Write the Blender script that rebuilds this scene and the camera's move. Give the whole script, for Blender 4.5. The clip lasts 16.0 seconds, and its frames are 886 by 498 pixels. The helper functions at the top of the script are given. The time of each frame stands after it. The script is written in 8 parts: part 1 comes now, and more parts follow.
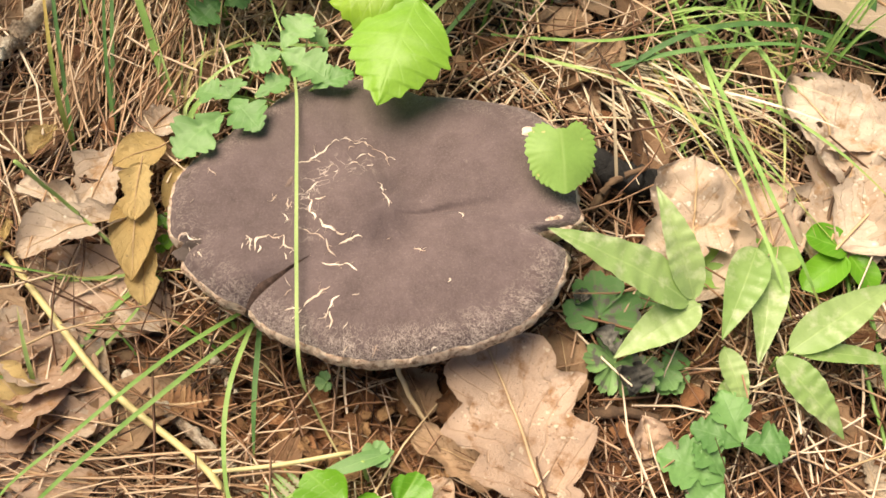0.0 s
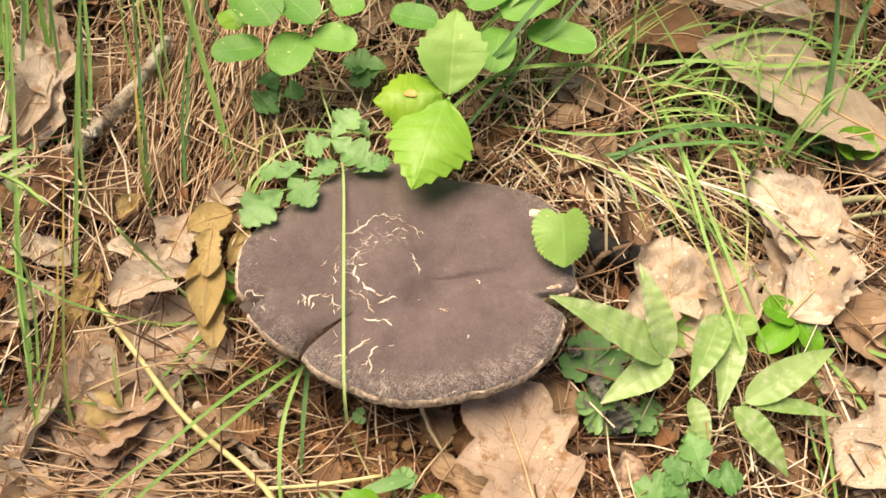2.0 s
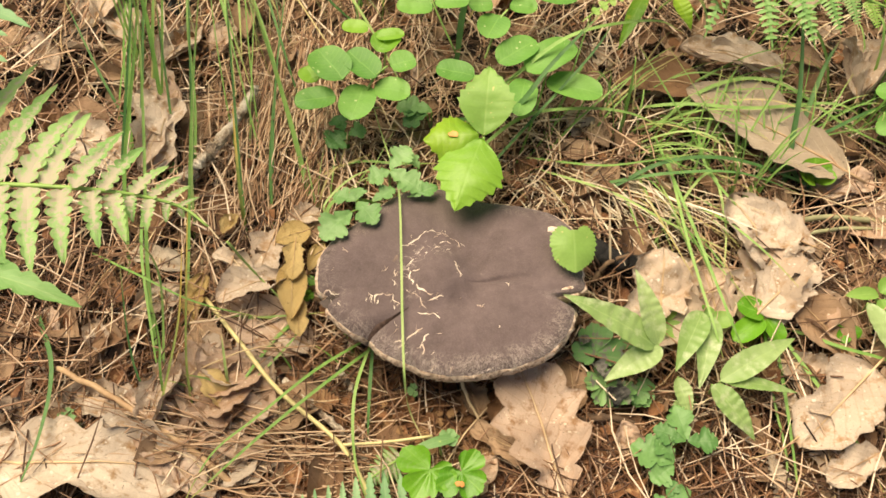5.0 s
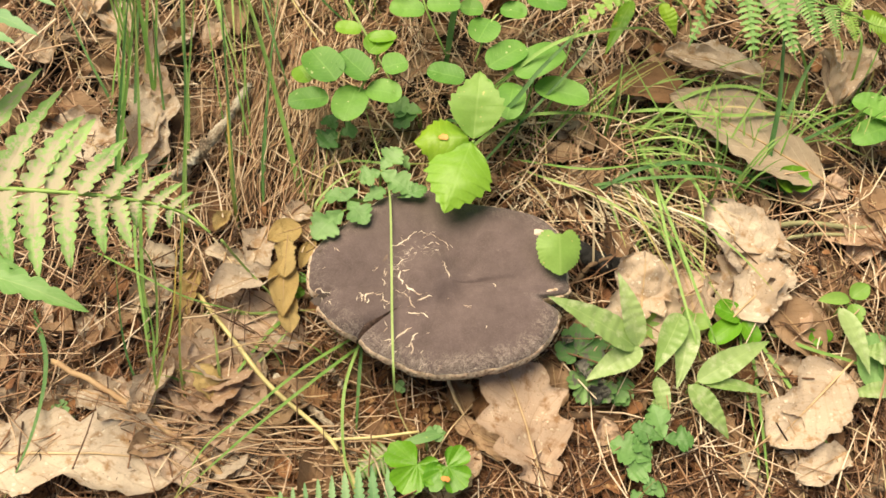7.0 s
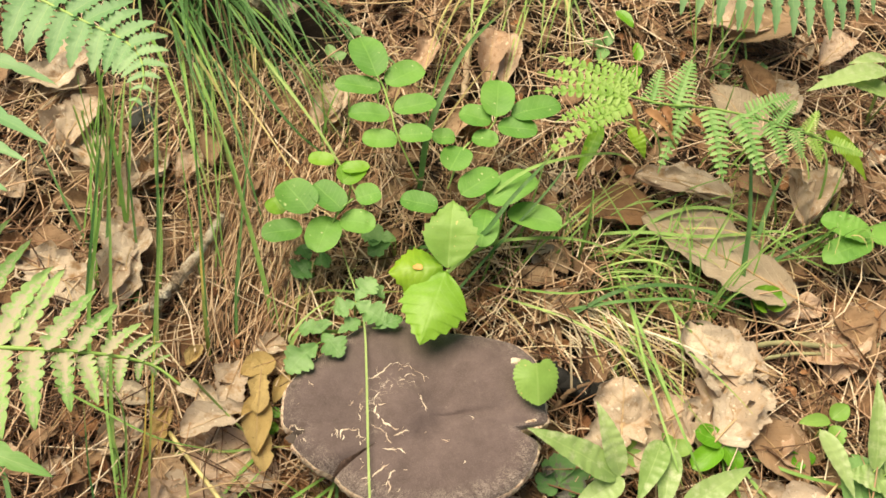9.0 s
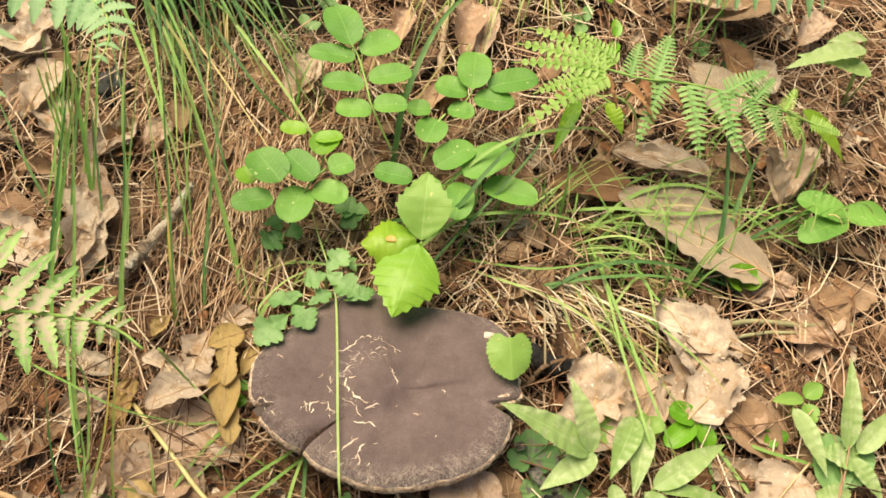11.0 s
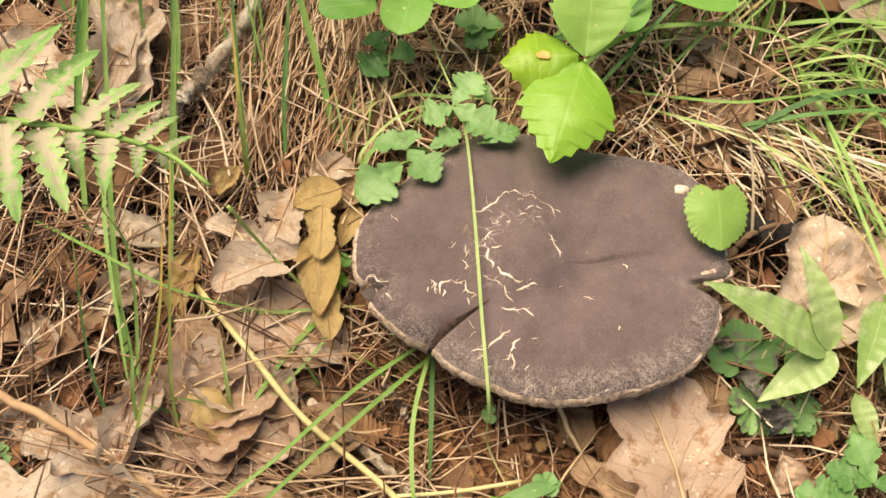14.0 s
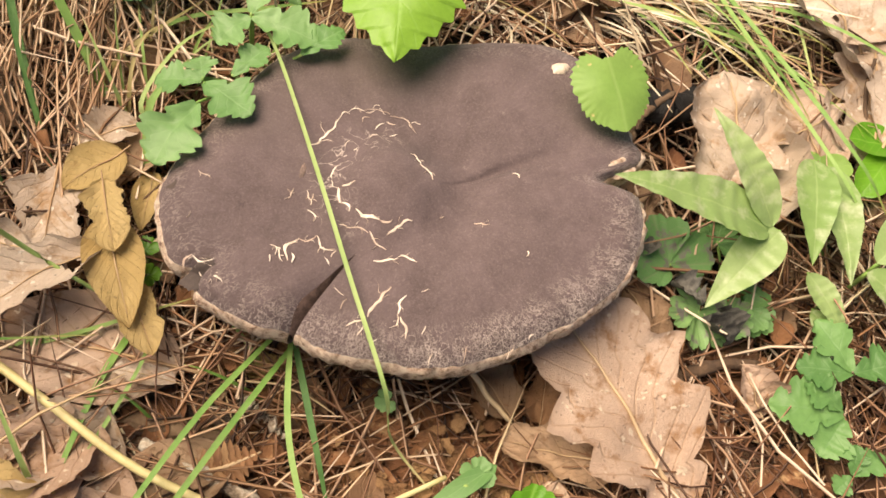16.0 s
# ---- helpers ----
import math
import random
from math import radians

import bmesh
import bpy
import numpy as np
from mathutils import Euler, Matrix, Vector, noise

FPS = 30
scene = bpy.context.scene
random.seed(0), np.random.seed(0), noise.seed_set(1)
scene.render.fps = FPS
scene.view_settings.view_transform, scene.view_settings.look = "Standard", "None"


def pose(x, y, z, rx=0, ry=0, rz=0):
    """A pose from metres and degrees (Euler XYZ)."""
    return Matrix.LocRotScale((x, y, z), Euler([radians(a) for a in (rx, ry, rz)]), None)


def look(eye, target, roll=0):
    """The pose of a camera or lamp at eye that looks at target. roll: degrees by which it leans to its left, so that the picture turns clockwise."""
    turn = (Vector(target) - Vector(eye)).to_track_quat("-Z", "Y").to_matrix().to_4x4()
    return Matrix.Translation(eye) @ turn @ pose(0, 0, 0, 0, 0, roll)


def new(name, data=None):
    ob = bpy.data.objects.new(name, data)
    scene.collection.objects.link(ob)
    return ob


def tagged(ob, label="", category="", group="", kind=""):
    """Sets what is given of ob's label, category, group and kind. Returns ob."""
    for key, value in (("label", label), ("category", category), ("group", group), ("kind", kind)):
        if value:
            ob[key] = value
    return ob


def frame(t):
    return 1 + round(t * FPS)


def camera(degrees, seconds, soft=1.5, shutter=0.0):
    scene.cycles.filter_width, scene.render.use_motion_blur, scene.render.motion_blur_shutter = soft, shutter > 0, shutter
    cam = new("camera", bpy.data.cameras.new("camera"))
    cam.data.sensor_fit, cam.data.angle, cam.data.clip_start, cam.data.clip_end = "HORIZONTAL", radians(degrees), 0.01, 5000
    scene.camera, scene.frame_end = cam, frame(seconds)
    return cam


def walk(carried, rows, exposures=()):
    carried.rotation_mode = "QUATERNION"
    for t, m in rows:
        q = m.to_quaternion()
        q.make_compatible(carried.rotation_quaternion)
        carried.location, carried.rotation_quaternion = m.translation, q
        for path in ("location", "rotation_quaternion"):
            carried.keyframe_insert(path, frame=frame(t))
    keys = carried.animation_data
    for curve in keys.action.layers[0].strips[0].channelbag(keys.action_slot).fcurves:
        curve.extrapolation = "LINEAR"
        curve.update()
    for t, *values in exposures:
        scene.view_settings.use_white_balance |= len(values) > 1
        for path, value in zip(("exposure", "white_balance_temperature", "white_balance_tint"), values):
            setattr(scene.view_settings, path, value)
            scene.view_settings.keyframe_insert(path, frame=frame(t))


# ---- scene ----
cam = camera(50, 16.0, 1.66)
# seconds, eye, Euler angles
PATH = [
    (0, 0.0328, -0.1862, 0.2991, 29.07, -0.85, 5.35),
    (0.5, 0.0451, -0.1802, 0.3007, 29.20, -0.18, 3.40),
    (1, 0.0398, -0.1830, 0.3114, 29.40, -0.38, 3.71),
    (1.5, 0.0266, -0.1959, 0.3331, 29.76, -1.54, 5.48),
    (2, 0.0201, -0.2139, 0.3720, 30.98, -2.30, 6.59),
    (2.5, 0.0157, -0.2253, 0.4044, 31.29, -3.92, 7.84),
    (3, 0.0069, -0.2406, 0.4259, 32.56, -4.52, 7.84),
    (3.5, 0.0050, -0.2543, 0.4386, 32.95, -3.47, 7.21),
    (4, 0.0156, -0.2518, 0.4540, 32.84, -2.48, 5.39),
    (4.5, 0.0138, -0.2739, 0.4633, 32.49, -1.87, 8.51),
    (4.7, 0.0144, -0.2755, 0.4658, 32.14, -1.53, 8.12),
    (6.8, 0.0057, -0.2629, 0.4902, 29.67, -2.10, 5.61),
    (7, 0.0038, -0.2724, 0.4887, 30.29, -3.16, 7.34),
    (7.5, -0.0048, -0.2729, 0.4940, 35.11, -2.49, 7.04),
    (8, 0.0011, -0.2615, 0.4975, 35.95, -3.82, 6.94),
    (8.5, 0.0007, -0.2542, 0.5010, 36.09, -3.49, 6.69),
    (9, 0.0024, -0.2512, 0.4983, 35.94, -3.68, 5.69),
    (9.2, 0.0023, -0.2492, 0.4980, 35.90, -3.79, 5.16),
    (11.3, 0.0041, -0.2564, 0.4782, 35.02, -5.53, 5.79),
    (11.5, 0.0006, -0.2597, 0.4740, 34.32, -5.75, 6.92),
    (12, -0.0045, -0.2634, 0.4658, 33.25, -5.77, 6.97),
    (12.5, -0.0047, -0.2517, 0.4379, 32.07, -5.67, 6.92),
    (13, -0.0109, -0.2239, 0.4013, 29.39, -3.41, 6.65),
    (13.5, -0.0244, -0.2007, 0.3590, 28.89, -2.97, 7.53),
    (14, -0.0400, -0.1928, 0.3340, 28.97, -2.47, 6.68),
    (14.5, -0.0410, -0.1833, 0.3108, 29.44, -3.50, 2.50),
    (15, -0.0427, -0.1710, 0.2745, 28.93, -3.97, -2.21),
    (15.5, -0.0399, -0.1616, 0.2562, 28.28, -4.31, -5.83),
    (16, -0.0428, -0.1559, 0.2463, 28.15, -5.21, -8.67),
]
walk(cam, [(t, pose(x, y, z, rx, ry, rz)) for t, x, y, z, rx, ry, rz in PATH], [(0.0, 0.82, 7900, 13), (2.2, 0.83, 8200, 12), (3.0, 0.82, 8300, 11), (3.5, 0.7, 8400, 11), (9.0, 0.65, 8400, 5), (12.0, 0.72, 8400, 10), (14.0, 0.71, 8200, 13), (16.0, 0.66, 7950, 17)])

# ---- light: bright, soft shade under a forest canopy ----
world = bpy.data.worlds.new("world")
scene.world = world
world.use_nodes = True
wn = world.node_tree
sky = wn.nodes.new("ShaderNodeTexSky")
sky.sky_type, sky.sun_disc = "NISHITA", False
sky.sun_elevation, sky.sun_rotation = radians(67), radians(-64)
wn.links.new(sky.outputs["Color"], wn.nodes["Background"].inputs["Color"])
wn.nodes["Background"].inputs["Strength"].default_value = 0.06
sun = new("sun", bpy.data.lights.new("sun", "SUN"))
sun.data.energy, sun.data.angle, sun.data.color = 4.8, radians(50), (1.0, 0.93, 0.82)
sun.matrix_world = look((-0.42, 0.2, 1.1), (0, 0, 0))

# ---- materials ----
def ramp(nt, fac, colours):
    r = nt.nodes.new("ShaderNodeValToRGB")
    el = r.color_ramp.elements
    while len(el) < len(colours):
        el.new(0.5)
    for e, (pos, col) in zip(el, colours):
        e.position, e.color = pos, (*col, 1)
    nt.links.new(fac, r.inputs[0])
    return r.outputs[0]


def math_node(nt, op, a, b=None, c=None, clamp=False):
    n = nt.nodes.new("ShaderNodeMath")
    n.operation, n.use_clamp = op, clamp
    for i, v in enumerate((a, b, c)):
        if v is None:
            continue
        if isinstance(v, (int, float)):
            n.inputs[i].default_value = v
        else:
            nt.links.new(v, n.inputs[i])
    return n.outputs[0]


def mix_colour(nt, fac, a, b, mode="MIX"):
    n = nt.nodes.new("ShaderNodeMix")
    n.data_type, n.blend_type = "RGBA", mode
    for sock, v in ((n.inputs[0], fac), (n.inputs[6], a), (n.inputs[7], b)):
        if isinstance(v, (int, float)):
            sock.default_value = v
        elif isinstance(v, tuple):
            sock.default_value = (*v, 1)
        else:
            nt.links.new(v, sock)
    return n.outputs[2]


def noise_node(nt, scale, detail=4, rough=0.6, coord=None, distortion=0.0):
    n = nt.nodes.new("ShaderNodeTexNoise")
    n.inputs["Scale"].default_value, n.inputs["Detail"].default_value = scale, detail
    n.inputs["Roughness"].default_value, n.inputs["Distortion"].default_value = rough, distortion
    if coord is not None:
        nt.links.new(coord, n.inputs["Vector"])
    return n.outputs["Fac"]


def bump_node(nt, height, strength, distance):
    b = nt.nodes.new("ShaderNodeBump")
    b.inputs["Strength"].default_value, b.inputs["Distance"].default_value = strength, distance
    nt.links.new(height, b.inputs["Height"])
    return b.outputs[0]


def base_material(name, rough):
    m = bpy.data.materials.new(name)
    m.use_nodes = True
    nt = m.node_tree
    bsdf = nt.nodes["Principled BSDF"]
    bsdf.inputs["Roughness"].default_value = rough
    pos = nt.nodes.new("ShaderNodeNewGeometry").outputs["Position"]
    return m, nt, bsdf, pos


def random_of(nt, island):
    if island:
        return nt.nodes.new("ShaderNodeNewGeometry").outputs["Random Per Island"]
    return nt.nodes.new("ShaderNodeObjectInfo").outputs["Random"]


def vein_mask(nt, count, slant, width):
    """1 on the midrib and the side veins of a blade whose u runs from base to tip."""
    uv = nt.nodes.new("ShaderNodeUVMap").outputs[0]
    sep = nt.nodes.new("ShaderNodeSeparateXYZ")
    nt.links.new(uv, sep.inputs[0])
    side = math_node(nt, "ABSOLUTE", math_node(nt, "SUBTRACT", sep.outputs[1], 0.5))
    rib = math_node(nt, "SUBTRACT", 1.0, math_node(nt, "DIVIDE", side, 0.035), clamp=True)
    run = math_node(nt, "MULTIPLY", math_node(nt, "SUBTRACT", sep.outputs[0], math_node(nt, "MULTIPLY", side, slant)), count)
    saw = math_node(nt, "ABSOLUTE", math_node(nt, "SUBTRACT", math_node(nt, "FRACT", math_node(nt, "ADD", run, 20.0)), 0.5))
    veins = math_node(nt, "SUBTRACT", 1.0, math_node(nt, "DIVIDE", saw, width), clamp=True)
    return math_node(nt, "MAXIMUM", rib, math_node(nt, "MULTIPLY", veins, 0.6)), sep


def leaf_material(name, dark, light, vein, rough=0.5, glow=0.35, count=7, slant=0.5, spots=None, patch=None, scale=90, island=False, dead=False, core=None):
    """A leaf blade: two scales of mottling, veins with relief, light let through."""
    m, nt, bsdf, pos = base_material(name, rough)
    rnd = random_of(nt, island)
    big = noise_node(nt, scale * 0.35, 3, 0.5, pos)
    fine = noise_node(nt, scale * 6, 4, 0.7, pos)
    fac = math_node(nt, "ADD", math_node(nt, "MULTIPLY", big, 0.9), math_node(nt, "MULTIPLY_ADD", rnd, 0.45, -0.22))
    col = ramp(nt, fac, [(0.25, dark), (0.75, light)])
    col = mix_colour(nt, math_node(nt, "MULTIPLY_ADD", fine, 0.5, -0.1, clamp=True), col, tuple(0.55 * c for c in dark))
    mask, sep = vein_mask(nt, count, slant, 0.09)
    col = mix_colour(nt, math_node(nt, "MULTIPLY", mask, 0.55), col, vein)
    if core:
        mid = math_node(nt, "SUBTRACT", 1.0, math_node(nt, "ABSOLUTE", math_node(nt, "MULTIPLY_ADD", sep.outputs[1], 2.0, -1.0)))
        blot = math_node(nt, "ADD", math_node(nt, "MULTIPLY", mid, 0.45), math_node(nt, "MULTIPLY_ADD", sep.outputs[0], -0.5, 0.2))
        blot = math_node(nt, "ADD", blot, math_node(nt, "MULTIPLY_ADD", noise_node(nt, 420, 5, 0.75, pos), 2.2, -1.05))
        col = mix_colour(nt, ramp(nt, blot, [(0.2, (0, 0, 0)), (0.42, (0.8, 0.8, 0.8))]), col, core)
    if patch:
        low, high, colour = patch
        p = ramp(nt, noise_node(nt, scale * 1.3, 5, 0.65, pos), [(low, (0, 0, 0)), (high, (1, 1, 1))])
        col = mix_colour(nt, p, col, colour)
    if spots:
        low, high, colour = spots
        p = ramp(nt, noise_node(nt, scale * 3.0, 2, 0.5, pos), [(low, (0, 0, 0)), (high, (1, 1, 1))])
        col = mix_colour(nt, p, col, colour)
    height = math_node(nt, "ADD", math_node(nt, "MULTIPLY", mask, -0.6), math_node(nt, "MULTIPLY", fine, 0.5))
    if dead:
        net = nt.nodes.new("ShaderNodeTexVoronoi")
        net.feature = "DISTANCE_TO_EDGE"
        net.inputs["Scale"].default_value = 1500
        nt.links.new(pos, net.inputs["Vector"])
        cell = ramp(nt, net.outputs["Distance"], [(0.0, (1, 1, 1)), (0.09, (0, 0, 0))])
        col = mix_colour(nt, math_node(nt, "MULTIPLY", cell, 0.16), col, tuple(0.6 * c for c in dark))
        speck = ramp(nt, noise_node(nt, 700, 2, 0.5, pos), [(0.66, (0, 0, 0)), (0.72, (1, 1, 1))])
        col = mix_colour(nt, math_node(nt, "MULTIPLY", speck, 0.6), col, tuple(0.3 * c for c in dark))
        sep_edge = math_node(nt, "ABSOLUTE", math_node(nt, "MULTIPLY_ADD", sep.outputs[1], 2.0, -1.0))
        rim = math_node(nt, "MULTIPLY", math_node(nt, "POWER", sep_edge, 7.0), math_node(nt, "MULTIPLY_ADD", big, 1.6, -0.3, clamp=True))
        col = mix_colour(nt, math_node(nt, "MULTIPLY", rim, 0.75), col, tuple(0.5 * c for c in dark))
        stain = noise_node(nt, 55, 5, 0.7, pos)
        col = mix_colour(nt, math_node(nt, "MULTIPLY_ADD", stain, 1.5, -0.76, clamp=True), col, tuple(0.62 * c for c in dark))
        height = math_node(nt, "ADD", height, math_node(nt, "ADD", math_node(nt, "MULTIPLY", cell, -0.2), math_node(nt, "MULTIPLY", stain, 1.7)))
    nt.links.new(col, bsdf.inputs["Base Color"])
    nt.links.new(bump_node(nt, height, 0.8 if dead else 0.3, 0.0009 if dead else 0.0005), bsdf.inputs["Normal"])
    tr = nt.nodes.new("ShaderNodeBsdfTranslucent")
    nt.links.new(col, tr.inputs["Color"])
    mx = nt.nodes.new("ShaderNodeMixShader")
    mx.inputs[0].default_value = glow
    nt.links.new(bsdf.outputs[0], mx.inputs[1])
    nt.links.new(tr.outputs[0], mx.inputs[2])
    nt.links.new(mx.outputs[0], nt.nodes["Material Output"].inputs["Surface"])
    return m


def plain_material(name, colours, scale, rough=0.8, bump=0.4, depth=0.0008, island=False, stretch=(1, 1, 1), spread=0.4):
    """A rough natural surface with mottling at two scales and a shade of its own for each piece."""
    m, nt, bsdf, pos = base_material(name, rough)
    mp = nt.nodes.new("ShaderNodeMapping")
    mp.inputs["Scale"].default_value = stretch
    nt.links.new(pos, mp.inputs[0])
    rnd = random_of(nt, island)
    big = noise_node(nt, scale, 3, 0.55, mp.outputs[0])
    fine = noise_node(nt, scale * 7, 5, 0.7, mp.outputs[0])
    fac = math_node(nt, "ADD", math_node(nt, "MULTIPLY", math_node(nt, "ADD", big, math_node(nt, "MULTIPLY_ADD", fine, 0.6, -0.3)), 1.0 - spread), math_node(nt, "MULTIPLY", rnd, spread))
    col = ramp(nt, fac, colours)
    nt.links.new(col, bsdf.inputs["Base Color"])
    nt.links.new(bump_node(nt, fine, bump, depth), bsdf.inputs["Normal"])
    return m


M_SOIL = plain_material("soil", [(0.25, (0.006, 0.004, 0.003)), (0.5, (0.017, 0.011, 0.007)), (0.75, (0.045, 0.027, 0.017))], 60, 0.95, 0.9, 0.003)
M_NEEDLE = plain_material("pine_needle", [(0.14, (0.06, 0.026, 0.012)), (0.36, (0.27, 0.14, 0.078)), (0.58, (0.48, 0.315, 0.205)), (0.86, (0.76, 0.62, 0.48))], 40, 0.6, 0.2, 0.0003, island=True, spread=0.75)
M_FADED = plain_material("faded_pine_needle", [(0.1, (0.18, 0.09, 0.042)), (0.34, (0.42, 0.25, 0.145)), (0.6, (0.58, 0.4, 0.26)), (0.9, (0.74, 0.58, 0.42))], 40, 0.6, 0.2, 0.0003, island=True, spread=0.75)
# near-black needle colour: shade between the upper needles, put into the colour
M_GAP_SHADE = plain_material("gap_shade_needle", [(0.15, (0.01, 0.006, 0.004)), (0.5, (0.04, 0.021, 0.012)), (0.85, (0.13, 0.068, 0.036))], 40, 0.8, 0.2, 0.0003, island=True, spread=0.75)
M_THATCH = plain_material("dead_thatch", [(0.2, (0.04, 0.022, 0.012)), (0.5, (0.12, 0.07, 0.038)), (0.85, (0.3, 0.19, 0.105))], 60, 0.75, 0.2, 0.0003, spread=0.6)
M_REDDISH = plain_material("red_brown_needle", [(0.15, (0.035, 0.014, 0.007)), (0.45, (0.13, 0.055, 0.026)), (0.85, (0.32, 0.165, 0.085))], 40, 0.6, 0.2, 0.0003, island=True, spread=0.75)
M_WITHER = plain_material("withered_black_leaf", [(0.25, (0.03, 0.03, 0.028)), (0.5, (0.13, 0.125, 0.11)), (0.8, (0.34, 0.33, 0.29))], 260, 0.8, 0.8, 0.0008)
M_HAY = plain_material("grey_hay", [(0.2, (0.34, 0.27, 0.18)), (0.5, (0.52, 0.44, 0.32)), (0.85, (0.72, 0.66, 0.54))], 60, 0.65, 0.2, 0.0003, island=False, spread=0.6)
M_STEM_G = plain_material("olive_fallen_stem", [(0.2, (0.2, 0.19, 0.1)), (0.5, (0.33, 0.33, 0.18)), (0.8, (0.46, 0.44, 0.28))], 90, 0.7, 0.3, 0.0004)
M_LICHEN = plain_material("lichened_bark", [(0.3, (0.12, 0.085, 0.06)), (0.46, (0.38, 0.29, 0.21)), (0.56, (0.6, 0.51, 0.4)), (0.7, (0.72, 0.66, 0.55))], 110, 0.95, 1.0, 0.002, spread=0.1)
M_STRAW = plain_material("straw", [(0.2, (0.42, 0.27, 0.14)), (0.5, (0.6, 0.45, 0.27)), (0.85, (0.75, 0.63, 0.43))], 60, 0.65, 0.2, 0.0003, island=True, spread=0.6)
M_BIT = leaf_material("leaf_crumb", (0.24, 0.13, 0.07), (0.58, 0.4, 0.26), (0.45, 0.29, 0.17), 0.8, 0.12, 5, 0.5, scale=120, island=True, patch=(0.55, 0.7, (0.14, 0.07, 0.035)), dead=True)
M_RUST = leaf_material("rusty_flake", (0.17, 0.065, 0.028), (0.46, 0.22, 0.1), (0.35, 0.17, 0.08), 0.75, 0.12, 5, 0.5, scale=140, island=True, patch=(0.56, 0.7, (0.6, 0.38, 0.2)), dead=True)
M_CURL = leaf_material("dead_fern_scrap", (0.2, 0.085, 0.035), (0.58, 0.35, 0.17), (0.4, 0.22, 0.1), 0.75, 0.15, 5, 0.5, scale=200, island=True, patch=(0.52, 0.66, (0.1, 0.045, 0.02)), dead=True)
M_DRY = leaf_material("dry_oak_leaf", (0.53, 0.355, 0.25), (0.78, 0.6, 0.475), (0.4, 0.23, 0.11), 0.75, 0.15, 8, 0.7, patch=(0.53, 0.68, (0.33, 0.17, 0.075)), spots=(0.65, 0.7, (0.76, 0.64, 0.49)), dead=True)
M_PALE = leaf_material("pale_dry_leaf", (0.54, 0.41, 0.31), (0.77, 0.645, 0.52), (0.46, 0.32, 0.2), 0.8, 0.15, 8, 0.7, patch=(0.53, 0.68, (0.4, 0.24, 0.125)), spots=(0.64, 0.7, (0.8, 0.72, 0.61)), dead=True)
M_BROWN = leaf_material("brown_dry_leaf", (0.2, 0.1, 0.05), (0.4, 0.22, 0.11), (0.26, 0.14, 0.07), 0.7, 0.1, 8, 0.7, patch=(0.58, 0.7, (0.13, 0.06, 0.03)), dead=True)
M_YELLOW = leaf_material("yellow_dry_leaf", (0.52, 0.36, 0.14), (0.72, 0.55, 0.27), (0.6, 0.43, 0.19), 0.7, 0.2, 8, 0.7, patch=(0.62, 0.76, (0.42, 0.26, 0.1)), dead=True)
M_MID = leaf_material("mid_brown_dry_leaf", (0.33, 0.2, 0.115), (0.56, 0.385, 0.25), (0.3, 0.17, 0.08), 0.75, 0.12, 8, 0.7, patch=(0.58, 0.7, (0.24, 0.12, 0.055)), dead=True)
M_GREY = leaf_material("weathered_grey_leaf", (0.42, 0.33, 0.24), (0.62, 0.52, 0.41), (0.66, 0.55, 0.42), 0.85, 0.08, 8, 0.7, dead=True)
M_BRIGHT = leaf_material("bright_green_leaf", (0.15, 0.375, 0.03), (0.275, 0.54, 0.065), (0.29, 0.54, 0.1), 0.42, 0.4, 6, 0.7)
M_LIME = leaf_material("yellowing_green_leaf", (0.14, 0.36, 0.03), (0.32, 0.54, 0.05), (0.32, 0.5, 0.11), 0.42, 0.4, 6, 0.7, patch=(0.64, 0.8, (0.58, 0.55, 0.08)))
M_ROUND = leaf_material("matte_green_leaf", (0.105, 0.295, 0.05), (0.21, 0.455, 0.09), (0.21, 0.44, 0.1), 0.55, 0.3, 9, 0.4, spots=(0.7, 0.74, (0.5, 0.6, 0.28)))
M_DEEP = leaf_material("deep_green_leaf", (0.13, 0.3, 0.09), (0.255, 0.46, 0.175), (0.25, 0.44, 0.18), 0.5, 0.3, 5, 0.7)
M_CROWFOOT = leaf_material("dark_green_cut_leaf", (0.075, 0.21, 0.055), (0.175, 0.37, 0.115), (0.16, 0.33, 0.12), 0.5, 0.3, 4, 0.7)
M_TREFOIL = leaf_material("glossy_green_leaf", (0.1, 0.32, 0.02), (0.2, 0.48, 0.035), (0.25, 0.5, 0.08), 0.35, 0.35, 6, 0.6)
M_REED = leaf_material("pale_green_leaf", (0.25, 0.41, 0.125), (0.4, 0.545, 0.235), (0.4, 0.56, 0.22), 0.42, 0.35, 0, 0.15, patch=(0.5, 0.75, (0.56, 0.63, 0.4)))
M_HEART = leaf_material("light_green_leaf", (0.2, 0.4, 0.075), (0.33, 0.54, 0.14), (0.33, 0.52, 0.15), 0.5, 0.35, 0, 0.8, spots=(0.7, 0.76, (0.6, 0.55, 0.2)))
M_FERN = leaf_material("fern_leaf", (0.18, 0.39, 0.17), (0.33, 0.55, 0.28), (0.36, 0.54, 0.24), 0.5, 0.35, 10, 0.5)
M_FERN_OLD = leaf_material("withering_fern_leaf", (0.21, 0.42, 0.12), (0.38, 0.58, 0.22), (0.42, 0.54, 0.24), 0.6, 0.3, 10, 0.5, core=(0.48, 0.38, 0.32))
M_FERN_MID = leaf_material("mid_green_fern_leaf", (0.19, 0.41, 0.12), (0.34, 0.56, 0.21), (0.4, 0.56, 0.25), 0.5, 0.35, 10, 0.5)
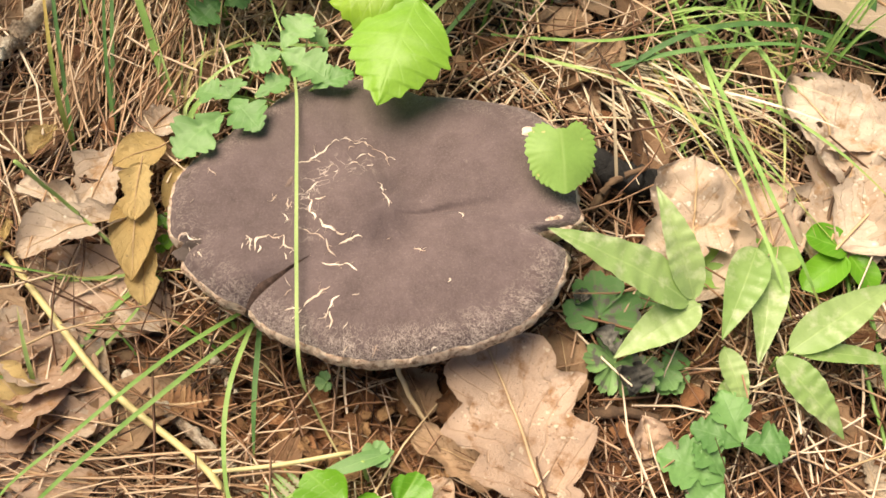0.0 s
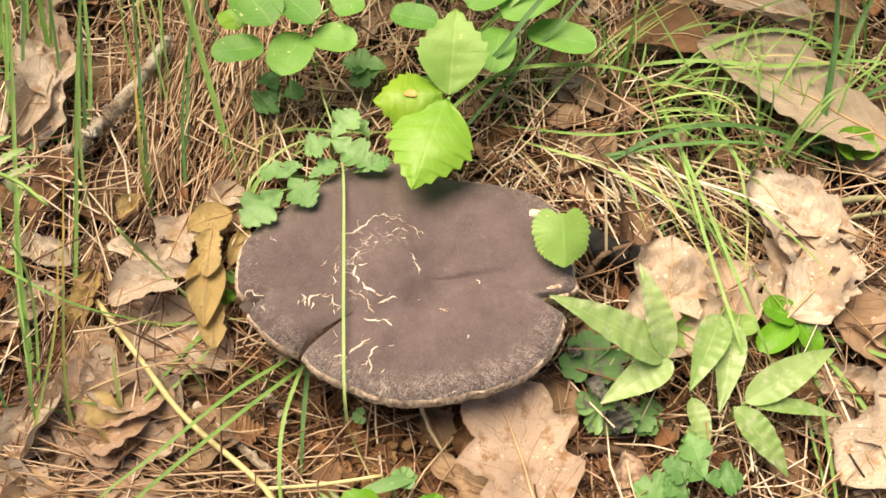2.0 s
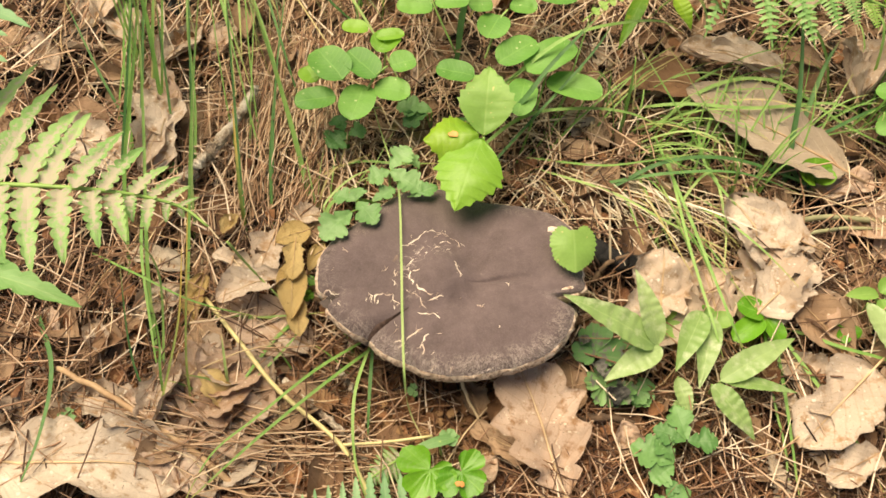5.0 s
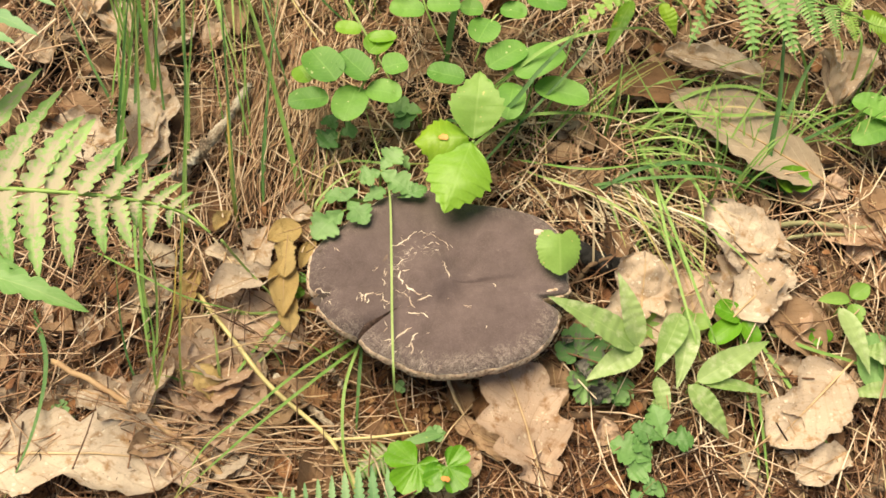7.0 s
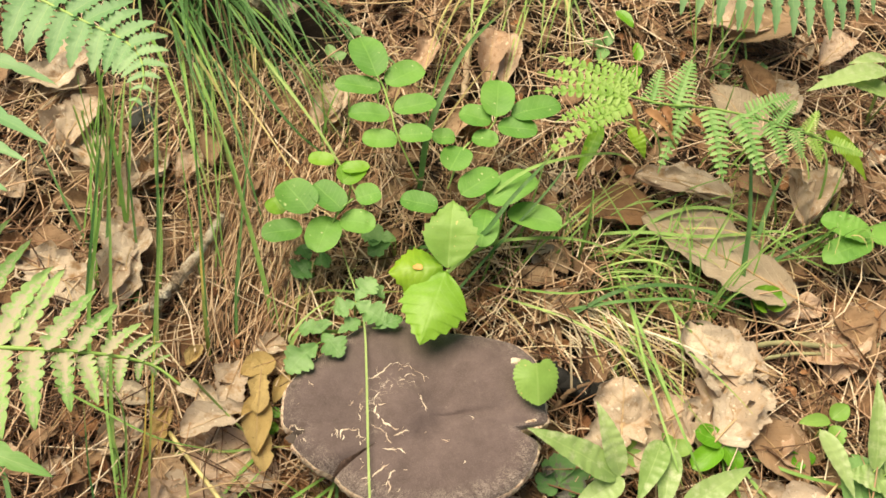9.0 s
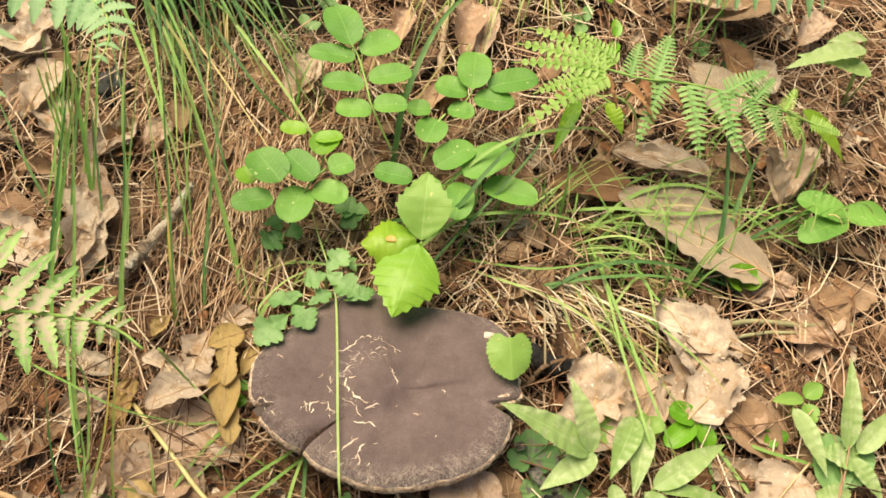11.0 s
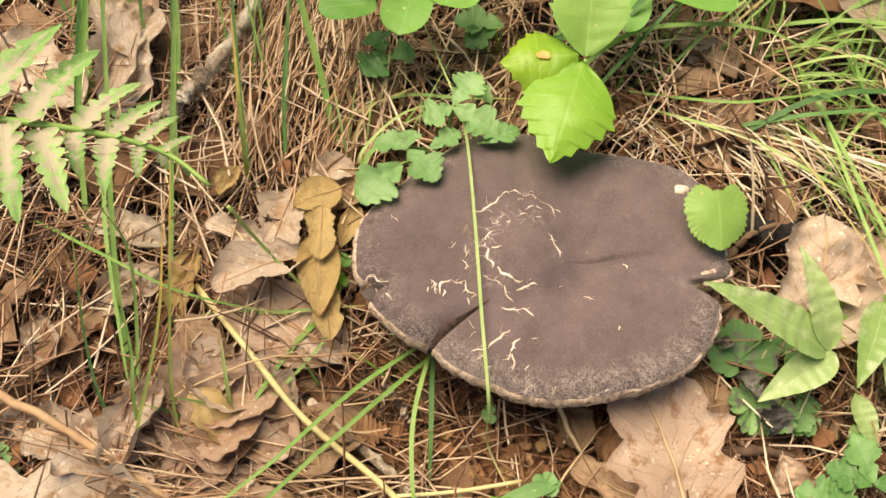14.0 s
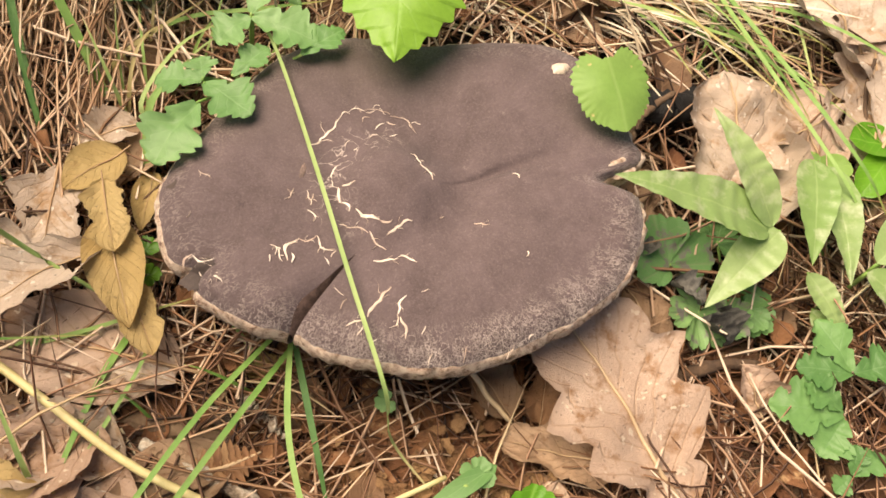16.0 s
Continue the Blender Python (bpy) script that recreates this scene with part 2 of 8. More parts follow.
M_FERN_LIGHT = leaf_material("light_fern_leaf", (0.24, 0.46, 0.08), (0.42, 0.62, 0.18), (0.46, 0.6, 0.25), 0.5, 0.35, 10, 0.5, patch=(0.66, 0.74, (0.55, 0.42, 0.18)))
M_FERN_TAN = leaf_material("dead_fern_leaf", (0.26, 0.12, 0.05), (0.5, 0.29, 0.14), (0.3, 0.16, 0.08), 0.7, 0.15, 10, 0.5, patch=(0.55, 0.7, (0.17, 0.08, 0.035)))
M_ROT = leaf_material("rotting_leaf", (0.12, 0.28, 0.09), (0.25, 0.43, 0.16), (0.2, 0.26, 0.13), 0.6, 0.2, 5, 0.7, patch=(0.53, 0.6, (0.16, 0.15, 0.13)))
def grass_material(name, dark, light, tip, start):
    """A grass blade, fine-ribbed along its length and drying towards its tip."""
    m, nt, bsdf, pos = base_material(name, 0.5)
    sep = nt.nodes.new("ShaderNodeSeparateXYZ")
    nt.links.new(nt.nodes.new("ShaderNodeUVMap").outputs[0], sep.inputs[0])
    rnd = random_of(nt, False)
    spot = noise_node(nt, 120, 4, 0.6, pos)
    col = ramp(nt, math_node(nt, "ADD", math_node(nt, "MULTIPLY", spot, 0.8), math_node(nt, "MULTIPLY_ADD", rnd, 0.4, -0.1)), [(0.3, dark), (0.75, light)])
    rib = math_node(nt, "SINE", math_node(nt, "MULTIPLY", sep.outputs[1], 44.0))
    col = mix_colour(nt, math_node(nt, "MULTIPLY_ADD", rib, 0.12, 0.12), col, light)
    dry = ramp(nt, math_node(nt, "ADD", sep.outputs[0], math_node(nt, "MULTIPLY_ADD", spot, 0.3, -0.15)), [(start, (0, 0, 0)), (min(1.0, start + 0.2), (1, 1, 1))])
    col = mix_colour(nt, dry, col, tip)
    nt.links.new(col, bsdf.inputs["Base Color"])
    nt.links.new(bump_node(nt, rib, 0.3, 0.0002), bsdf.inputs["Normal"])
    tr = nt.nodes.new("ShaderNodeBsdfTranslucent")
    nt.links.new(col, tr.inputs["Color"])
    mx = nt.nodes.new("ShaderNodeMixShader")
    mx.inputs[0].default_value = 0.32
    nt.links.new(bsdf.outputs[0], mx.inputs[1])
    nt.links.new(tr.outputs[0], mx.inputs[2])
    nt.links.new(mx.outputs[0], nt.nodes["Material Output"].inputs["Surface"])
    return m


M_GRASS = grass_material("grass_blade", (0.14, 0.33, 0.06), (0.33, 0.52, 0.16), (0.5, 0.46, 0.17), 0.8)
M_LONG = grass_material("long_grass_blade", (0.25, 0.44, 0.1), (0.46, 0.6, 0.24), (0.66, 0.55, 0.3), 0.8)
M_OLIVE = grass_material("olive_grass_blade", (0.15, 0.22, 0.04), (0.33, 0.4, 0.12), (0.62, 0.45, 0.12), 0.62)
M_SEDGE = grass_material("sedge_blade", (0.035, 0.125, 0.03), (0.13, 0.29, 0.085), (0.42, 0.37, 0.16), 0.86)
M_BLADE_DRY = leaf_material("yellowed_blade", (0.42, 0.36, 0.13), (0.6, 0.5, 0.24), (0.6, 0.52, 0.3), 0.55, 0.3, 1, 0.0)
M_STALK = plain_material("green_stalk", [(0.2, (0.12, 0.25, 0.05)), (0.5, (0.25, 0.4, 0.1)), (0.8, (0.34, 0.45, 0.16))], 80, 0.55, 0.1)
M_STALK_Y = plain_material("yellow_stalk", [(0.2, (0.4, 0.33, 0.14)), (0.5, (0.6, 0.51, 0.24)), (0.8, (0.7, 0.61, 0.36))], 60, 0.5, 0.15)
M_TWIG = plain_material("twig_bark", [(0.2, (0.14, 0.095, 0.06)), (0.5, (0.33, 0.24, 0.16)), (0.8, (0.52, 0.42, 0.31))], 120, 0.9, 0.8, 0.001)
M_STEM = plain_material("dead_stem", [(0.2, (0.36, 0.22, 0.12)), (0.5, (0.52, 0.36, 0.21)), (0.8, (0.62, 0.47, 0.3))], 90, 0.7, 0.3, 0.0004)
M_BLOTCH = plain_material("leaf_blotch", [(0.2, (0.4, 0.13, 0.03)), (0.5, (0.55, 0.22, 0.06)), (0.8, (0.65, 0.35, 0.12))], 200, 0.7, 0.3, 0.0003)
M_BARK = plain_material("decayed_bark", [(0.25, (0.04, 0.026, 0.018)), (0.5, (0.11, 0.075, 0.055)), (0.75, (0.24, 0.175, 0.135))], 130, 0.95, 1.0, 0.002, spread=0.1)
M_TWIG_D = plain_material("dark_twig_bark", [(0.2, (0.05, 0.03, 0.02)), (0.5, (0.14, 0.085, 0.05)), (0.8, (0.25, 0.17, 0.1))], 120, 0.9, 0.8, 0.001)
M_CHAR = plain_material("charred_wood", [(0.2, (0.003, 0.003, 0.003)), (0.6, (0.009, 0.008, 0.008)), (0.9, (0.035, 0.031, 0.028))], 150, 0.7, 0.9, 0.0015)
M_STONE = plain_material("mossy_stone", [(0.2, (0.02, 0.025, 0.025)), (0.5, (0.055, 0.06, 0.055)), (0.85, (0.15, 0.15, 0.13))], 60, 0.85, 0.8, 0.002)
M_PORES = plain_material("pale_pore_layer", [(0.3, (0.26, 0.14, 0.09)), (0.42, (0.66, 0.46, 0.33)), (0.55, (0.92, 0.75, 0.6))], 420, 0.95, 1.0, 0.0012, spread=0.1)
M_FLESH = plain_material("pale_flesh", [(0.3, (0.46, 0.34, 0.27)), (0.5, (0.68, 0.56, 0.46)), (0.7, (0.84, 0.74, 0.63))], 250, 0.85, 0.4, 0.0005)
M_SPLIT = plain_material("torn_flesh", [(0.25, (0.022, 0.013, 0.011)), (0.5, (0.07, 0.04, 0.032)), (0.75, (0.2, 0.125, 0.1))], 420, 0.85, 0.8, 0.0008)
M_BRUISE = plain_material("darkened_flesh", [(0.2, (0.03, 0.022, 0.02)), (0.6, (0.09, 0.065, 0.055)), (0.9, (0.3, 0.2, 0.17))], 180, 0.8, 0.6, 0.0006)


def cap_material():
    """Grey-brown felted skin: mottled, finely cracked towards the margin, damp in a few spots."""
    m, nt, bsdf, pos = base_material("mushroom_cap_skin", 0.8)
    at = nt.nodes.new("ShaderNodeAttribute")
    at.attribute_name = "margin"
    margin = at.outputs["Fac"]
    wet_at = nt.nodes.new("ShaderNodeAttribute")
    wet_at.attribute_name = "damp"
    big = noise_node(nt, 28, 4, 0.6, pos)
    mid = noise_node(nt, 130, 4, 0.65, pos)
    fine = noise_node(nt, 1500, 3, 0.7, pos)
    fac = math_node(nt, "ADD", math_node(nt, "MULTIPLY", big, 0.55), math_node(nt, "MULTIPLY", mid, 0.45))
    col = ramp(nt, fac, [(0.34, (0.061, 0.042, 0.044)), (0.5, (0.093, 0.066, 0.069)), (0.66, (0.134, 0.097, 0.101))])
    col = mix_colour(nt, math_node(nt, "MULTIPLY_ADD", fine, 1.2, -0.4, clamp=True), col, (0.155, 0.115, 0.103))
    uvn = nt.nodes.new("ShaderNodeUVMap").outputs[0]
    streak_map = nt.nodes.new("ShaderNodeMapping")
    streak_map.inputs["Scale"].default_value = (14, 260, 1)
    nt.links.new(uvn, streak_map.inputs[0])
    streak = noise_node(nt, 1.0, 4, 0.7, streak_map.outputs[0])
    col = mix_colour(nt, math_node(nt, "MULTIPLY_ADD", streak, 0.7, -0.28, clamp=True), col, (0.062, 0.04, 0.036))
    grain = ramp(nt, noise_node(nt, 1300, 3, 0.8, pos), [(0.52, (0, 0, 0)), (0.68, (1, 1, 1))])
    col = mix_colour(nt, math_node(nt, "MULTIPLY", grain, 0.26), col, (0.26, 0.203, 0.192))
    craze_at = nt.nodes.new("ShaderNodeAttribute")
    craze_at.attribute_name = "craze"
    cz = math_node(nt, "ABSOLUTE", math_node(nt, "SUBTRACT", noise_node(nt, 190, 2, 0.5, pos, 0.5), 0.5))
    cz = math_node(nt, "MULTIPLY", ramp(nt, cz, [(0.003, (1, 1, 1)), (0.012, (0, 0, 0))]), craze_at.outputs["Fac"])
    damp = math_node(nt, "MULTIPLY", wet_at.outputs["Fac"], ramp(nt, mid, [(0.3, (0.4, 0.4, 0.4)), (0.6, (1, 1, 1))]))
    col = mix_colour(nt, math_node(nt, "MULTIPLY", damp, 0.32), col, (0.06, 0.042, 0.036))
    uv = nt.nodes.new("ShaderNodeUVMap").outputs[0]
    mp = nt.nodes.new("ShaderNodeMapping")
    mp.inputs["Scale"].default_value = (26, 210, 1)
    nt.links.new(uv, mp.inputs[0])
    fibre = noise_node(nt, 1.0, 3, 0.6, mp.outputs[0], 1.2)
    ridge = math_node(nt, "ABSOLUTE", math_node(nt, "SUBTRACT", fibre, 0.5))
    line = ramp(nt, ridge, [(0.006, (1, 1, 1)), (0.042, (0, 0, 0))])
    gate = ramp(nt, noise_node(nt, 160, 3, 0.6, pos), [(0.36, (0, 0, 0)), (0.55, (1, 1, 1))])
    crack = math_node(nt, "MULTIPLY", math_node(nt, "MULTIPLY", line, gate), math_node(nt, "MULTIPLY_ADD", margin, 0.75, 0.02, clamp=True))
    bend = nt.nodes.new("ShaderNodeTexNoise")
    bend.inputs["Scale"].default_value, bend.inputs["Detail"].default_value = 420, 3
    nt.links.new(pos, bend.inputs["Vector"])
    warp = nt.nodes.new("ShaderNodeVectorMath")
    warp.operation = "MULTIPLY_ADD"
    warp.inputs[1].default_value = (0.0024, 0.0024, 0.0024)
    nt.links.new(bend.outputs["Color"], warp.inputs[0])
    nt.links.new(pos, warp.inputs[2])
    for size, width, low, high, full in ((480, 0.05, 0.6, 0.8, 1.0), (900, 0.085, 0.55, 0.88, 0.6)):
        net = nt.nodes.new("ShaderNodeTexVoronoi")
        net.feature = "DISTANCE_TO_EDGE"
        net.inputs["Scale"].default_value = size
        nt.links.new(warp.outputs[0], net.inputs["Vector"])
        web = ramp(nt, net.outputs["Distance"], [(0.0, (1, 1, 1)), (width, (0, 0, 0))])
        where = math_node(nt, "ADD", noise_node(nt, size * 0.3, 3, 0.6, pos), math_node(nt, "MULTIPLY_ADD", margin, 0.42, -0.1 if size > 600 else -0.16))
        web = math_node(nt, "MULTIPLY", web, math_node(nt, "MULTIPLY", ramp(nt, where, [(low, (0, 0, 0)), (high, (1, 1, 1))]), full))
        crack = math_node(nt, "MAXIMUM", crack, web)
    col = mix_colour(nt, math_node(nt, "MAXIMUM", crack, cz), col, (0.64, 0.54, 0.48))
    nt.links.new(col, bsdf.inputs["Base Color"])
    rough = math_node(nt, "MULTIPLY_ADD", damp, -0.15, 0.82)
    nt.links.new(rough, bsdf.inputs["Roughness"])
    bsdf.inputs["Specular IOR Level"].default_value = 0.3
    bsdf.inputs["Sheen Weight"].default_value = 0.085
    h = math_node(nt, "ADD", math_node(nt, "MULTIPLY", fine, 0.4), math_node(nt, "ADD", math_node(nt, "MULTIPLY_ADD", mid, 1.6, math_node(nt, "MULTIPLY", streak, 0.25)), math_node(nt, "MULTIPLY", crack, -0.7)))
    nt.links.new(bump_node(nt, h, 0.7, 0.0006), bsdf.inputs["Normal"])
    return m


M_CAP = cap_material()

# ---- building helpers ----
GROUND = (-0.04656, -0.06283, 0.11327)


HOLLOW = (-0.1867, 0.3073)


def ground_z(x, y):
    """The forest floor: a slope with gentle hummocks."""
    far = max(0.0, math.hypot(x, y) - 0.8)
    bump = 0.005 * noise.noise((x * 9, y * 9, 0.3)) + 0.0025 * noise.noise((x * 30, y * 30, 4.0))
    hx, hy = HOLLOW
    bump -= 0.05 * math.exp(-(((x - hx) / 0.085) ** 2 + ((y - hy) / 0.045) ** 2))
    bump -= 0.012 * math.exp(-((x - 0.005) / 0.06) ** 2 - ((y + 0.05) / 0.028) ** 2)
    bump += min(far, 6.0) * 0.05 * noise.noise((x * 0.7, y * 0.7, 9.0))
    return GROUND[0] + GROUND[1] * x + GROUND[2] * y + bump - 0.013


def mesh_of(verts, faces, uvs=None, smooth=True):
    me = bpy.data.meshes.new("mesh")
    me.from_pydata([tuple(v) for v in verts], [], faces)
    if uvs is not None:
        layer = me.uv_layers.new(name="UVMap")
        idx = np.empty(len(me.loops), dtype=np.int32)
        me.loops.foreach_get("vertex_index", idx)
        layer.data.foreach_set("uv", np.asarray(uvs, dtype=np.float32)[idx].ravel())
    me.polygons.foreach_set("use_smooth", [smooth] * len(me.polygons))
    me.update()
    return me


def thing(name, at, label, category, group="", kind=""):
    ob = new(name)
    ob.location = at
    ob.empty_display_size = 0.01
    return tagged(ob, label, category, group, kind)


def root_of(ob):
    while ob.parent:
        ob = ob.parent
    return ob


def part(name, geo, material, parent, label=""):
    """Links (verts, faces, uvs), given in world metres, as one mesh under a thing or a part."""
    verts, faces, uvs = geo
    o = np.array(root_of(parent).location)
    ob = new(name, mesh_of(np.asarray(verts, dtype=float) - o, faces, uvs))
    ob.data.materials.append(material)
    ob.parent = parent
    return tagged(ob, label)


def solo(name, geo, material, label, category, group="", kind=""):
    """A thing that is one mesh."""
    verts = np.asarray(geo[0], dtype=float)
    o = verts.mean(axis=0)
    o[2] = verts[:, 2].min()
    ob = new(name, mesh_of(verts - o, geo[1], geo[2]))
    ob.location = o
    ob.data.materials.append(material)
    return tagged(ob, label, category, group, kind)


def grid_faces(nu, nv):
    w = nv + 1
    return [(i * w + j, i * w + j + 1, (i + 1) * w + j + 1, (i + 1) * w + j) for i in range(nu) for j in range(nv)]


def outline(shape, u, seed=0):
    """Half width of a blade at u, 1 at its widest."""
    if shape == "oval":
        return max(0.0, 1 - abs(2 * u - 1) ** 2.5) ** 0.5
    if shape == "egg":
        x = u ** 0.8
        return max(0.0, math.sin(math.pi * x)) ** 0.7
    if shape == "lance":
        x = u ** 0.68
        return max(0.0, math.sin(math.pi * x)) ** 0.85 * (1 - 0.25 * u)
    if shape == "wedge":
        w = min(1.0, 0.12 + 1.5 * u) * min(1.0, ((1 - u) * 2.6) ** 0.55)
        for at, deep, wide in ((0.36, 0.42, 0.05), (0.62, 0.2, 0.03), (0.78, 0.34, 0.04), (0.92, 0.3, 0.025)):
            w *= 1 - deep * math.exp(-((u - at + 0.02 * math.sin(seed * 5 + at * 9)) / wide) ** 2)
        return w
    if shape == "serrate":
        w = math.sin(math.pi * u) ** 0.75 if u < 0.5 else 1 - ((u - 0.5) / 0.5) ** 1.3
        saw = (u * 8.5 + 0.2 + seed * 0.23) % 1.0
        deep = (0.15 + 0.06 * math.sin(seed * 3 + u * 9) ** 2) * min(1.0, max(0.0, (u - 0.3) * 5)) * min(1.0, (1 - u) * 6)
        return max(0.0, w - 0.35 * deep + 0.75 * deep * min(1.0, saw * 1.12) ** 1.5)
    if shape == "heart":
        w = (1 - u ** 2.1) ** 0.62 * min(1.0, 0.78 + 1.5 * u)
        saw = (u * 8) % 1.0
        return w * (1 - 0.13 * saw)
    if shape == "oak":
        w = math.sin(math.pi * min(1.0, u ** 1.25)) ** 0.6 if 0 < u < 1 else 0.0
        ph = (4.3 * u + seed * 0.37 + 0.5 * noise.noise((u * 3, seed * 1.1, 0))) % 1.0
        lobe = (ph / 0.72) ** 0.75 if ph < 0.72 else ((1 - ph) / 0.28) ** 0.9
        rag = 0.6 * noise.noise((u * 5, seed * 2.2, 3.0)) + 0.4 * noise.noise((u * 15, seed, 6.0))
        return w * (0.58 + 0.4 * lobe + 0.2 * rag + 0.07 * noise.noise((u * 40, seed, 9.0)))
    if shape == "torn":
        w = max(0.0, 1 - abs(2 * u - 1) ** 2.6) ** 0.6
        return w * (0.8 + 0.36 * noise.noise((u * 3.4, seed * 3.1, 0.5)) + 0.2 * noise.noise((u * 9, seed, 2.0)) + 0.06 * noise.noise((u * 33, seed, 7.0)))
    if shape == "pinna":
        taper = (1 - u) ** 0.55 * min(1.0, 0.75 + u * 2)
        return taper * (0.52 + 0.48 * abs(math.sin(math.pi * u * 10)))
    if shape == "bracken":
        taper = (1 - u ** 1.7) ** 0.75 * min(1.0, 0.7 + u * 2.5)
        notch = 0.72 * (1 - u) ** 0.5
        return taper * (1 - notch + notch * abs(math.sin(math.pi * (u * 7 + 0.05 * math.sin(seed * 9)))) ** 0.6)
    if shape == "blunt":
        return (1 - u ** 3.2) ** 0.6 * min(1.0, 0.5 + u * 4) * (0.9 + 0.1 * abs(math.sin(math.pi * u * 5)))
    return math.sin(math.pi * u)


def blade(base, tip, width, shape="egg", bend=0.08, cup=0.12, wave=0.0, seed=0, nu=18, nv=6, ripple=0.0, roll=0.0, bite=0.0, facing=(0, 0, 1), pleat=0.0, curl=0.0):
    """A leaf blade from base to tip: midline bent by bend, edges lifted by cup, uneven by wave, turned about its axis by roll."""
    b, t = Vector(base), Vector(tip)
    ax = t - b
    length = ax.length
    ax.normalize()
    side = ax.cross(Vector(facing)).normalized()
    if roll:
        side = Matrix.Rotation(radians(roll), 3, ax) @ side
    nrm = side.cross(ax)
    verts, uvs = [], []
    for i in range(nu + 1):
        u = i / nu
        for j in range(nv + 1):
            v = -1 + 2 * j / nv
            hw = width / 2 * outline(shape, u, seed + (0.5 if v > 0 and shape in ("oak", "torn") else 0))
            along = u * length
            if shape == "heart":
                along -= 0.34 * length * v * v * (1 - u) ** 2.5
            lift = bend * length * 4 * u * (1 - u) + cup * hw * v * v * 2
            if wave:
                q = (u * 2.6 + seed * 5.3, v * 1.2 + seed * 1.7, seed * 0.9)
                lift += wave * width * (noise.noise(q) + 0.4 * noise.noise((q[0] * 3, q[1] * 3, q[2])))
            if ripple:
                lift += ripple * width * math.sin(u * 46 + seed + 2.5 * noise.noise((u * 6, v, seed))) * (0.3 + abs(v)) * math.sin(math.pi * u)
            away = v * hw
            if pleat:
                fold = ((u - 0.32 * abs(v)) * 8 + seed * 0.3) % 1.0
                lift += pleat * width * (abs(fold - 0.5) * 2 - 0.5) * min(1.0, abs(v) * 2.5)
            if curl and abs(v) > 0.4:
                e = (abs(v) - 0.4) / 0.6 * curl * max(0.0, 0.5 + 1.3 * noise.noise((u * 2.2 + seed, math.copysign(3.0, v), seed * 1.3)))
                away *= 1 - 0.45 * e * e
                lift += 0.75 * hw * e * min(1.0, e + 0.35)
            verts.append(b + ax * along + side * away + nrm * lift)
            uvs.append((u, (v + 1) / 2))
    faces = grid_faces(nu, nv)
    if bite:
        kept = []
        for n, f in enumerate(faces):
            u, v = (n // nv) / nu, (n % nv) / nv
            if noise.noise((u * 5 + seed * 2.3, v * 4 + seed * 7.1, 1.5)) < 0.62 - bite:
                kept.append(f)
        faces = kept
    return verts, faces, uvs


def rosette(centre, radius, up, turn, lobes, depth=0.5, teeth=0.12, cup=0.1, seed=0, gap=0.25):
    """A palmately cut leaf: toothed lobes round the top of its stalk, open towards the stalk."""
    c, n = Vector(centre), Vector(up).normalized()
    a = n.orthogonal().normalized() if abs(n.z) < 0.9 else Vector((1, 0, 0))
    a = (a - n * a.dot(n)).normalized()
    b = n.cross(a)
    count, rings = lobes * 40, 4
    verts, uvs = [c], [(0.02, 0.5)]
    for k in range(count + 1):
        s = k / count
        th = turn + (s - 0.5) * (2 * math.pi - gap * 2 * math.pi)
        lobe = abs(math.sin(math.pi * s * lobes)) ** 0.5
        side = min(1.0, 0.55 + 1.9 * min(s, 1 - s))
        tooth = 0.7 * abs(math.sin(math.pi * (s * lobes * 3.0))) ** 0.6 + 0.3 * ((s * lobes * 9) % 1.0)
        r = radius * side * ((1 - depth) + depth * lobe) * (1 - teeth + teeth * tooth) * (1 + 0.12 * math.sin(seed + 5 * s))
        for q in range(1, rings + 1):
            f = q / rings
            z = cup * radius * (f * f - 0.6 * f * lobe) + 0.06 * radius * noise.noise((th * 2, f * 2, seed))
            verts.append(c + a * (math.cos(th) * r * f) + b * (math.sin(th) * r * f) + n * z)
            uvs.append((f * 0.9, (s * lobes) % 1.0))
    faces = []
    for k in range(count):
        p, q = 1 + k * rings, 1 + (k + 1) * rings
        faces.append((0, p, q))
        for i in range(rings - 1):
            faces.append((p + i, p + i + 1, q + i + 1, q + i))
    return verts, faces, uvs


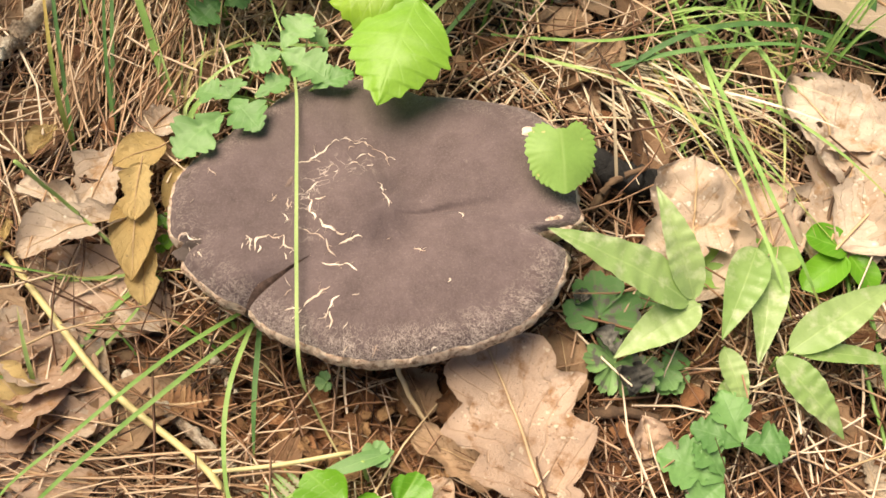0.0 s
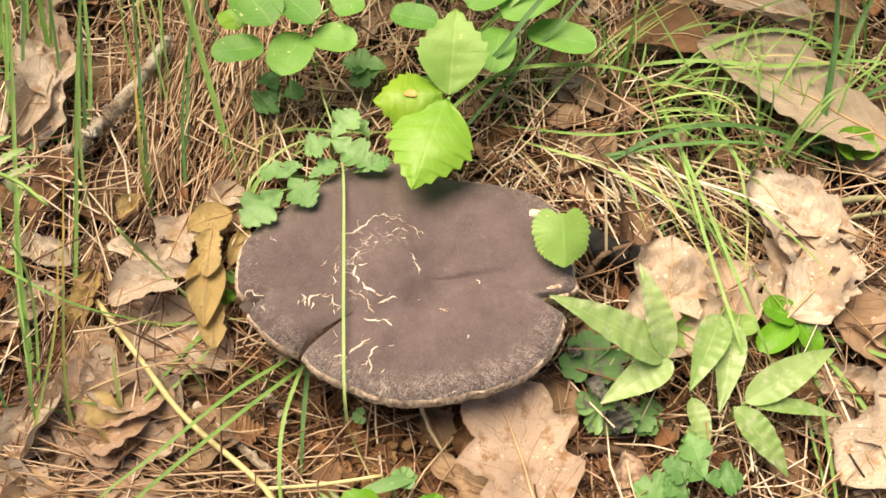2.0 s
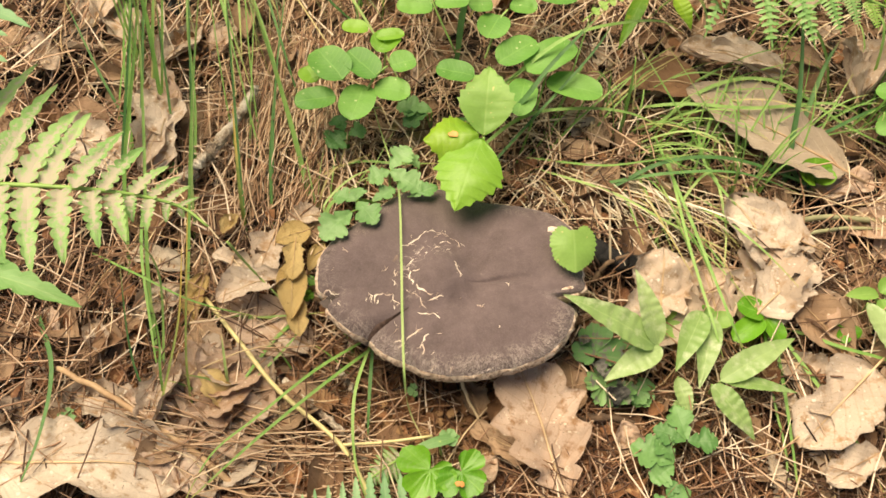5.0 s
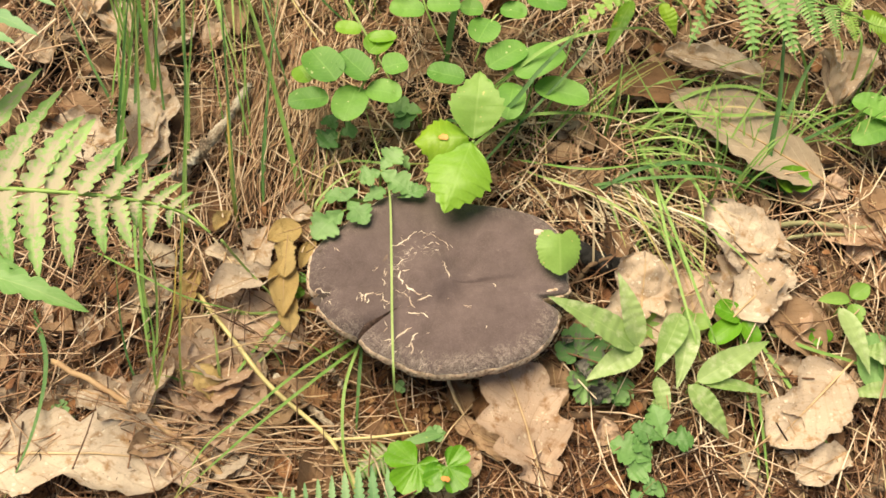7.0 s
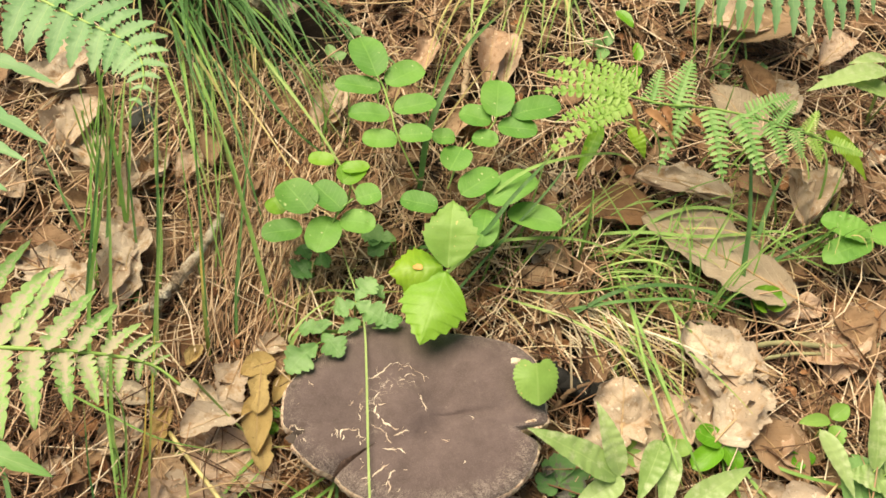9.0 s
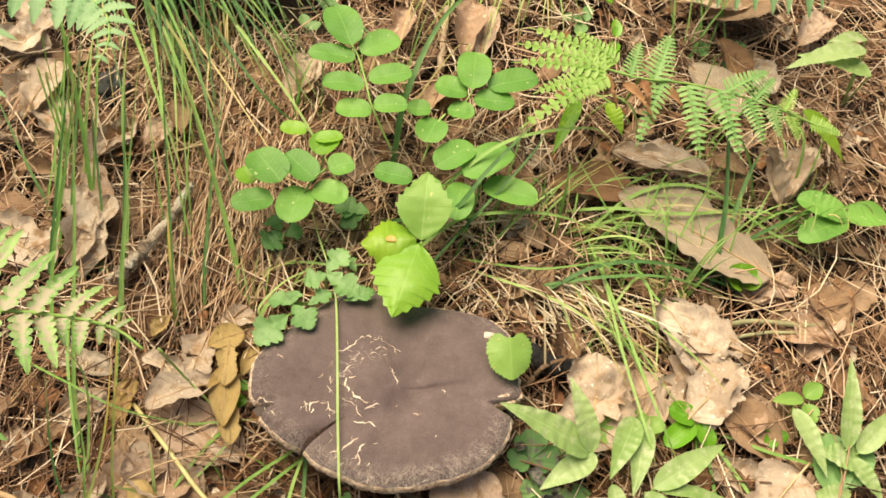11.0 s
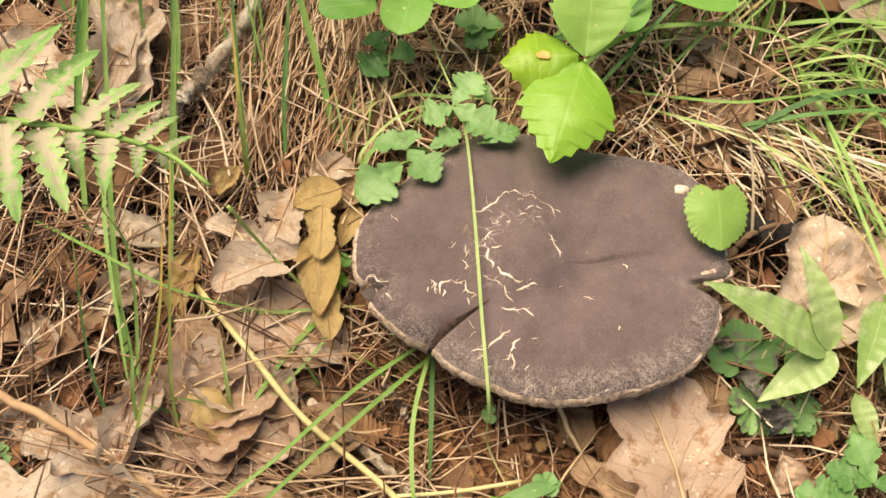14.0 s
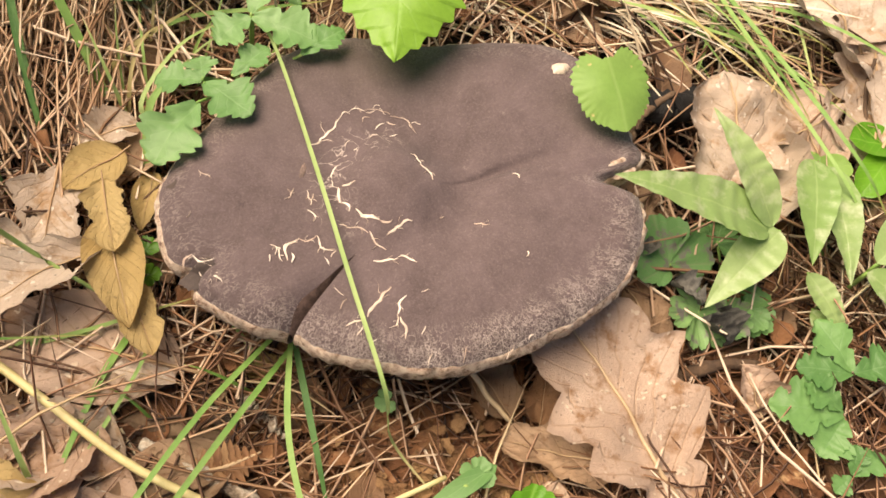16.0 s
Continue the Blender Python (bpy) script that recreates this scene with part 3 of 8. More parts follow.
def heart_leaf(centre, tip, width, seed=0, facing=(0, 0, 1)):
    """A toothed heart-shaped blade: centre, tip, width; notched where its stalk joins."""
    c, n = Vector(centre), Vector(facing).normalized()
    ax = Vector(tip) - c
    ln = ax.length
    ax.normalize()
    side = ax.cross(n).normalized()
    n = side.cross(ax)
    count, rings = 150, 6
    verts, uvs = [c], [(0.4, 0.5)]
    for k in range(count + 1):
        ph = -math.pi + 2 * math.pi * k / count
        notch = 1 - 0.34 * math.exp(-((math.pi - abs(ph)) / 0.3) ** 2)
        tooth = 1 - 0.09 * ((abs(ph) * 5.2) % 1.0) * (0.5 + 0.5 * min(1.0, abs(ph)))
        xe = ln * (0.86 * math.copysign(abs(math.cos(ph)) ** 0.85, math.cos(ph)) + 0.14 * math.exp(-(ph / 0.3) ** 2)) * notch
        ye = width / 2 * math.copysign(abs(math.sin(ph)) ** 0.8, math.sin(ph)) * (1.06 if abs(ph) > 1.57 else 1.0)
        for q in range(1, rings + 1):
            f = q / rings
            x, y = (e * (1 - (1 - tooth) * f ** 8) for e in (xe, ye))
            z = -0.1 * width * f * f * abs(math.sin(ph)) + 0.03 * width * noise.noise((x * f * 90, y * f * 90, seed)) - 0.08 * ln * f * f * max(0.0, math.cos(ph))
            verts.append(c + ax * (x * f) + side * (y * f) + n * z)
            uvs.append((0.4 + 0.6 * x * f / ln, 0.5 + y * f / width))
    faces = []
    for k in range(count):
        p, q = 1 + k * rings, 1 + (k + 1) * rings
        faces.append((0, q, p))
        for i in range(rings - 1):
            faces.append((p + i, q + i, q + i + 1, p + i + 1))
    return verts, faces, uvs


def tube(points, radii, sides=6, rough=0.0, seed=0):
    """A closed tube along points, with a radius at each."""
    pts = [Vector(p) for p in points]
    verts, faces, uvs = [], [], []
    for i, p in enumerate(pts):
        d = (pts[min(i + 1, len(pts) - 1)] - pts[max(i - 1, 0)]).normalized()
        a = d.orthogonal().normalized()
        b = d.cross(a)
        for k in range(sides):
            th = 2 * math.pi * k / sides
            r = radii[i] * (1 + rough * noise.noise((i * 0.9, k * 1.3, seed)))
            verts.append(p + a * (math.cos(th) * r) + b * (math.sin(th) * r))
            uvs.append((i / max(1, len(pts) - 1), k / sides))
    for i in range(len(pts) - 1):
        for k in range(sides):
            k2 = (k + 1) % sides
            faces.append((i * sides + k, i * sides + k2, (i + 1) * sides + k2, (i + 1) * sides + k))
    n = len(pts) - 1
    faces.append(tuple(range(sides))[::-1])
    faces.append(tuple(n * sides + k for k in range(sides)))
    return verts, faces, uvs


def bezier(p0, p1, p2, n):
    a, b, c = Vector(p0), Vector(p1), Vector(p2)
    return [a * (1 - s) ** 2 + b * (2 * s * (1 - s)) + c * s * s for s in (i / n for i in range(n + 1))]


def arch(p0, p2, height, n=8, sway=(0, 0)):
    a, c = Vector(p0), Vector(p2)
    mid = (a + c) / 2 + Vector((sway[0], sway[1], height * 2))
    return bezier(a, mid, c, n)


def stalk(parent, p0, p2, r0, r1, material, height=0.0, name="stalk", n=6, sway=(0, 0)):
    pts = arch(p0, p2, height, n, sway)
    return part(name, tube(pts, [r0 + (r1 - r0) * i / n for i in range(n + 1)]), material, parent)


def strip(points, width, fold=0.3, twist=0.0, base=0.7, grow=2.0):
    """A folded grass blade along points, tapering to its tip."""
    n = len(points) - 1
    verts, faces, uvs = [], [], []
    for i, p in enumerate(points):
        s = i / n
        d = (points[min(i + 1, n)] - points[max(i - 1, 0)]).normalized()
        side = d.cross(Vector((0, 0, 1)))
        side = side.normalized() if side.length > 1e-4 else Vector((1, 0, 0))
        side = Matrix.Rotation(twist * s, 3, d) @ side
        nrm = side.cross(d)
        w = width / 2 * min(1.0, base + s * grow) * (1 - s ** 2.4) ** 0.75 + 0.00012
        for v in (-1, 0, 1):
            verts.append(p + side * (v * w) + nrm * (fold * w * abs(v)))
            uvs.append((s, 0.5 + v / 2))
    return verts, grid_faces(n, 2), uvs


def tussock(at, count, length, width, lean, spread, label, seed, material=M_SEDGE, dry=0.15, droop=0.5, radius=0.012):
    """A tuft of grass, each blade a part, fanning out from its base."""
    rng = random.Random(seed)
    t = thing("grass_tuft", (at[0], at[1], ground_z(at[0], at[1])), label, "grass tuft", "tufts of grass")
    for _ in range(count):
        th, rad = rng.uniform(0, 2 * math.pi), radius * math.sqrt(rng.random())
        x, y = at[0] + rad * math.cos(th), at[1] + rad * math.sin(th)
        ln = length * rng.uniform(0.55, 1.1)
        dx = lean[0] + spread * math.cos(th) * rng.uniform(0.3, 1.0)
        dy = lean[1] + spread * math.sin(th) * rng.uniform(0.3, 1.0)
        d = math.hypot(dx, dy)
        k = min(1.0, d) * ln
        top = (x + dx / max(d, 0.01) * k, y + dy / max(d, 0.01) * k, 0)
        z0 = ground_z(x, y) - 0.004
        rise = ln * math.sqrt(max(0.05, 1 - min(0.97, d) ** 2))
        tip = (top[0], top[1], z0 + rise * (1 - droop * rng.uniform(0.2, 1.0)))
        mid = (x + (top[0] - x) * 0.35, y + (top[1] - y) * 0.35, z0 + rise * 1.05)
        part("blade", strip(bezier((x, y, z0), mid, tip, 10), width * rng.uniform(0.6, 1.2), twist=rng.uniform(-1.5, 1.5)), M_BLADE_DRY if rng.random() < dry else material, t)
    return t


def sweep(label, count, base_a, base_b, tip_a, tip_b, rise, width, material, seed, dry=0.15):
    """A stand of long grass: roots along one line, tips along another, each blade arched."""
    rng = random.Random(seed)
    a, b, c, d = Vector(base_a), Vector(base_b), Vector(tip_a), Vector(tip_b)
    m = (a + b) / 2
    t = thing("grass_stand", (m.x, m.y, ground_z(m.x, m.y)), label, "grass stand", "tufts of grass")
    for _ in range(count):
        u = rng.random()
        p = a.lerp(b, u) + Vector((rng.uniform(-1, 1), rng.uniform(-1, 1), 0)) * 0.012
        q = c.lerp(d, min(1, max(0, u + rng.uniform(-0.35, 0.35)))) + Vector((rng.uniform(-1, 1), rng.uniform(-1, 1), rng.uniform(-0.3, 1))) * 0.02
        q = p.lerp(q, rng.uniform(0.6, 1.08))
        p.z = ground_z(p.x, p.y) - 0.003
        q.z = max(q.z, ground_z(q.x, q.y) + 0.012)
        h = rise * rng.uniform(0.6, 1.3)
        mid = p.lerp(q, rng.uniform(0.35, 0.55)) + Vector((rng.uniform(-0.01, 0.01), 0, 2 * h))
        part("blade", strip(bezier(p, mid, q, 14), width * rng.uniform(0.55, 1.25), twist=rng.uniform(-1.2, 1.2)), M_BLADE_DRY if rng.random() < dry else material, t)
    return t


# ---- ground ----
def build_ground():
    """One sheet, fine where the camera is near, coarse out to the horizon."""
    near = [0.018 * i - 0.9 for i in range(101)]
    ring = [1.1, 1.4, 1.9, 2.6, 3.6, 5, 7, 10, 15, 24, 40, 70, 120, 200]
    ticks = [-r for r in reversed(ring)] + near + ring
    n = len(ticks)
    verts = []
    for y in ticks:
        for x in ticks:
            d = math.hypot(x, y)
            z = ground_z(x, y) if d < 30 else ground_z(x * 30 / d, y * 30 / d)
            verts.append((x, y, z - 0.003))
    faces = [(j * n + i, j * n + i + 1, (j + 1) * n + i + 1, (j + 1) * n + i) for j in range(n - 1) for i in range(n - 1)]
    ob = new("ground", mesh_of(verts, faces))
    ob.data.materials.append(M_SOIL)
    return tagged(ob, "dark brown forest soil under leaf litter and pine needles", "ground", kind="structure")


build_ground()
AREA = (-0.52, 0.5, -0.27, 0.6)


def lay_needles(count, name, seed, length, radius, material, label, layer, bias=None, spot=None, comb=None):
    """Loose needles lying on and over one another, as one body of litter."""
    rng = np.random.default_rng(seed)
    rings, sides = 4, 3
    verts = np.zeros((count, rings, sides, 3))
    hx = hy = ht = 0.0
    for i in range(count):
        if i % 7 == 0:
            hx, hy, ht = rng.uniform(AREA[0], AREA[1]) + rng.normal(0, 0.07), rng.uniform(AREA[2], AREA[3]) + rng.normal(0, 0.07), rng.uniform(0, 2 * math.pi)
            if bias and rng.random() < bias[0]:
                ht = bias[1] + 0.9 * noise.noise((hx * 7, hy * 7, seed)) * 2 + rng.normal(0, 0.35)
        if i % 2:
            x, y, th = hx + rng.normal(0, 0.014), hy + rng.normal(0, 0.014), ht + rng.normal(0, 0.22)
        else:
            x, y, th = rng.uniform(AREA[0], AREA[1]) + rng.normal(0, 0.07), rng.uniform(AREA[2], AREA[3]) + rng.normal(0, 0.07), rng.uniform(0, 2 * math.pi)
        if spot:
            x, y = rng.normal(spot[0], spot[2]), rng.normal(spot[1], spot[3])
        elif i % 9 == 8:
            x, y = rng.normal(0, 0.5), 0.15 + rng.normal(0, 0.5)
        if rng.random() < 0.85 and noise.noise((x * 24, y * 24, 2.5)) > 0.05:
            x, y = x + rng.normal(0, 0.05), y + rng.normal(0, 0.05)
        if math.hypot((x - HOLLOW[0]) / 0.105, (y - HOLLOW[1]) / 0.055) < 1 and rng.random() < 0.9:
            y -= 0.13
        if comb:
            th = comb[0] + 0.5 * noise.noise((x * 16, y * 16, seed)) + rng.normal(0, comb[1])
        ln = length * rng.uniform(0.4, 1.15)
        tilt = rng.normal(0, 0.13)
        z = ground_z(x, y) + layer * rng.random() ** 1.15 + abs(tilt) * ln * 0.35
        d = np.array([math.cos(th) * math.cos(tilt), math.sin(th) * math.cos(tilt), math.sin(tilt) + GROUND[1] * math.cos(th) + GROUND[2] * math.sin(th)])
        s = np.array([-math.sin(th), math.cos(th), 0])
        up = np.cross(d, s)
        curve = rng.normal(0, 0.075) * ln
        r = radius * rng.uniform(0.7, 1.3)
        for k in range(rings):
            f = k / (rings - 1)
            c = np.array([x, y, z]) + d * (ln * (f - 0.5)) + s * (curve * 4 * f * (1 - f)) + up * (0.1 * curve * f)
            rr = r * (1.0 if k < rings - 1 else 0.35)
            for q in range(sides):
                a = 2 * math.pi * q / sides
                verts[i, k, q] = c + s * (rr * math.cos(a)) + up * (rr * math.sin(a))
    faces = []
    step = rings * sides
    for i in range(count):
        o = i * step
        for k in range(rings - 1):
            for q in range(sides):
                q2 = (q + 1) % sides
                faces.append((o + k * sides + q, o + k * sides + q2, o + (k + 1) * sides + q2, o + (k + 1) * sides + q))
    ob = new(name, mesh_of(verts.reshape(-1, 3), faces))
    ob.data.materials.append(material)
    return tagged(ob, label, "needles", kind="stuff")


# bottom layer, added so that the litter's gaps look shaded
lay_needles(11000, "decayed_needle_litter", 15, 0.07, 0.00055, M_GAP_SHADE, "dark pine needles low in the litter, coloured to stand for shade in its gaps", 0.011)
lay_needles(19000, "pine_needle_litter", 5, 0.07, 0.00052, M_NEEDLE, "thick litter of dry reddish-brown pine needles on the forest floor", 0.027, (0.45, 1.35))
lay_needles(6500, "red_brown_needle_litter", 25, 0.06, 0.00042, M_REDDISH, "fine red-brown needles and hair-thin stems in the litter", 0.024, None, (0.0, -0.09, 0.2, 0.07))
lay_needles(950, "combed_needle_litter", 33, 0.085, 0.0005, M_FADED, "pale tan pine needles lying in combed bundles", 0.026, None, (-0.128, 0.11, 0.022, 0.04), (1.6, 0.14))
lay_needles(500, "combed_needle_litter", 34, 0.085, 0.0005, M_FADED, "pale tan pine needles lying in loose bundles", 0.026, None, (-0.08, 0.2, 0.08, 0.09), (1.3, 0.3))
lay_needles(420, "combed_needle_litter", 36, 0.07, 0.0005, M_FADED, "faded pine needles lying across the slope", 0.03, None, (-0.0767, -0.1039, 0.035, 0.009), (0.1, 0.25))
lay_needles(1700, "straw_litter", 9, 0.07, 0.00048, M_STRAW, "scattered pale straw and dead grass stems among the needles", 0.026)


def lay_crumbs(count, seed, material, label, area=None, size=(0.008, 0.034), layer=(0.002, 0.018)):
    """Broken bits of dead leaf, crumpled, between the needles."""
    rng = random.Random(seed)
    verts, faces, uvs = [], [], []
    for i in range(count):
        x, y = rng.uniform(AREA[0], AREA[1]), rng.uniform(AREA[2], AREA[3])
        if area:
            x, y = rng.gauss(area[0], area[2]), rng.gauss(area[1], area[3])
        elif i % 3 == 2:
            x, y = rng.gauss(0, 0.8), 0.15 + rng.gauss(0, 0.8)
        if math.hypot((x - HOLLOW[0]) / 0.105, (y - HOLLOW[1]) / 0.055) < 1:
            y -= 0.13
        th, ln = rng.uniform(0, 2 * math.pi), rng.uniform(size[0], size[1])
        z = ground_z(x, y) + rng.uniform(layer[0], layer[1])
        lean = rng.uniform(-0.35, 0.35)
        g = blade((x, y, z), (x + ln * math.cos(th), y + ln * math.sin(th), z + ln * lean), ln * rng.uniform(0.5, 0.9), "torn", rng.uniform(-0.1, 0.25), rng.uniform(-0.3, 0.5), 0.12, i, 6, 4, roll=rng.uniform(-25, 25))
        o = len(verts)
        verts += g[0]
        faces += [tuple(o + k for k in f) for f in g[1]]
        uvs += g[2]
    ob = new("leaf_crumb_litter", mesh_of(verts, faces, uvs))
    ob.data.materials.append(material)
    return tagged(ob, label, "leaf litter", kind="stuff")


lay_crumbs(3400, 3, M_BIT, "crumpled brown fragments of dead leaves between pine needles")
lay_crumbs(1500, 4, M_RUST, "rusty brown flakes and bark scales in the litter", (-0.01, -0.085, 0.11, 0.04), (0.004, 0.016), (0.008, 0.02))
lay_crumbs(260, 7, M_CURL, "curled tan and rusty scraps of dead fern under the cap", (-0.004, -0.08, 0.022, 0.009), (0.003, 0.009), (0.012, 0.026))
lay_crumbs(1400, 6, M_RUST, "small rust-coloured flakes strewn over the needles", None, (0.003, 0.012), (0.008, 0.024))


# ---- the mushroom ----
CAP_AT = (-0.0059, -0.0046)
SLIT = radians(-134)
SPLIT = 0.085
BOSS = (-0.0055, 0.0005)


def bell(a, b, width):
    d = (a - b + math.pi) % (2 * math.pi) - math.pi
    return math.exp(-(d / width) ** 2)


CAP_WAVES = ((0.00212, 0.00511), (0.00816, 0.0017), (-0.00094, 0.00136), (-0.00022, 0.00197), (-0.00238, -0.00124), (-0.00008, -0.0009))


def cap_radius(th):
    """The cap's outline: a broad kidney, flattened behind, with bites out of its margin."""
    r = 0.0682 + sum(a * math.cos(k * th) + b * math.sin(k * th) for k, (a, b) in enumerate(CAP_WAVES, 1))
    r -= 0.013 * bell(th, radians(0.5), 0.05) - 0.002 * bell(th, radians(8), 0.05)
    r -= 0.0065 * bell(th, radians(-162), 0.05) + 0.004 * bell(th, SLIT, 0.09)
    r += 0.0007 * noise.noise((math.cos(th) * 6, math.sin(th) * 6, 0)) + 0.0005 * noise.noise((math.cos(th) * 22, math.sin(th) * 22, 3)) + 0.00025 * noise.noise((math.cos(th) * 70, math.sin(th) * 70, 5))
    return r


def split_gap(f):
    """Angle that the split opens at a share f of the radius: widest short of the margin."""
    g = min(1.0, max(0.0, (f - 0.5) / 0.34)) ** 0.9
    return SPLIT * g * (1 - 0.55 * max(0.0, (f - 0.86) / 0.14) ** 1.5)


def cap_height(x, y, f, th):
    """Height of the skin: a low boss in a shallow dish, waved, rounded over at the margin."""
    d = math.hypot(x - BOSS[0], (y - BOSS[1]) * 1.15)
    z = -0.004 + 0.0052 * math.exp(-(d / 0.0165) ** 3) - 0.0015 * math.exp(-((d - 0.022) / 0.009) ** 2) * (0.5 + 0.5 * math.cos(th - radians(-10)))
    z += 0.0022 * math.exp(-((d - 0.05) / 0.02) ** 2)
    z += 0.0022 * noise.noise((x * 34, y * 34, 1.0)) + 0.0006 * noise.noise((x * 110, y * 110, 2.0))
    z -= 0.0022 * math.exp(-((math.atan2(y, x - 0.01) - 0.22) / 0.1) ** 2) * min(1.0, max(0.0, (x - 0.004) / 0.022)) * math.exp(-((x - 0.032) / 0.02) ** 2)
    z -= 0.0032 * max(0.0, (f - 0.9) / 0.1) ** 2.0
    z -= 0.0025 * f * f
    return z


def build_mushroom():
    base = (CAP_AT[0] + 0.008, CAP_AT[1] - 0.004)
    m = thing("mushroom", (base[0], base[1], ground_z(*base)), "large grey-brown mushroom with a cracked, split felted cap", "mushroom")
    n_th, n_r = 300, 46
    verts, uvs, margin, damp, craze = [], [], [], [], []
    damp_at = [(-0.0263, 0.0392, 0.0000), (-0.0518, 0.0255, 0.0000), (0.0013, 0.0412, 0.0000)]
    rings = [(i / n_r) ** 0.85 for i in range(n_r + 1)]
    for f in rings:
        for k in range(n_th + 1):
            s = k / n_th
            gap = split_gap(f)
            th = SLIT + s * (2 * math.pi - gap)
            r = cap_radius(SLIT + s * 2 * math.pi) * f
            x, y = r * math.cos(th), r * math.sin(th)
            z = cap_height(x, y, f, th)
            edge = min(s, 1 - s) * 2 * math.pi * r
            if f > 0.6:
                z -= 0.004 * math.exp(-edge / 0.0035) * (f - 0.6) / 0.4
                if s > 0.5:
                    z -= 0.0022 * math.exp(-edge / 0.02) * (f - 0.6) / 0.4
            wx, wy = CAP_AT[0] + x, CAP_AT[1] + y
            verts.append((wx, wy, z))
            uvs.append((f, s))
            front = 0.35 + 0.65 * max(0.0, math.cos(th - radians(-75)))
            d = math.hypot(x - BOSS[0], (y - BOSS[1]) * 1.1)
            left = 0.25 + 0.75 * max(0.0, math.cos(math.atan2(y - BOSS[1], x - BOSS[0]) - radians(150)))
            craze.append(0.7 * min(1.0, max(0.0, left - 0.3) * 1.4 * math.exp(-((d - 0.021) / 0.006) ** 2)))
            margin.append(max(0.0, (f - 0.79) / 0.21) ** 0.8 * front)
            damp.append(min(1.0, sum(math.exp(-(((wx - p[0]) / (0.022 if i == 0 else 0.01)) ** 2 + ((wy - p[1]) / 0.011) ** 2) ** 1.5) for i, p in enumerate(damp_at))))
    w = n_th + 1
    faces = []
    for i in range(n_r):
        for k in range(n_th):
            faces.append((i * w + k, (i + 1) * w + k, (i + 1) * w + k + 1, i * w + k + 1))
    cap = part("cap", (verts, faces, uvs), M_CAP, m, "grey-brown felted cap skin with pale cracks")
    for key, values in (("margin", margin), ("damp", damp), ("craze", craze)):
        a = cap.data.attributes.new(key, "FLOAT", "POINT")
        a.data.foreach_set("value", values)
    # pale rim and pore layer: from the edge of the skin round and in to the stem
    verts, uvs = [], []
    steps = [(1.0, 0.0), (1.011, -0.0008), (1.022, -0.0032), (1.016, -0.0066), (0.98, -0.0096), (0.93, -0.0125), (0.75, -0.015), (0.5, -0.021), (0.28, -0.027)]
    for q, (g, drop) in enumerate(steps):
        for k in range(n_th + 1):
            s = k / n_th
            f = min(1.0, g)
            gap = split_gap(f)
            th = SLIT + s * (2 * math.pi - gap)
            r = cap_radius(SLIT + s * 2 * math.pi)
            x, y = r * math.cos(th), r * math.sin(th)
            edge = min(s, 1 - s) * 2 * math.pi * r
            z = cap_height(x, y, 1.0, th) - 0.004 * math.exp(-edge / 0.0035) - (0.0022 * math.exp(-edge / 0.02) if s > 0.5 else 0.0)
            wob = (0.0009 * noise.noise((x * 200, y * 200, q * 0.9)) + 0.0006 * noise.noise((x * 700, y * 700, q * 1.7))) if q else 0.0
            rr = r * g + wob
            verts.append((CAP_AT[0] + rr * math.cos(th), CAP_AT[1] + rr * math.sin(th), z + drop + wob))
            uvs.append((q / 9, s))
    faces = [(i * w + k, (i + 1) * w + k, (i + 1) * w + k + 1, i * w + k + 1) for i in range(len(steps) - 1) for k in range(n_th)]
    part("pore_layer", (verts, faces, uvs), M_PORES, m, "pale tan rim and pore layer")
    # walls of the split
    for side in (0, 1):
        vs, us = [], []
        for i in range(22):
            f = 0.5 + 0.5 * i / 21
            gap = split_gap(f)
            r = cap_radius(SLIT) * f
            drop = 0.004 * max(0.0, f - 0.6) / 0.4 + (0.0022 * max(0.0, f - 0.6) / 0.4 if side else 0.0)
            for q, (inward, low) in enumerate(((0.0, 0.0), (0.35, -0.0012), (0.72, -0.0034), (1.06, -0.0085)) if side else ((0.0, 0.0), (0.0, -0.003), (0.05, -0.006), (0.1, -0.0095))):
                th = SLIT - gap * (1 - inward) if side else SLIT - gap * inward
                rag = 0.0007 * noise.noise((f * 40, q * 1.7, side * 5.0)) if q else 0.0
                x, y = (r + rag) * math.cos(th), (r + rag) * math.sin(th)
                z = cap_height(x, y, f, th) - drop
                vs.append((CAP_AT[0] + x, CAP_AT[1] + y, z + low * min(1.0, (f - 0.48) * 5) + rag))
                us.append((f, q / 3))
        part("split_wall", (vs, grid_faces(21, 3), us), M_SPLIT, cap, "reddish-brown torn flesh inside the split")
    z0 = ground_z(*base) - 0.01
    pts = [(base[0], base[1], z0), (base[0] - 0.002, base[1] + 0.001, -0.038), (base[0] - 0.004, base[1] + 0.002, -0.03), (base[0] - 0.006, base[1] + 0.003, -0.02)]
    part("stem", tube(pts, [0.017, 0.019, 0.021, 0.027], 24, 0.15, 3), M_PORES, m, "short thick tan stem")
    return m, cap


MUSHROOM, CAP = build_mushroom()


def skin_z(x, y):
    dx, dy = x - CAP_AT[0], y - CAP_AT[1]
    th = math.atan2(dy, dx)
    return cap_height(dx, dy, min(1.0, math.hypot(dx, dy) / cap_radius(th)), th)


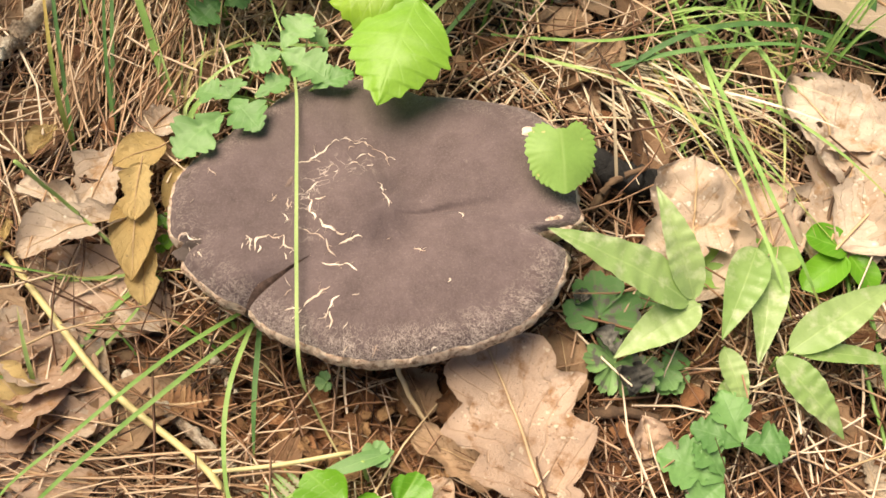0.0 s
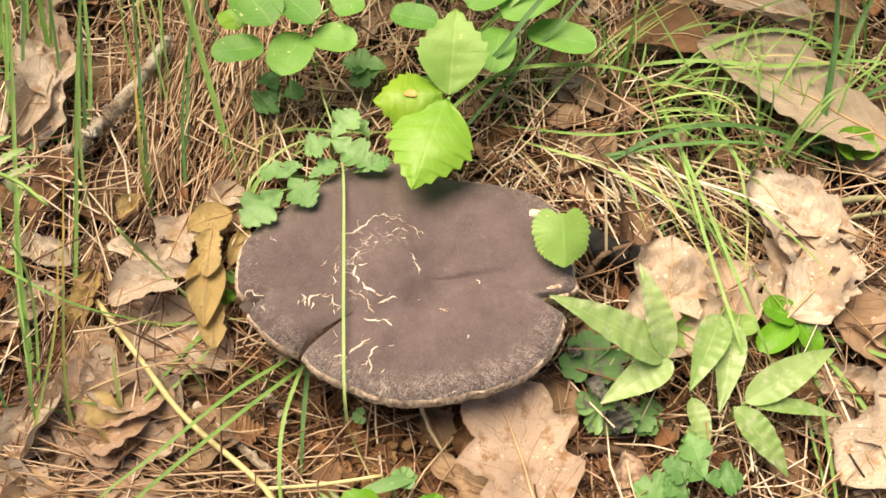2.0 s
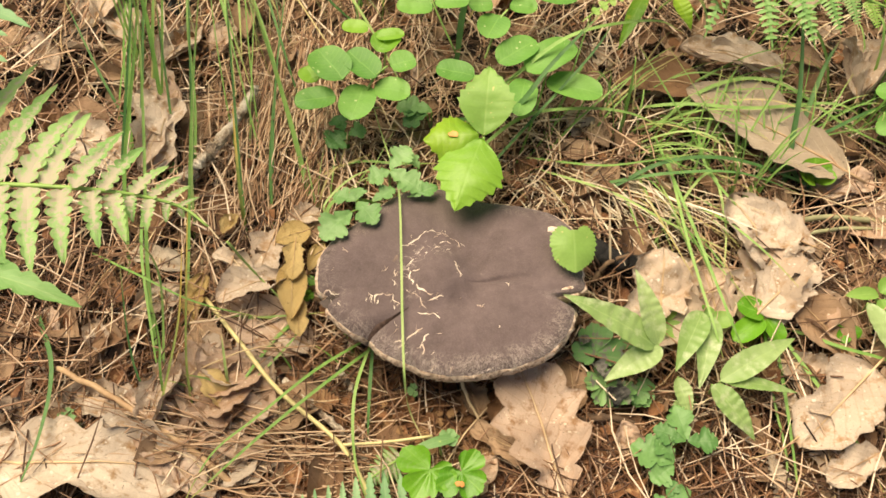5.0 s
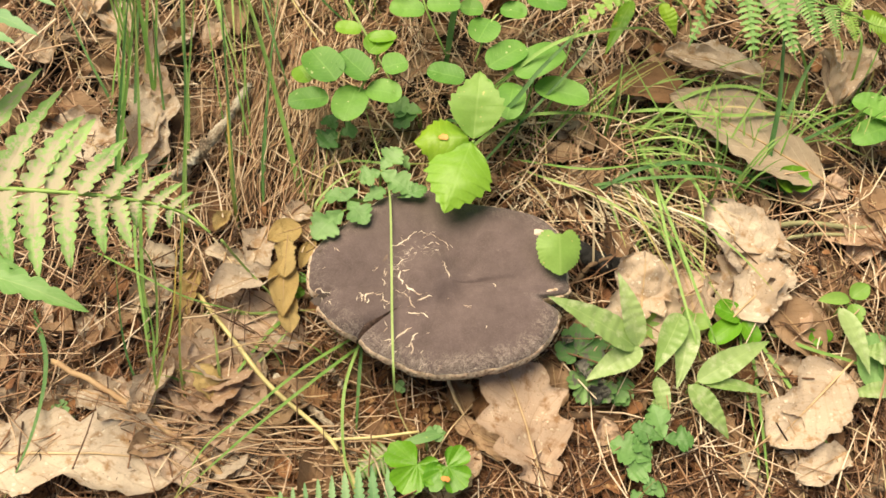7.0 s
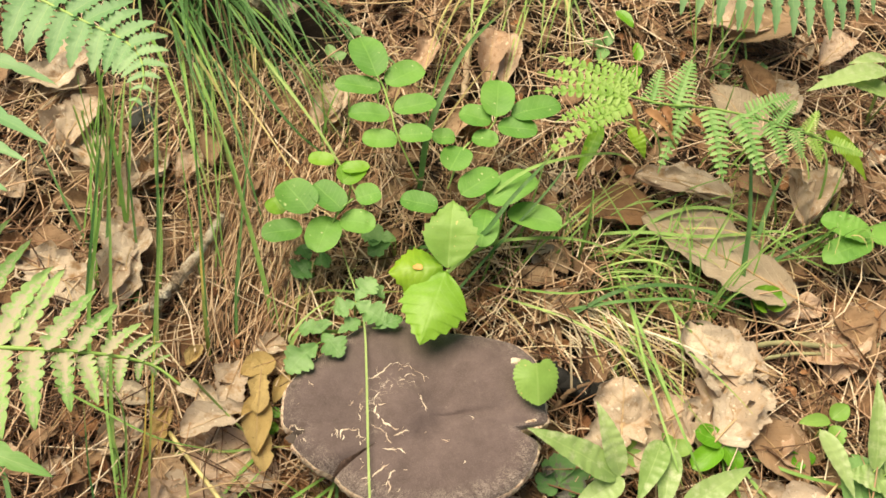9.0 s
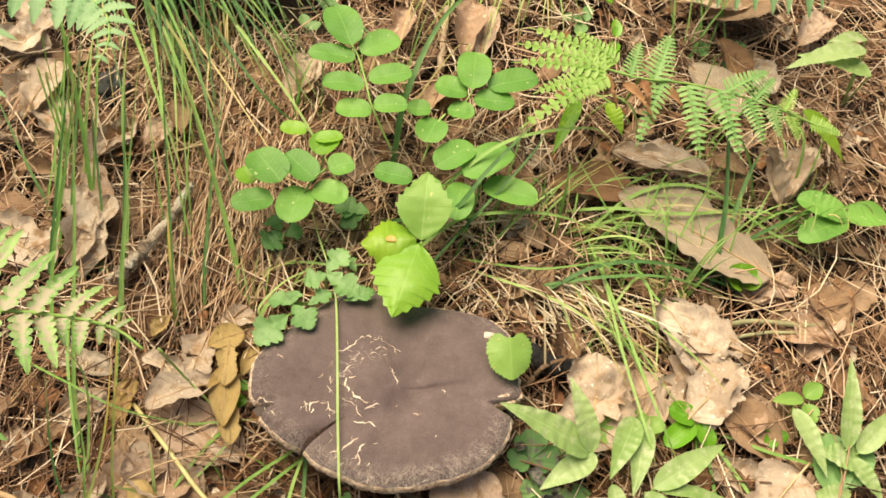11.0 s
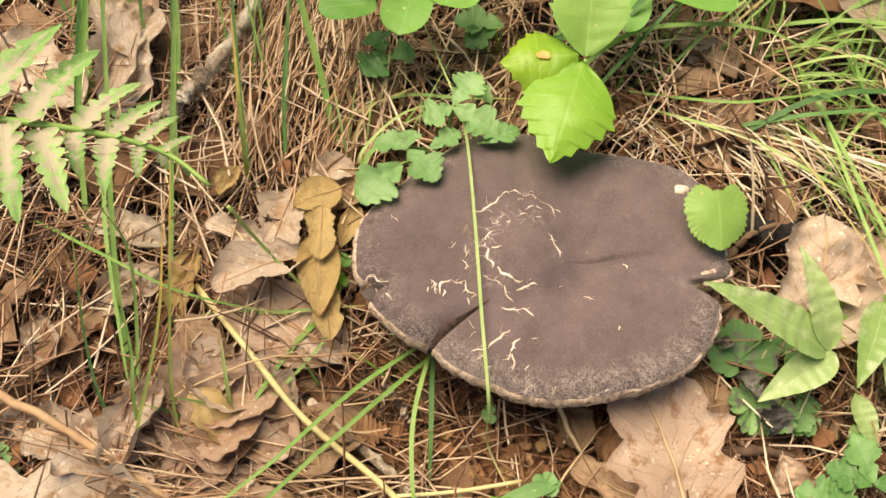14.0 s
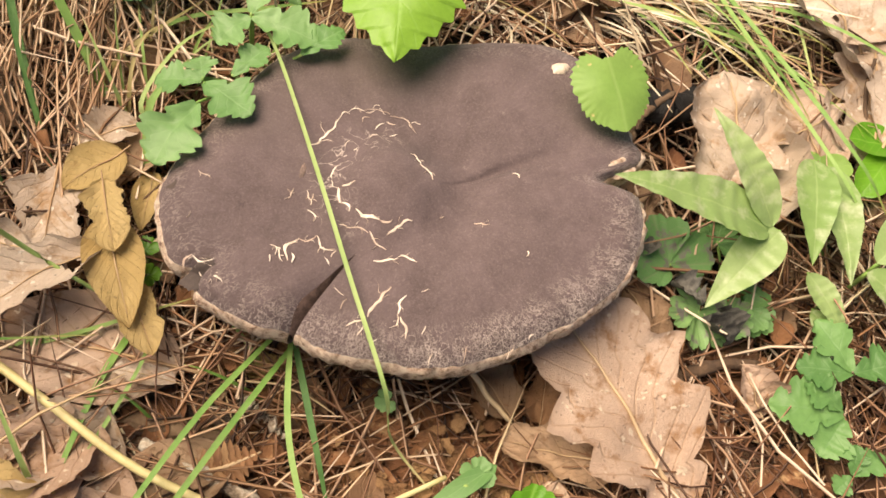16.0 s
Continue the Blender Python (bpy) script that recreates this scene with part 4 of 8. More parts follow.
def skin_patch(name, at, rx, ry, turn, material, label, seed=0, lift=0.00035, dent=0.0):
    """A ragged patch that follows the skin."""
    n, rings = 40, 6
    verts = []
    for q in range(rings + 1):
        for k in range(n):
            th = 2 * math.pi * k / n
            rag = 1 + 0.35 * noise.noise((math.cos(th) * 1.6, math.sin(th) * 1.6, seed)) + 0.2 * noise.noise((math.cos(th) * 5, math.sin(th) * 5, seed))
            f = q / rings
            a, b = rx * rag * f * math.cos(th), ry * rag * f * math.sin(th)
            x, y = at[0] + a * math.cos(turn) - b * math.sin(turn), at[1] + a * math.sin(turn) + b * math.cos(turn)
            verts.append((x, y, skin_z(x, y) + lift * (1 - f ** 4) + 0.0001 + 0.0004 * (1 - f) * noise.noise((x * 500, y * 500, seed))))
    faces = [(q * n + k, (q + 1) * n + k, (q + 1) * n + (k + 1) % n, q * n + (k + 1) % n) for q in range(rings) for k in range(n)]
    return part(name, (verts, faces, None), material, CAP, label)


def crack(a, b, width, bow=0.0, seed=0):
    """A crack in the skin that bares the flesh: a crooked, tapering sliver along the skin."""
    a, b = Vector(a[:2]), Vector(b[:2])
    d = b - a
    nrm = Vector((-d.y, d.x))
    n = max(6, int(d.length / 0.0012))
    verts, uvs = [], []
    for i in range(n + 1):
        s = i / n
        p = a + d * s + nrm * (bow * 4 * s * (1 - s)) + nrm.normalized() * (0.0011 * noise.noise((s * d.length * 420, seed * 3.7, 0.2)))
        w = width * 0.46 * (math.sin(math.pi * min(0.97, s + 0.03)) ** 0.5) * (0.65 + 0.7 * abs(noise.noise((s * d.length * 600, seed, 7.0))))
        q = nrm.normalized()
        for v, up in ((-1, 0.00005), (0, 0.00028), (1, 0.00005)):
            c = p + q * (w * v)
            verts.append((c.x, c.y, skin_z(c.x, c.y) + up + 0.00012))
            uvs.append((s, v))
    part("crack", (verts, grid_faces(n, 2), uvs), M_FLESH, CAP)
    if d.length > 0.004 and width > 0.0003:
        for k in range(2):
            s = 0.25 + 0.5 * ((seed * 0.37 + k * 0.41) % 1.0)
            turn = (0.7 if (seed + k) % 2 else -0.8) + 0.3 * math.sin(seed * 2.1 + k)
            p = a + d * s + nrm * (bow * 4 * s * (1 - s))
            q = Vector((d.x * math.cos(turn) - d.y * math.sin(turn), d.x * math.sin(turn) + d.y * math.cos(turn)))
            crack(p, p + q * 0.32, 0.00022, 0.1, seed + 31 + k)


crack((-0.0371, 0.0145), (-0.0257, 0.0239), 0.00099, -0.1, 0)
crack((-0.0257, 0.0239), (-0.0227, 0.0250), 0.00055, 0.2, 1)
crack((-0.0227, 0.0250), (-0.0178, 0.0253), 0.00039, 0.2, 2)
crack((-0.0177, 0.0255), (-0.0098, 0.0230), 0.00033, 0.15, 3)
crack((-0.0098, 0.0230), (-0.0025, 0.0162), 0.00033, 0.2, 4)
crack((-0.0190, 0.0218), (-0.0167, 0.0232), 0.00055, 0.3, 5)
crack((-0.0154, 0.0186), (-0.0119, 0.0205), 0.00055, 0.1, 6)
crack((-0.0171, 0.0153), (-0.0146, 0.0166), 0.00066, 0, 7)
crack((-0.0111, 0.0211), (-0.0083, 0.0204), 0.00055, 0, 8)
crack((-0.0108, 0.0152), (-0.0084, 0.0158), 0.00044, 0, 9)
crack((-0.0254, 0.0130), (-0.0237, 0.0152), 0.00044, 0, 10)
crack((-0.0229, 0.0113), (-0.0215, 0.0122), 0.00044, 0, 11)
crack((-0.0173, 0.0245), (-0.0144, 0.0247), 0.00044, 0, 12)
crack((-0.0055, 0.0063), (-0.0031, 0.0017), 0.00077, 0.15, 13)
crack((-0.0031, 0.0017), (0.0002, -0.0039), 0.00077, 0.1, 14)
crack((-0.0284, 0.0061), (-0.0301, 0.0011), 0.00077, -0.2, 15)
crack((-0.0310, 0.0005), (-0.0294, -0.0029), 0.00044, -0.1, 16)
crack((-0.0287, -0.0028), (-0.0286, -0.0086), 0.00110, -0.1, 17)
crack((-0.0286, -0.0086), (-0.0266, -0.0120), 0.00110, 0.2, 18)
crack((-0.0278, -0.0024), (-0.0238, -0.0024), 0.00088, -0.1, 19)
crack((-0.0248, -0.0118), (-0.0178, -0.0160), 0.00121, -0.1, 20)
crack((-0.0178, -0.0160), (-0.0141, -0.0162), 0.00088, -0.2, 21)
crack((-0.0163, -0.0205), (-0.0080, -0.0172), 0.00099, 0.1, 22)
crack((-0.0213, -0.0282), (-0.0136, -0.0273), 0.00099, -0.1, 23)
crack((-0.0137, -0.0277), (-0.0083, -0.0297), 0.00099, 0.15, 24)
crack((-0.0281, -0.0171), (-0.0216, -0.0192), 0.00055, 0.1, 25)
crack((-0.0210, -0.0188), (-0.0172, -0.0250), 0.00077, -0.15, 26)
crack((-0.0300, -0.0156), (-0.0278, -0.0170), 0.00055, 0, 27)
crack((-0.0455, -0.0050), (-0.0431, -0.0010), 0.00055, -0.2, 28)
crack((-0.0388, -0.0022), (-0.0377, -0.0077), 0.00066, 0.1, 29)
crack((-0.0369, -0.0034), (-0.0376, -0.0063), 0.00044, 0, 30)
crack((-0.0385, -0.0092), (-0.0372, -0.0137), 0.00055, 0.2, 31)
crack((-0.0462, -0.0262), (-0.0424, -0.0194), 0.00132, 0.25, 32)
crack((-0.0424, -0.0194), (-0.0370, -0.0188), 0.00066, -0.2, 33)
crack((-0.0370, -0.0188), (-0.0322, -0.0238), 0.00066, -0.25, 34)
crack((-0.0322, -0.0238), (-0.0337, -0.0261), 0.00055, 0, 35)
crack((-0.0449, -0.0240), (-0.0447, -0.0271), 0.00099, 0, 36)
crack((-0.0504, -0.0201), (-0.0493, -0.0240), 0.00055, 0.2, 37)
crack((-0.0489, -0.0217), (-0.0470, -0.0261), 0.00055, -0.1, 38)
crack((-0.0513, -0.0234), (-0.0511, -0.0258), 0.00055, 0, 39)
crack((-0.0362, -0.0211), (-0.0372, -0.0245), 0.00055, 0, 40)
crack((-0.0357, -0.0265), (-0.0346, -0.0289), 0.00044, 0.2, 41)
crack((-0.0247, -0.0466), (-0.0174, -0.0374), 0.00132, 0.06, 42)
crack((-0.0314, -0.0482), (-0.0259, -0.0472), 0.00077, 0.15, 43)
crack((-0.0255, -0.0473), (-0.0288, -0.0515), 0.00055, 0, 44)
crack((-0.0132, -0.0407), (-0.0163, -0.0465), 0.00110, -0.1, 45)
crack((-0.0163, -0.0465), (-0.0190, -0.0505), 0.00066, 0.2, 46)
crack((-0.0157, -0.0473), (-0.0153, -0.0540), 0.00099, 0.1, 47)
crack((-0.0085, -0.0405), (-0.0063, -0.0393), 0.00055, 0.1, 48)
crack((-0.0093, -0.0507), (-0.0100, -0.0532), 0.00055, 0, 49)
crack((0.0110, -0.0181), (0.0154, -0.0195), 0.00066, 0, 50)
crack((0.0261, -0.0021), (0.0274, -0.0046), 0.00088, 0.2, 51)
crack((0.0242, -0.0306), (0.0246, -0.0324), 0.00077, 0.3, 52)
crack((-0.0706, 0.0075), (-0.0667, 0.0043), 0.00044, 0, 53)
crack((-0.0729, -0.0230), (-0.0662, -0.0274), 0.00066, -0.2, 54)
crack((-0.0712, -0.0222), (-0.0689, -0.0289), 0.00077, 0.3, 55)
crack((-0.0764, -0.0228), (-0.0735, -0.0195), 0.0012, 0.2, 70)
crack((-0.0735, -0.0195), (-0.0672, -0.0215), 0.0009, -0.2, 71)
crack((-0.0700, -0.0262), (-0.0650, -0.0300), 0.0006, 0.1, 72)
crack((-0.0744, -0.0077), (-0.0730, -0.0063), 0.00033, 0, 56)
crack((-0.0337, -0.0360), (-0.0307, -0.0385), 0.00033, 0, 57)
crack((-0.0327, -0.0427), (-0.0299, -0.0407), 0.00055, 0.1, 58)
crack((0.0008, -0.0161), (0.0020, -0.0152), 0.00044, 0, 59)
crack((-0.0244, -0.0551), (-0.0229, -0.0532), 0.00044, 0, 60)
crack((-0.0093, -0.0619), (-0.0072, -0.0588), 0.00055, 0.1, 61)
crack((0.0005, -0.0614), (0.0027, -0.0578), 0.00055, 0.1, 62)
crack((0.0136, -0.0615), (0.0162, -0.0580), 0.00055, -0.1, 63)
crack((0.0211, -0.0568), (0.0230, -0.0555), 0.00066, 0, 64)


# ---- things on and around the mushroom ----
def smooth(points, per=6):
    """A smooth line through points."""
    p = [Vector(q) for q in points]
    p = [p[0] * 2 - p[1]] + p + [p[-1] * 2 - p[-2]]
    out = []
    for i in range(1, len(p) - 2):
        for k in range(per):
            s = k / per
            out.append(0.5 * (2 * p[i] + (p[i + 1] - p[i - 1]) * s + (2 * p[i - 1] - 5 * p[i] + 4 * p[i + 1] - p[i + 2]) * s * s + (3 * p[i] - p[i - 1] - 3 * p[i + 1] + p[i + 2]) * s ** 3))
    out.append(p[-2])
    return out


def down(p, dx=0.0, dy=0.0):
    return (p[0] + dx, p[1] + dy, ground_z(p[0] + dx, p[1] + dy) - 0.003)


def lone_blade(points, width, material, label, twist=0.0, name="grass_plant", base=0.7, grow=2.0):
    t = thing(name, points[0], label, "grass plant", "single stems of grass")
    part("blade", strip(smooth(points), width, twist=twist, base=base, grow=grow), material, t)
    return t


def twig(points, radius, material, label, taper=0.6, name="twig", seed=0, rough=0.5):
    pts = smooth(points, 7)
    n = len(pts) - 1
    pts = [p + Vector((noise.noise((i * 0.5, seed, 1)), noise.noise((i * 0.5, seed, 5)), noise.noise((i * 0.5, seed, 9)))) * radius * 0.5 for i, p in enumerate(pts)]
    return solo(name, tube(pts, [radius * (1 - (1 - taper) * i / n) for i in range(n + 1)], 8, rough, seed), material, label, "twig", "twigs and stems")


def dead_leaf(base, tip, width, material, label, shape="oak", wave=0.14, cup=0.1, bend=0.05, roll=0.0, seed=1, bite=0.0, rib=True, name="dead_leaf", curl=0.5, pleat=0.014):
    """A fallen leaf: crumpled blade and its midrib, with a stub of stalk."""
    b, t = Vector(base), Vector(tip)
    ob = thing(name, base, label, "dead leaf", "fallen leaves")
    geo = blade(b, t, width, shape, bend, cup, wave, seed, 40, 14, roll=roll, bite=bite, pleat=pleat, curl=curl)
    part("leaf_blade", geo, material, ob)
    if rib:
        line = [Vector(geo[0][i * 15 + 7]) + Vector((0, 0, 0.0004)) for i in range(41)]
        line = [line[0] + (line[0] - line[4]) * 1.2] + line[:37]
        part("midrib", tube(line, [min(0.0011, 0.018 * width) * (1 - 0.8 * i / (len(line) - 1)) for i in range(len(line))], 5), M_STEM, ob, "raised brown midrib")
    return ob


def pinnate(name, at, label, rachis, leaflets, material, width=0.0215, shape="oval"):
    """A compound leaf: a stalk, leaflets from base to tip along it."""
    t = thing(name, down(at), label, "plant")
    part("stalk", tube(smooth(rachis, 5), [0.0007] * (5 * (len(rachis) - 1) + 1), 5), M_STALK, t)
    for i, (a, b, k) in enumerate(leaflets):
        leaf = part("leaflet", blade(a, b, width * k, shape, 0.03, 0.08, 0.05, i * 1.7, 24, 6), material, t)
    return t


def frond(parent, path, length, material, pairs=14, growth=1.6, fat=0.3, droop=0.012, slant=(0.3, 0.18), start=0.04, other=None, nu=40, stem_of=M_STALK):
    """A fern frond along a line: a rachis, and lobed pinnae on both sides that shorten towards its tip."""
    line = smooth(path, 8)
    n = len(line) - 1
    stem = part("rachis", tube(line, [0.0011 * (1 - 0.7 * i / n) for i in range(n + 1)], 5), stem_of, parent)
    for k in range(pairs):
        s = start + (0.98 - start) * (k / pairs) ** 0.92
        f = s * n
        i = min(n - 1, int(f))
        p = line[i].lerp(line[i + 1], f - i)
        d = (line[min(n, i + 2)] - line[max(0, i - 1)]).normalized()
        side = d.cross(Vector((0, -0.25, 1))).normalized()
        for sgn in (-1, 1):
            wild = noise.noise((k * 2.7, sgn * 1.9, length * 90))
            ln = length * (min(1.0, growth * (1 - s)) + 0.02) * (1 + 0.14 * wild)
            tip = p + side * (sgn * ln * 0.95) + d * (ln * (slant[sgn > 0] + 0.14 * wild)) - Vector((0, 0, droop * ln / length))
            use = other if other and noise.noise((k * 1.9, sgn * 3.3, length * 50)) > 0.25 else material
            part("pinna", blade(p, tip, max(ln * fat, 0.003), "bracken", 0.06, 0.14, 0.06, k * 2 + sgn, nu, 4), use, parent)
    return stem


# dead leaves, the large ones first
OAK = "tan dry oak leaf with lobed edges lying on needles"
PALE = "pale weathered dead leaf, torn, lying on the litter"
BRN = "brown curled dead leaf on the litter"
dead_leaf((0.0740, -0.1061, -0.0572), (0.0371, -0.0346, -0.0308), 0.06, M_DRY, "large pale tan oak leaf leaning under the mushroom cap", "oak", 0.07, 0.12, 0.05, seed=2.4, curl=0.3)
dead_leaf((-0.2537, -0.1343, -0.0408), (-0.1308, -0.1221, -0.0432), 0.064, M_PALE, "large pale tan leaf lying flat", "torn", 0.12, 0.12, 0.05, seed=11)
dead_leaf((-0.1972, -0.0890, -0.0392), (-0.1371, -0.1047, -0.0428), 0.026, M_PALE, PALE, "torn", 0.14, 0.2, seed=12)
dead_leaf((-0.1569, -0.0653, -0.0381), (-0.0941, -0.0903, -0.0409), 0.05, M_DRY, OAK, "torn", 0.09, 0.2, seed=13, bite=0.08, curl=0.2)
dead_leaf((-0.1489, -0.0547, -0.0344), (-0.0980, -0.0711, -0.0375), 0.036, M_PALE, PALE, "torn", 0.09, 0.25, seed=14, bite=0.12, curl=0.2)
dead_leaf((0.1230, -0.0087, -0.0473), (0.1208, 0.0502, -0.0285), 0.056, M_PALE, "pale tan oak leaf lying flat beside green leaves", "torn", 0.14, 0.1, seed=15.3)
dead_leaf((0.1612, 0.0044, -0.0502), (0.1481, 0.0517, -0.0420), 0.04, M_DRY, OAK, "oak", 0.12, 0.1, seed=16)
dead_leaf((0.1763, 0.0110, -0.0464), (0.1944, 0.0722, -0.0346), 0.056, M_PALE, PALE, "torn", 0.12, 0.1, seed=17, bite=0.06)
dead_leaf((0.1936, 0.0495, -0.0401), (0.1637, 0.0950, -0.0241), 0.05, M_PALE, "pale grey-tan leaf propped over another dead leaf", "torn", 0.14, 0.15, seed=18, bite=0.05)
dead_leaf((0.2415, 0.1279, -0.0302), (0.1327, 0.1705, -0.0146), 0.0634, M_GREY, "big grey-tan leaf with a straight pale midrib under grass", "torn", 0.04, 0.1, 0.03, seed=19.6, curl=0.15, pleat=0.02)
dead_leaf((0.1464, 0.1804, -0.0213), (0.0841, 0.1743, -0.0181), 0.035, M_BROWN, BRN, "egg", 0.1, 0.1, seed=20)
dead_leaf((0.1999, 0.1956, -0.0190), (0.1276, 0.2050, -0.0114), 0.03, M_PALE, "light tan leaf with a curled edge on the litter", "torn", 0.14, 0.2, seed=21)
dead_leaf((0.2521, 0.1861, -0.0214), (0.2407, 0.2268, -0.0100), 0.034, M_PALE, "folded pale dead leaf standing on edge", "torn", 0.2, 0.5, seed=22, roll=20)
dead_leaf((0.2563, 0.1892, -0.0213), (0.2720, 0.2310, -0.0115), 0.034, M_PALE, "folded pale dead leaf standing on edge", "torn", 0.2, 0.5, seed=23, roll=-20)
dead_leaf((0.2089, -0.0060, -0.0544), (0.2418, -0.0410, -0.0584), 0.05, M_PALE, PALE, "torn", 0.12, 0.1, seed=24)
dead_leaf((0.2145, -0.0581, -0.0626), (0.2434, -0.0712, -0.0639), 0.03, M_PALE, PALE, "oak", 0.15, 0.1, seed=25)
dead_leaf((0.2054, 0.0334, -0.0497), (0.2520, 0.0203, -0.0541), 0.034, M_DRY, "orange-tan ribbed dead leaf", "egg", 0.1, 0.1, seed=26)
dead_leaf((0.2617, 0.0737, -0.0486), (0.2877, 0.1373, -0.0411), 0.035, M_DRY, OAK, "torn", 0.12, 0.1, seed=27)
dead_leaf((0.2747, -0.0133, -0.0593), (0.2545, -0.0130, -0.0580), 0.03, M_DRY, OAK, "torn", 0.2, 0.2, seed=28)
dead_leaf((-0.2019, 0.0501, -0.0202), (-0.1984, 0.1067, -0.0060), 0.036, M_PALE, "pale tan dead leaf under grass stems", "torn", 0.16, 0.2, seed=29)
dead_leaf((-0.2709, 0.0761, -0.0129), (-0.2186, 0.0537, -0.0167), 0.04, M_PALE, "pinkish pale dead leaf with small holes", "torn", 0.14, 0.1, seed=30, bite=0.06)
dead_leaf((-0.2798, 0.0736, -0.0146), (-0.2631, 0.0826, -0.0107), 0.024, M_BROWN, BRN, "torn", 0.3, 0.4, seed=31)
dead_leaf((-0.2610, 0.1785, -0.0019), (-0.2360, 0.1439, -0.0034), 0.03, M_PALE, PALE, "torn", 0.16, 0.2, seed=33)
dead_leaf((0.1986, -0.0894, -0.0652), (0.1878, -0.0609, -0.0553), 0.017, M_GREY, "weathered grey feathery leaf", "pinna", 0.12, 0.2, seed=34)
dead_leaf((0.1083, -0.0753, -0.0579), (0.1021, -0.0585, -0.0476), 0.017, M_DRY, OAK, "torn", 0.2, 0.4, seed=35)
dead_leaf((0.0690, 0.1318, -0.0310), (0.0534, 0.1468, -0.0253), 0.024, M_GREY, "weathered grey-brown crumpled leaf", "torn", 0.2, 0.2, seed=36)
dead_leaf((0.1884, 0.3728, -0.0032), (0.2431, 0.3742, -0.0014), 0.04, M_DRY, "ribbed tan dead leaf under a fern", "egg", 0.1, 0.15, seed=37)
dead_leaf((0.0159, 0.2702, -0.0040), (0.0171, 0.3200, 0.0086), 0.028, M_DRY, "tan dead leaf folded beside grass stems", "torn", 0.15, 0.4, seed=38)
dead_leaf((-0.0923, 0.2125, -0.0037), (-0.0871, 0.2429, 0.0044), 0.023, M_PALE, PALE, "torn", 0.15, 0.2, seed=39)
dead_leaf((0.2804, 0.3457, -0.0120), (0.3106, 0.3795, -0.0071), 0.03, M_DRY, OAK, "torn", 0.15, 0.2, seed=40)
dead_leaf((0.2311, 0.2950, -0.0147), (0.2139, 0.3338, -0.0062), 0.028, M_BROWN, BRN, "egg", 0.12, 0.2, seed=41)
dead_leaf((-0.2743, 0.1578, -0.0054), (-0.2592, 0.2021, 0.0026), 0.035, M_PALE, "pale fungus-spotted dead leaf", "torn", 0.15, 0.2, seed=42)
dead_leaf((-0.3108, 0.2086, 0.0096), (-0.2645, 0.2108, 0.0100), 0.03, M_GREY, "grey weathered dead leaf", "torn", 0.15, 0.2, seed=43)
dead_leaf((-0.2101, 0.1380, -0.0117), (-0.1912, 0.1575, -0.0067), 0.028, M_BROWN, BRN, "torn", 0.2, 0.3, seed=44)
dead_leaf((0.2419, 0.0923, -0.0453), (0.2951, 0.0924, -0.0466), 0.03, M_DRY, OAK, "torn", 0.15, 0.2, seed=45)
dead_leaf((0.2930, 0.1449, -0.0435), (0.2728, 0.0967, -0.0447), 0.035, M_BROWN, BRN, "egg", 0.1, 0.1, seed=46)
dead_leaf((0.0302, -0.0693, -0.0523), (0.0344, -0.0525, -0.0427), 0.015, M_BROWN, BRN, "torn", 0.2, 0.4, seed=47)
dead_leaf((0.0095, -0.1175, -0.0565), (0.0322, -0.0889, -0.0507), 0.024, M_DRY, OAK, "torn", 0.2, 0.2, seed=48)

dead_leaf((-0.2925, 0.1989, 0.0084), (-0.2654, 0.2367, 0.0159), 0.03, M_PALE, PALE, "torn", 0.16, 0.2, seed=51)
dead_leaf((-0.2412, 0.1464, -0.0068), (-0.2779, 0.1887, 0.0043), 0.03, M_PALE, PALE, "torn", 0.16, 0.2, seed=52, bite=0.06)
dead_leaf((-0.2179, 0.1326, -0.0098), (-0.1953, 0.1669, -0.0034), 0.027, M_PALE, PALE, "torn", 0.18, 0.25, seed=53)
dead_leaf((-0.1847, 0.1462, -0.0104), (-0.1744, 0.1786, -0.0034), 0.022, M_DRY, OAK, "torn", 0.18, 0.25, seed=54)
dead_leaf((-0.3087, 0.1349, -0.0039), (-0.2815, 0.1183, -0.0055), 0.026, M_PALE, PALE, "torn", 0.18, 0.2, seed=55)
dead_leaf((-0.2179, 0.1358, -0.0095), (-0.1957, 0.1620, -0.0039), 0.024, M_PALE, PALE, "torn", 0.18, 0.2, seed=56)
dead_leaf((-0.2219, 0.1304, -0.0098), (-0.1962, 0.1007, -0.0128), 0.021, M_DRY, OAK, "torn", 0.18, 0.3, seed=57)
dead_leaf((-0.2003, -0.0005, -0.0270), (-0.1643, -0.0074, -0.0261), 0.021, M_GREY, "grey crumpled dead leaf under a fern", "torn", 0.24, 0.3, seed=58)
dead_leaf((-0.1546, -0.0392, -0.0333), (-0.1524, -0.0093, -0.0250), 0.018, M_YELLOW, "yellow-brown dead leaf beside curled rootlets", "torn", 0.2, 0.3, seed=59)
dead_leaf((-0.2023, -0.0910, -0.0362), (-0.1589, -0.0995, -0.0378), 0.03, M_PALE, PALE, "torn", 0.2, 0.2, seed=60)
dead_leaf((-0.1301, -0.1337, -0.0475), (-0.1010, -0.1043, -0.0430), 0.034, M_PALE, PALE, "torn", 0.2, 0.2, seed=61, bite=0.06)
dead_leaf((-0.2124, -0.0467, -0.0325), (-0.1972, -0.0670, -0.0318), 0.016, M_PALE, PALE, "torn", 0.24, 0.3, seed=62)
dead_leaf((0.2202, 0.0148, -0.0527), (0.2157, 0.0436, -0.0462), 0.03, M_DRY, "orange-tan ribbed dead leaf", "egg", 0.12, 0.2, seed=63)
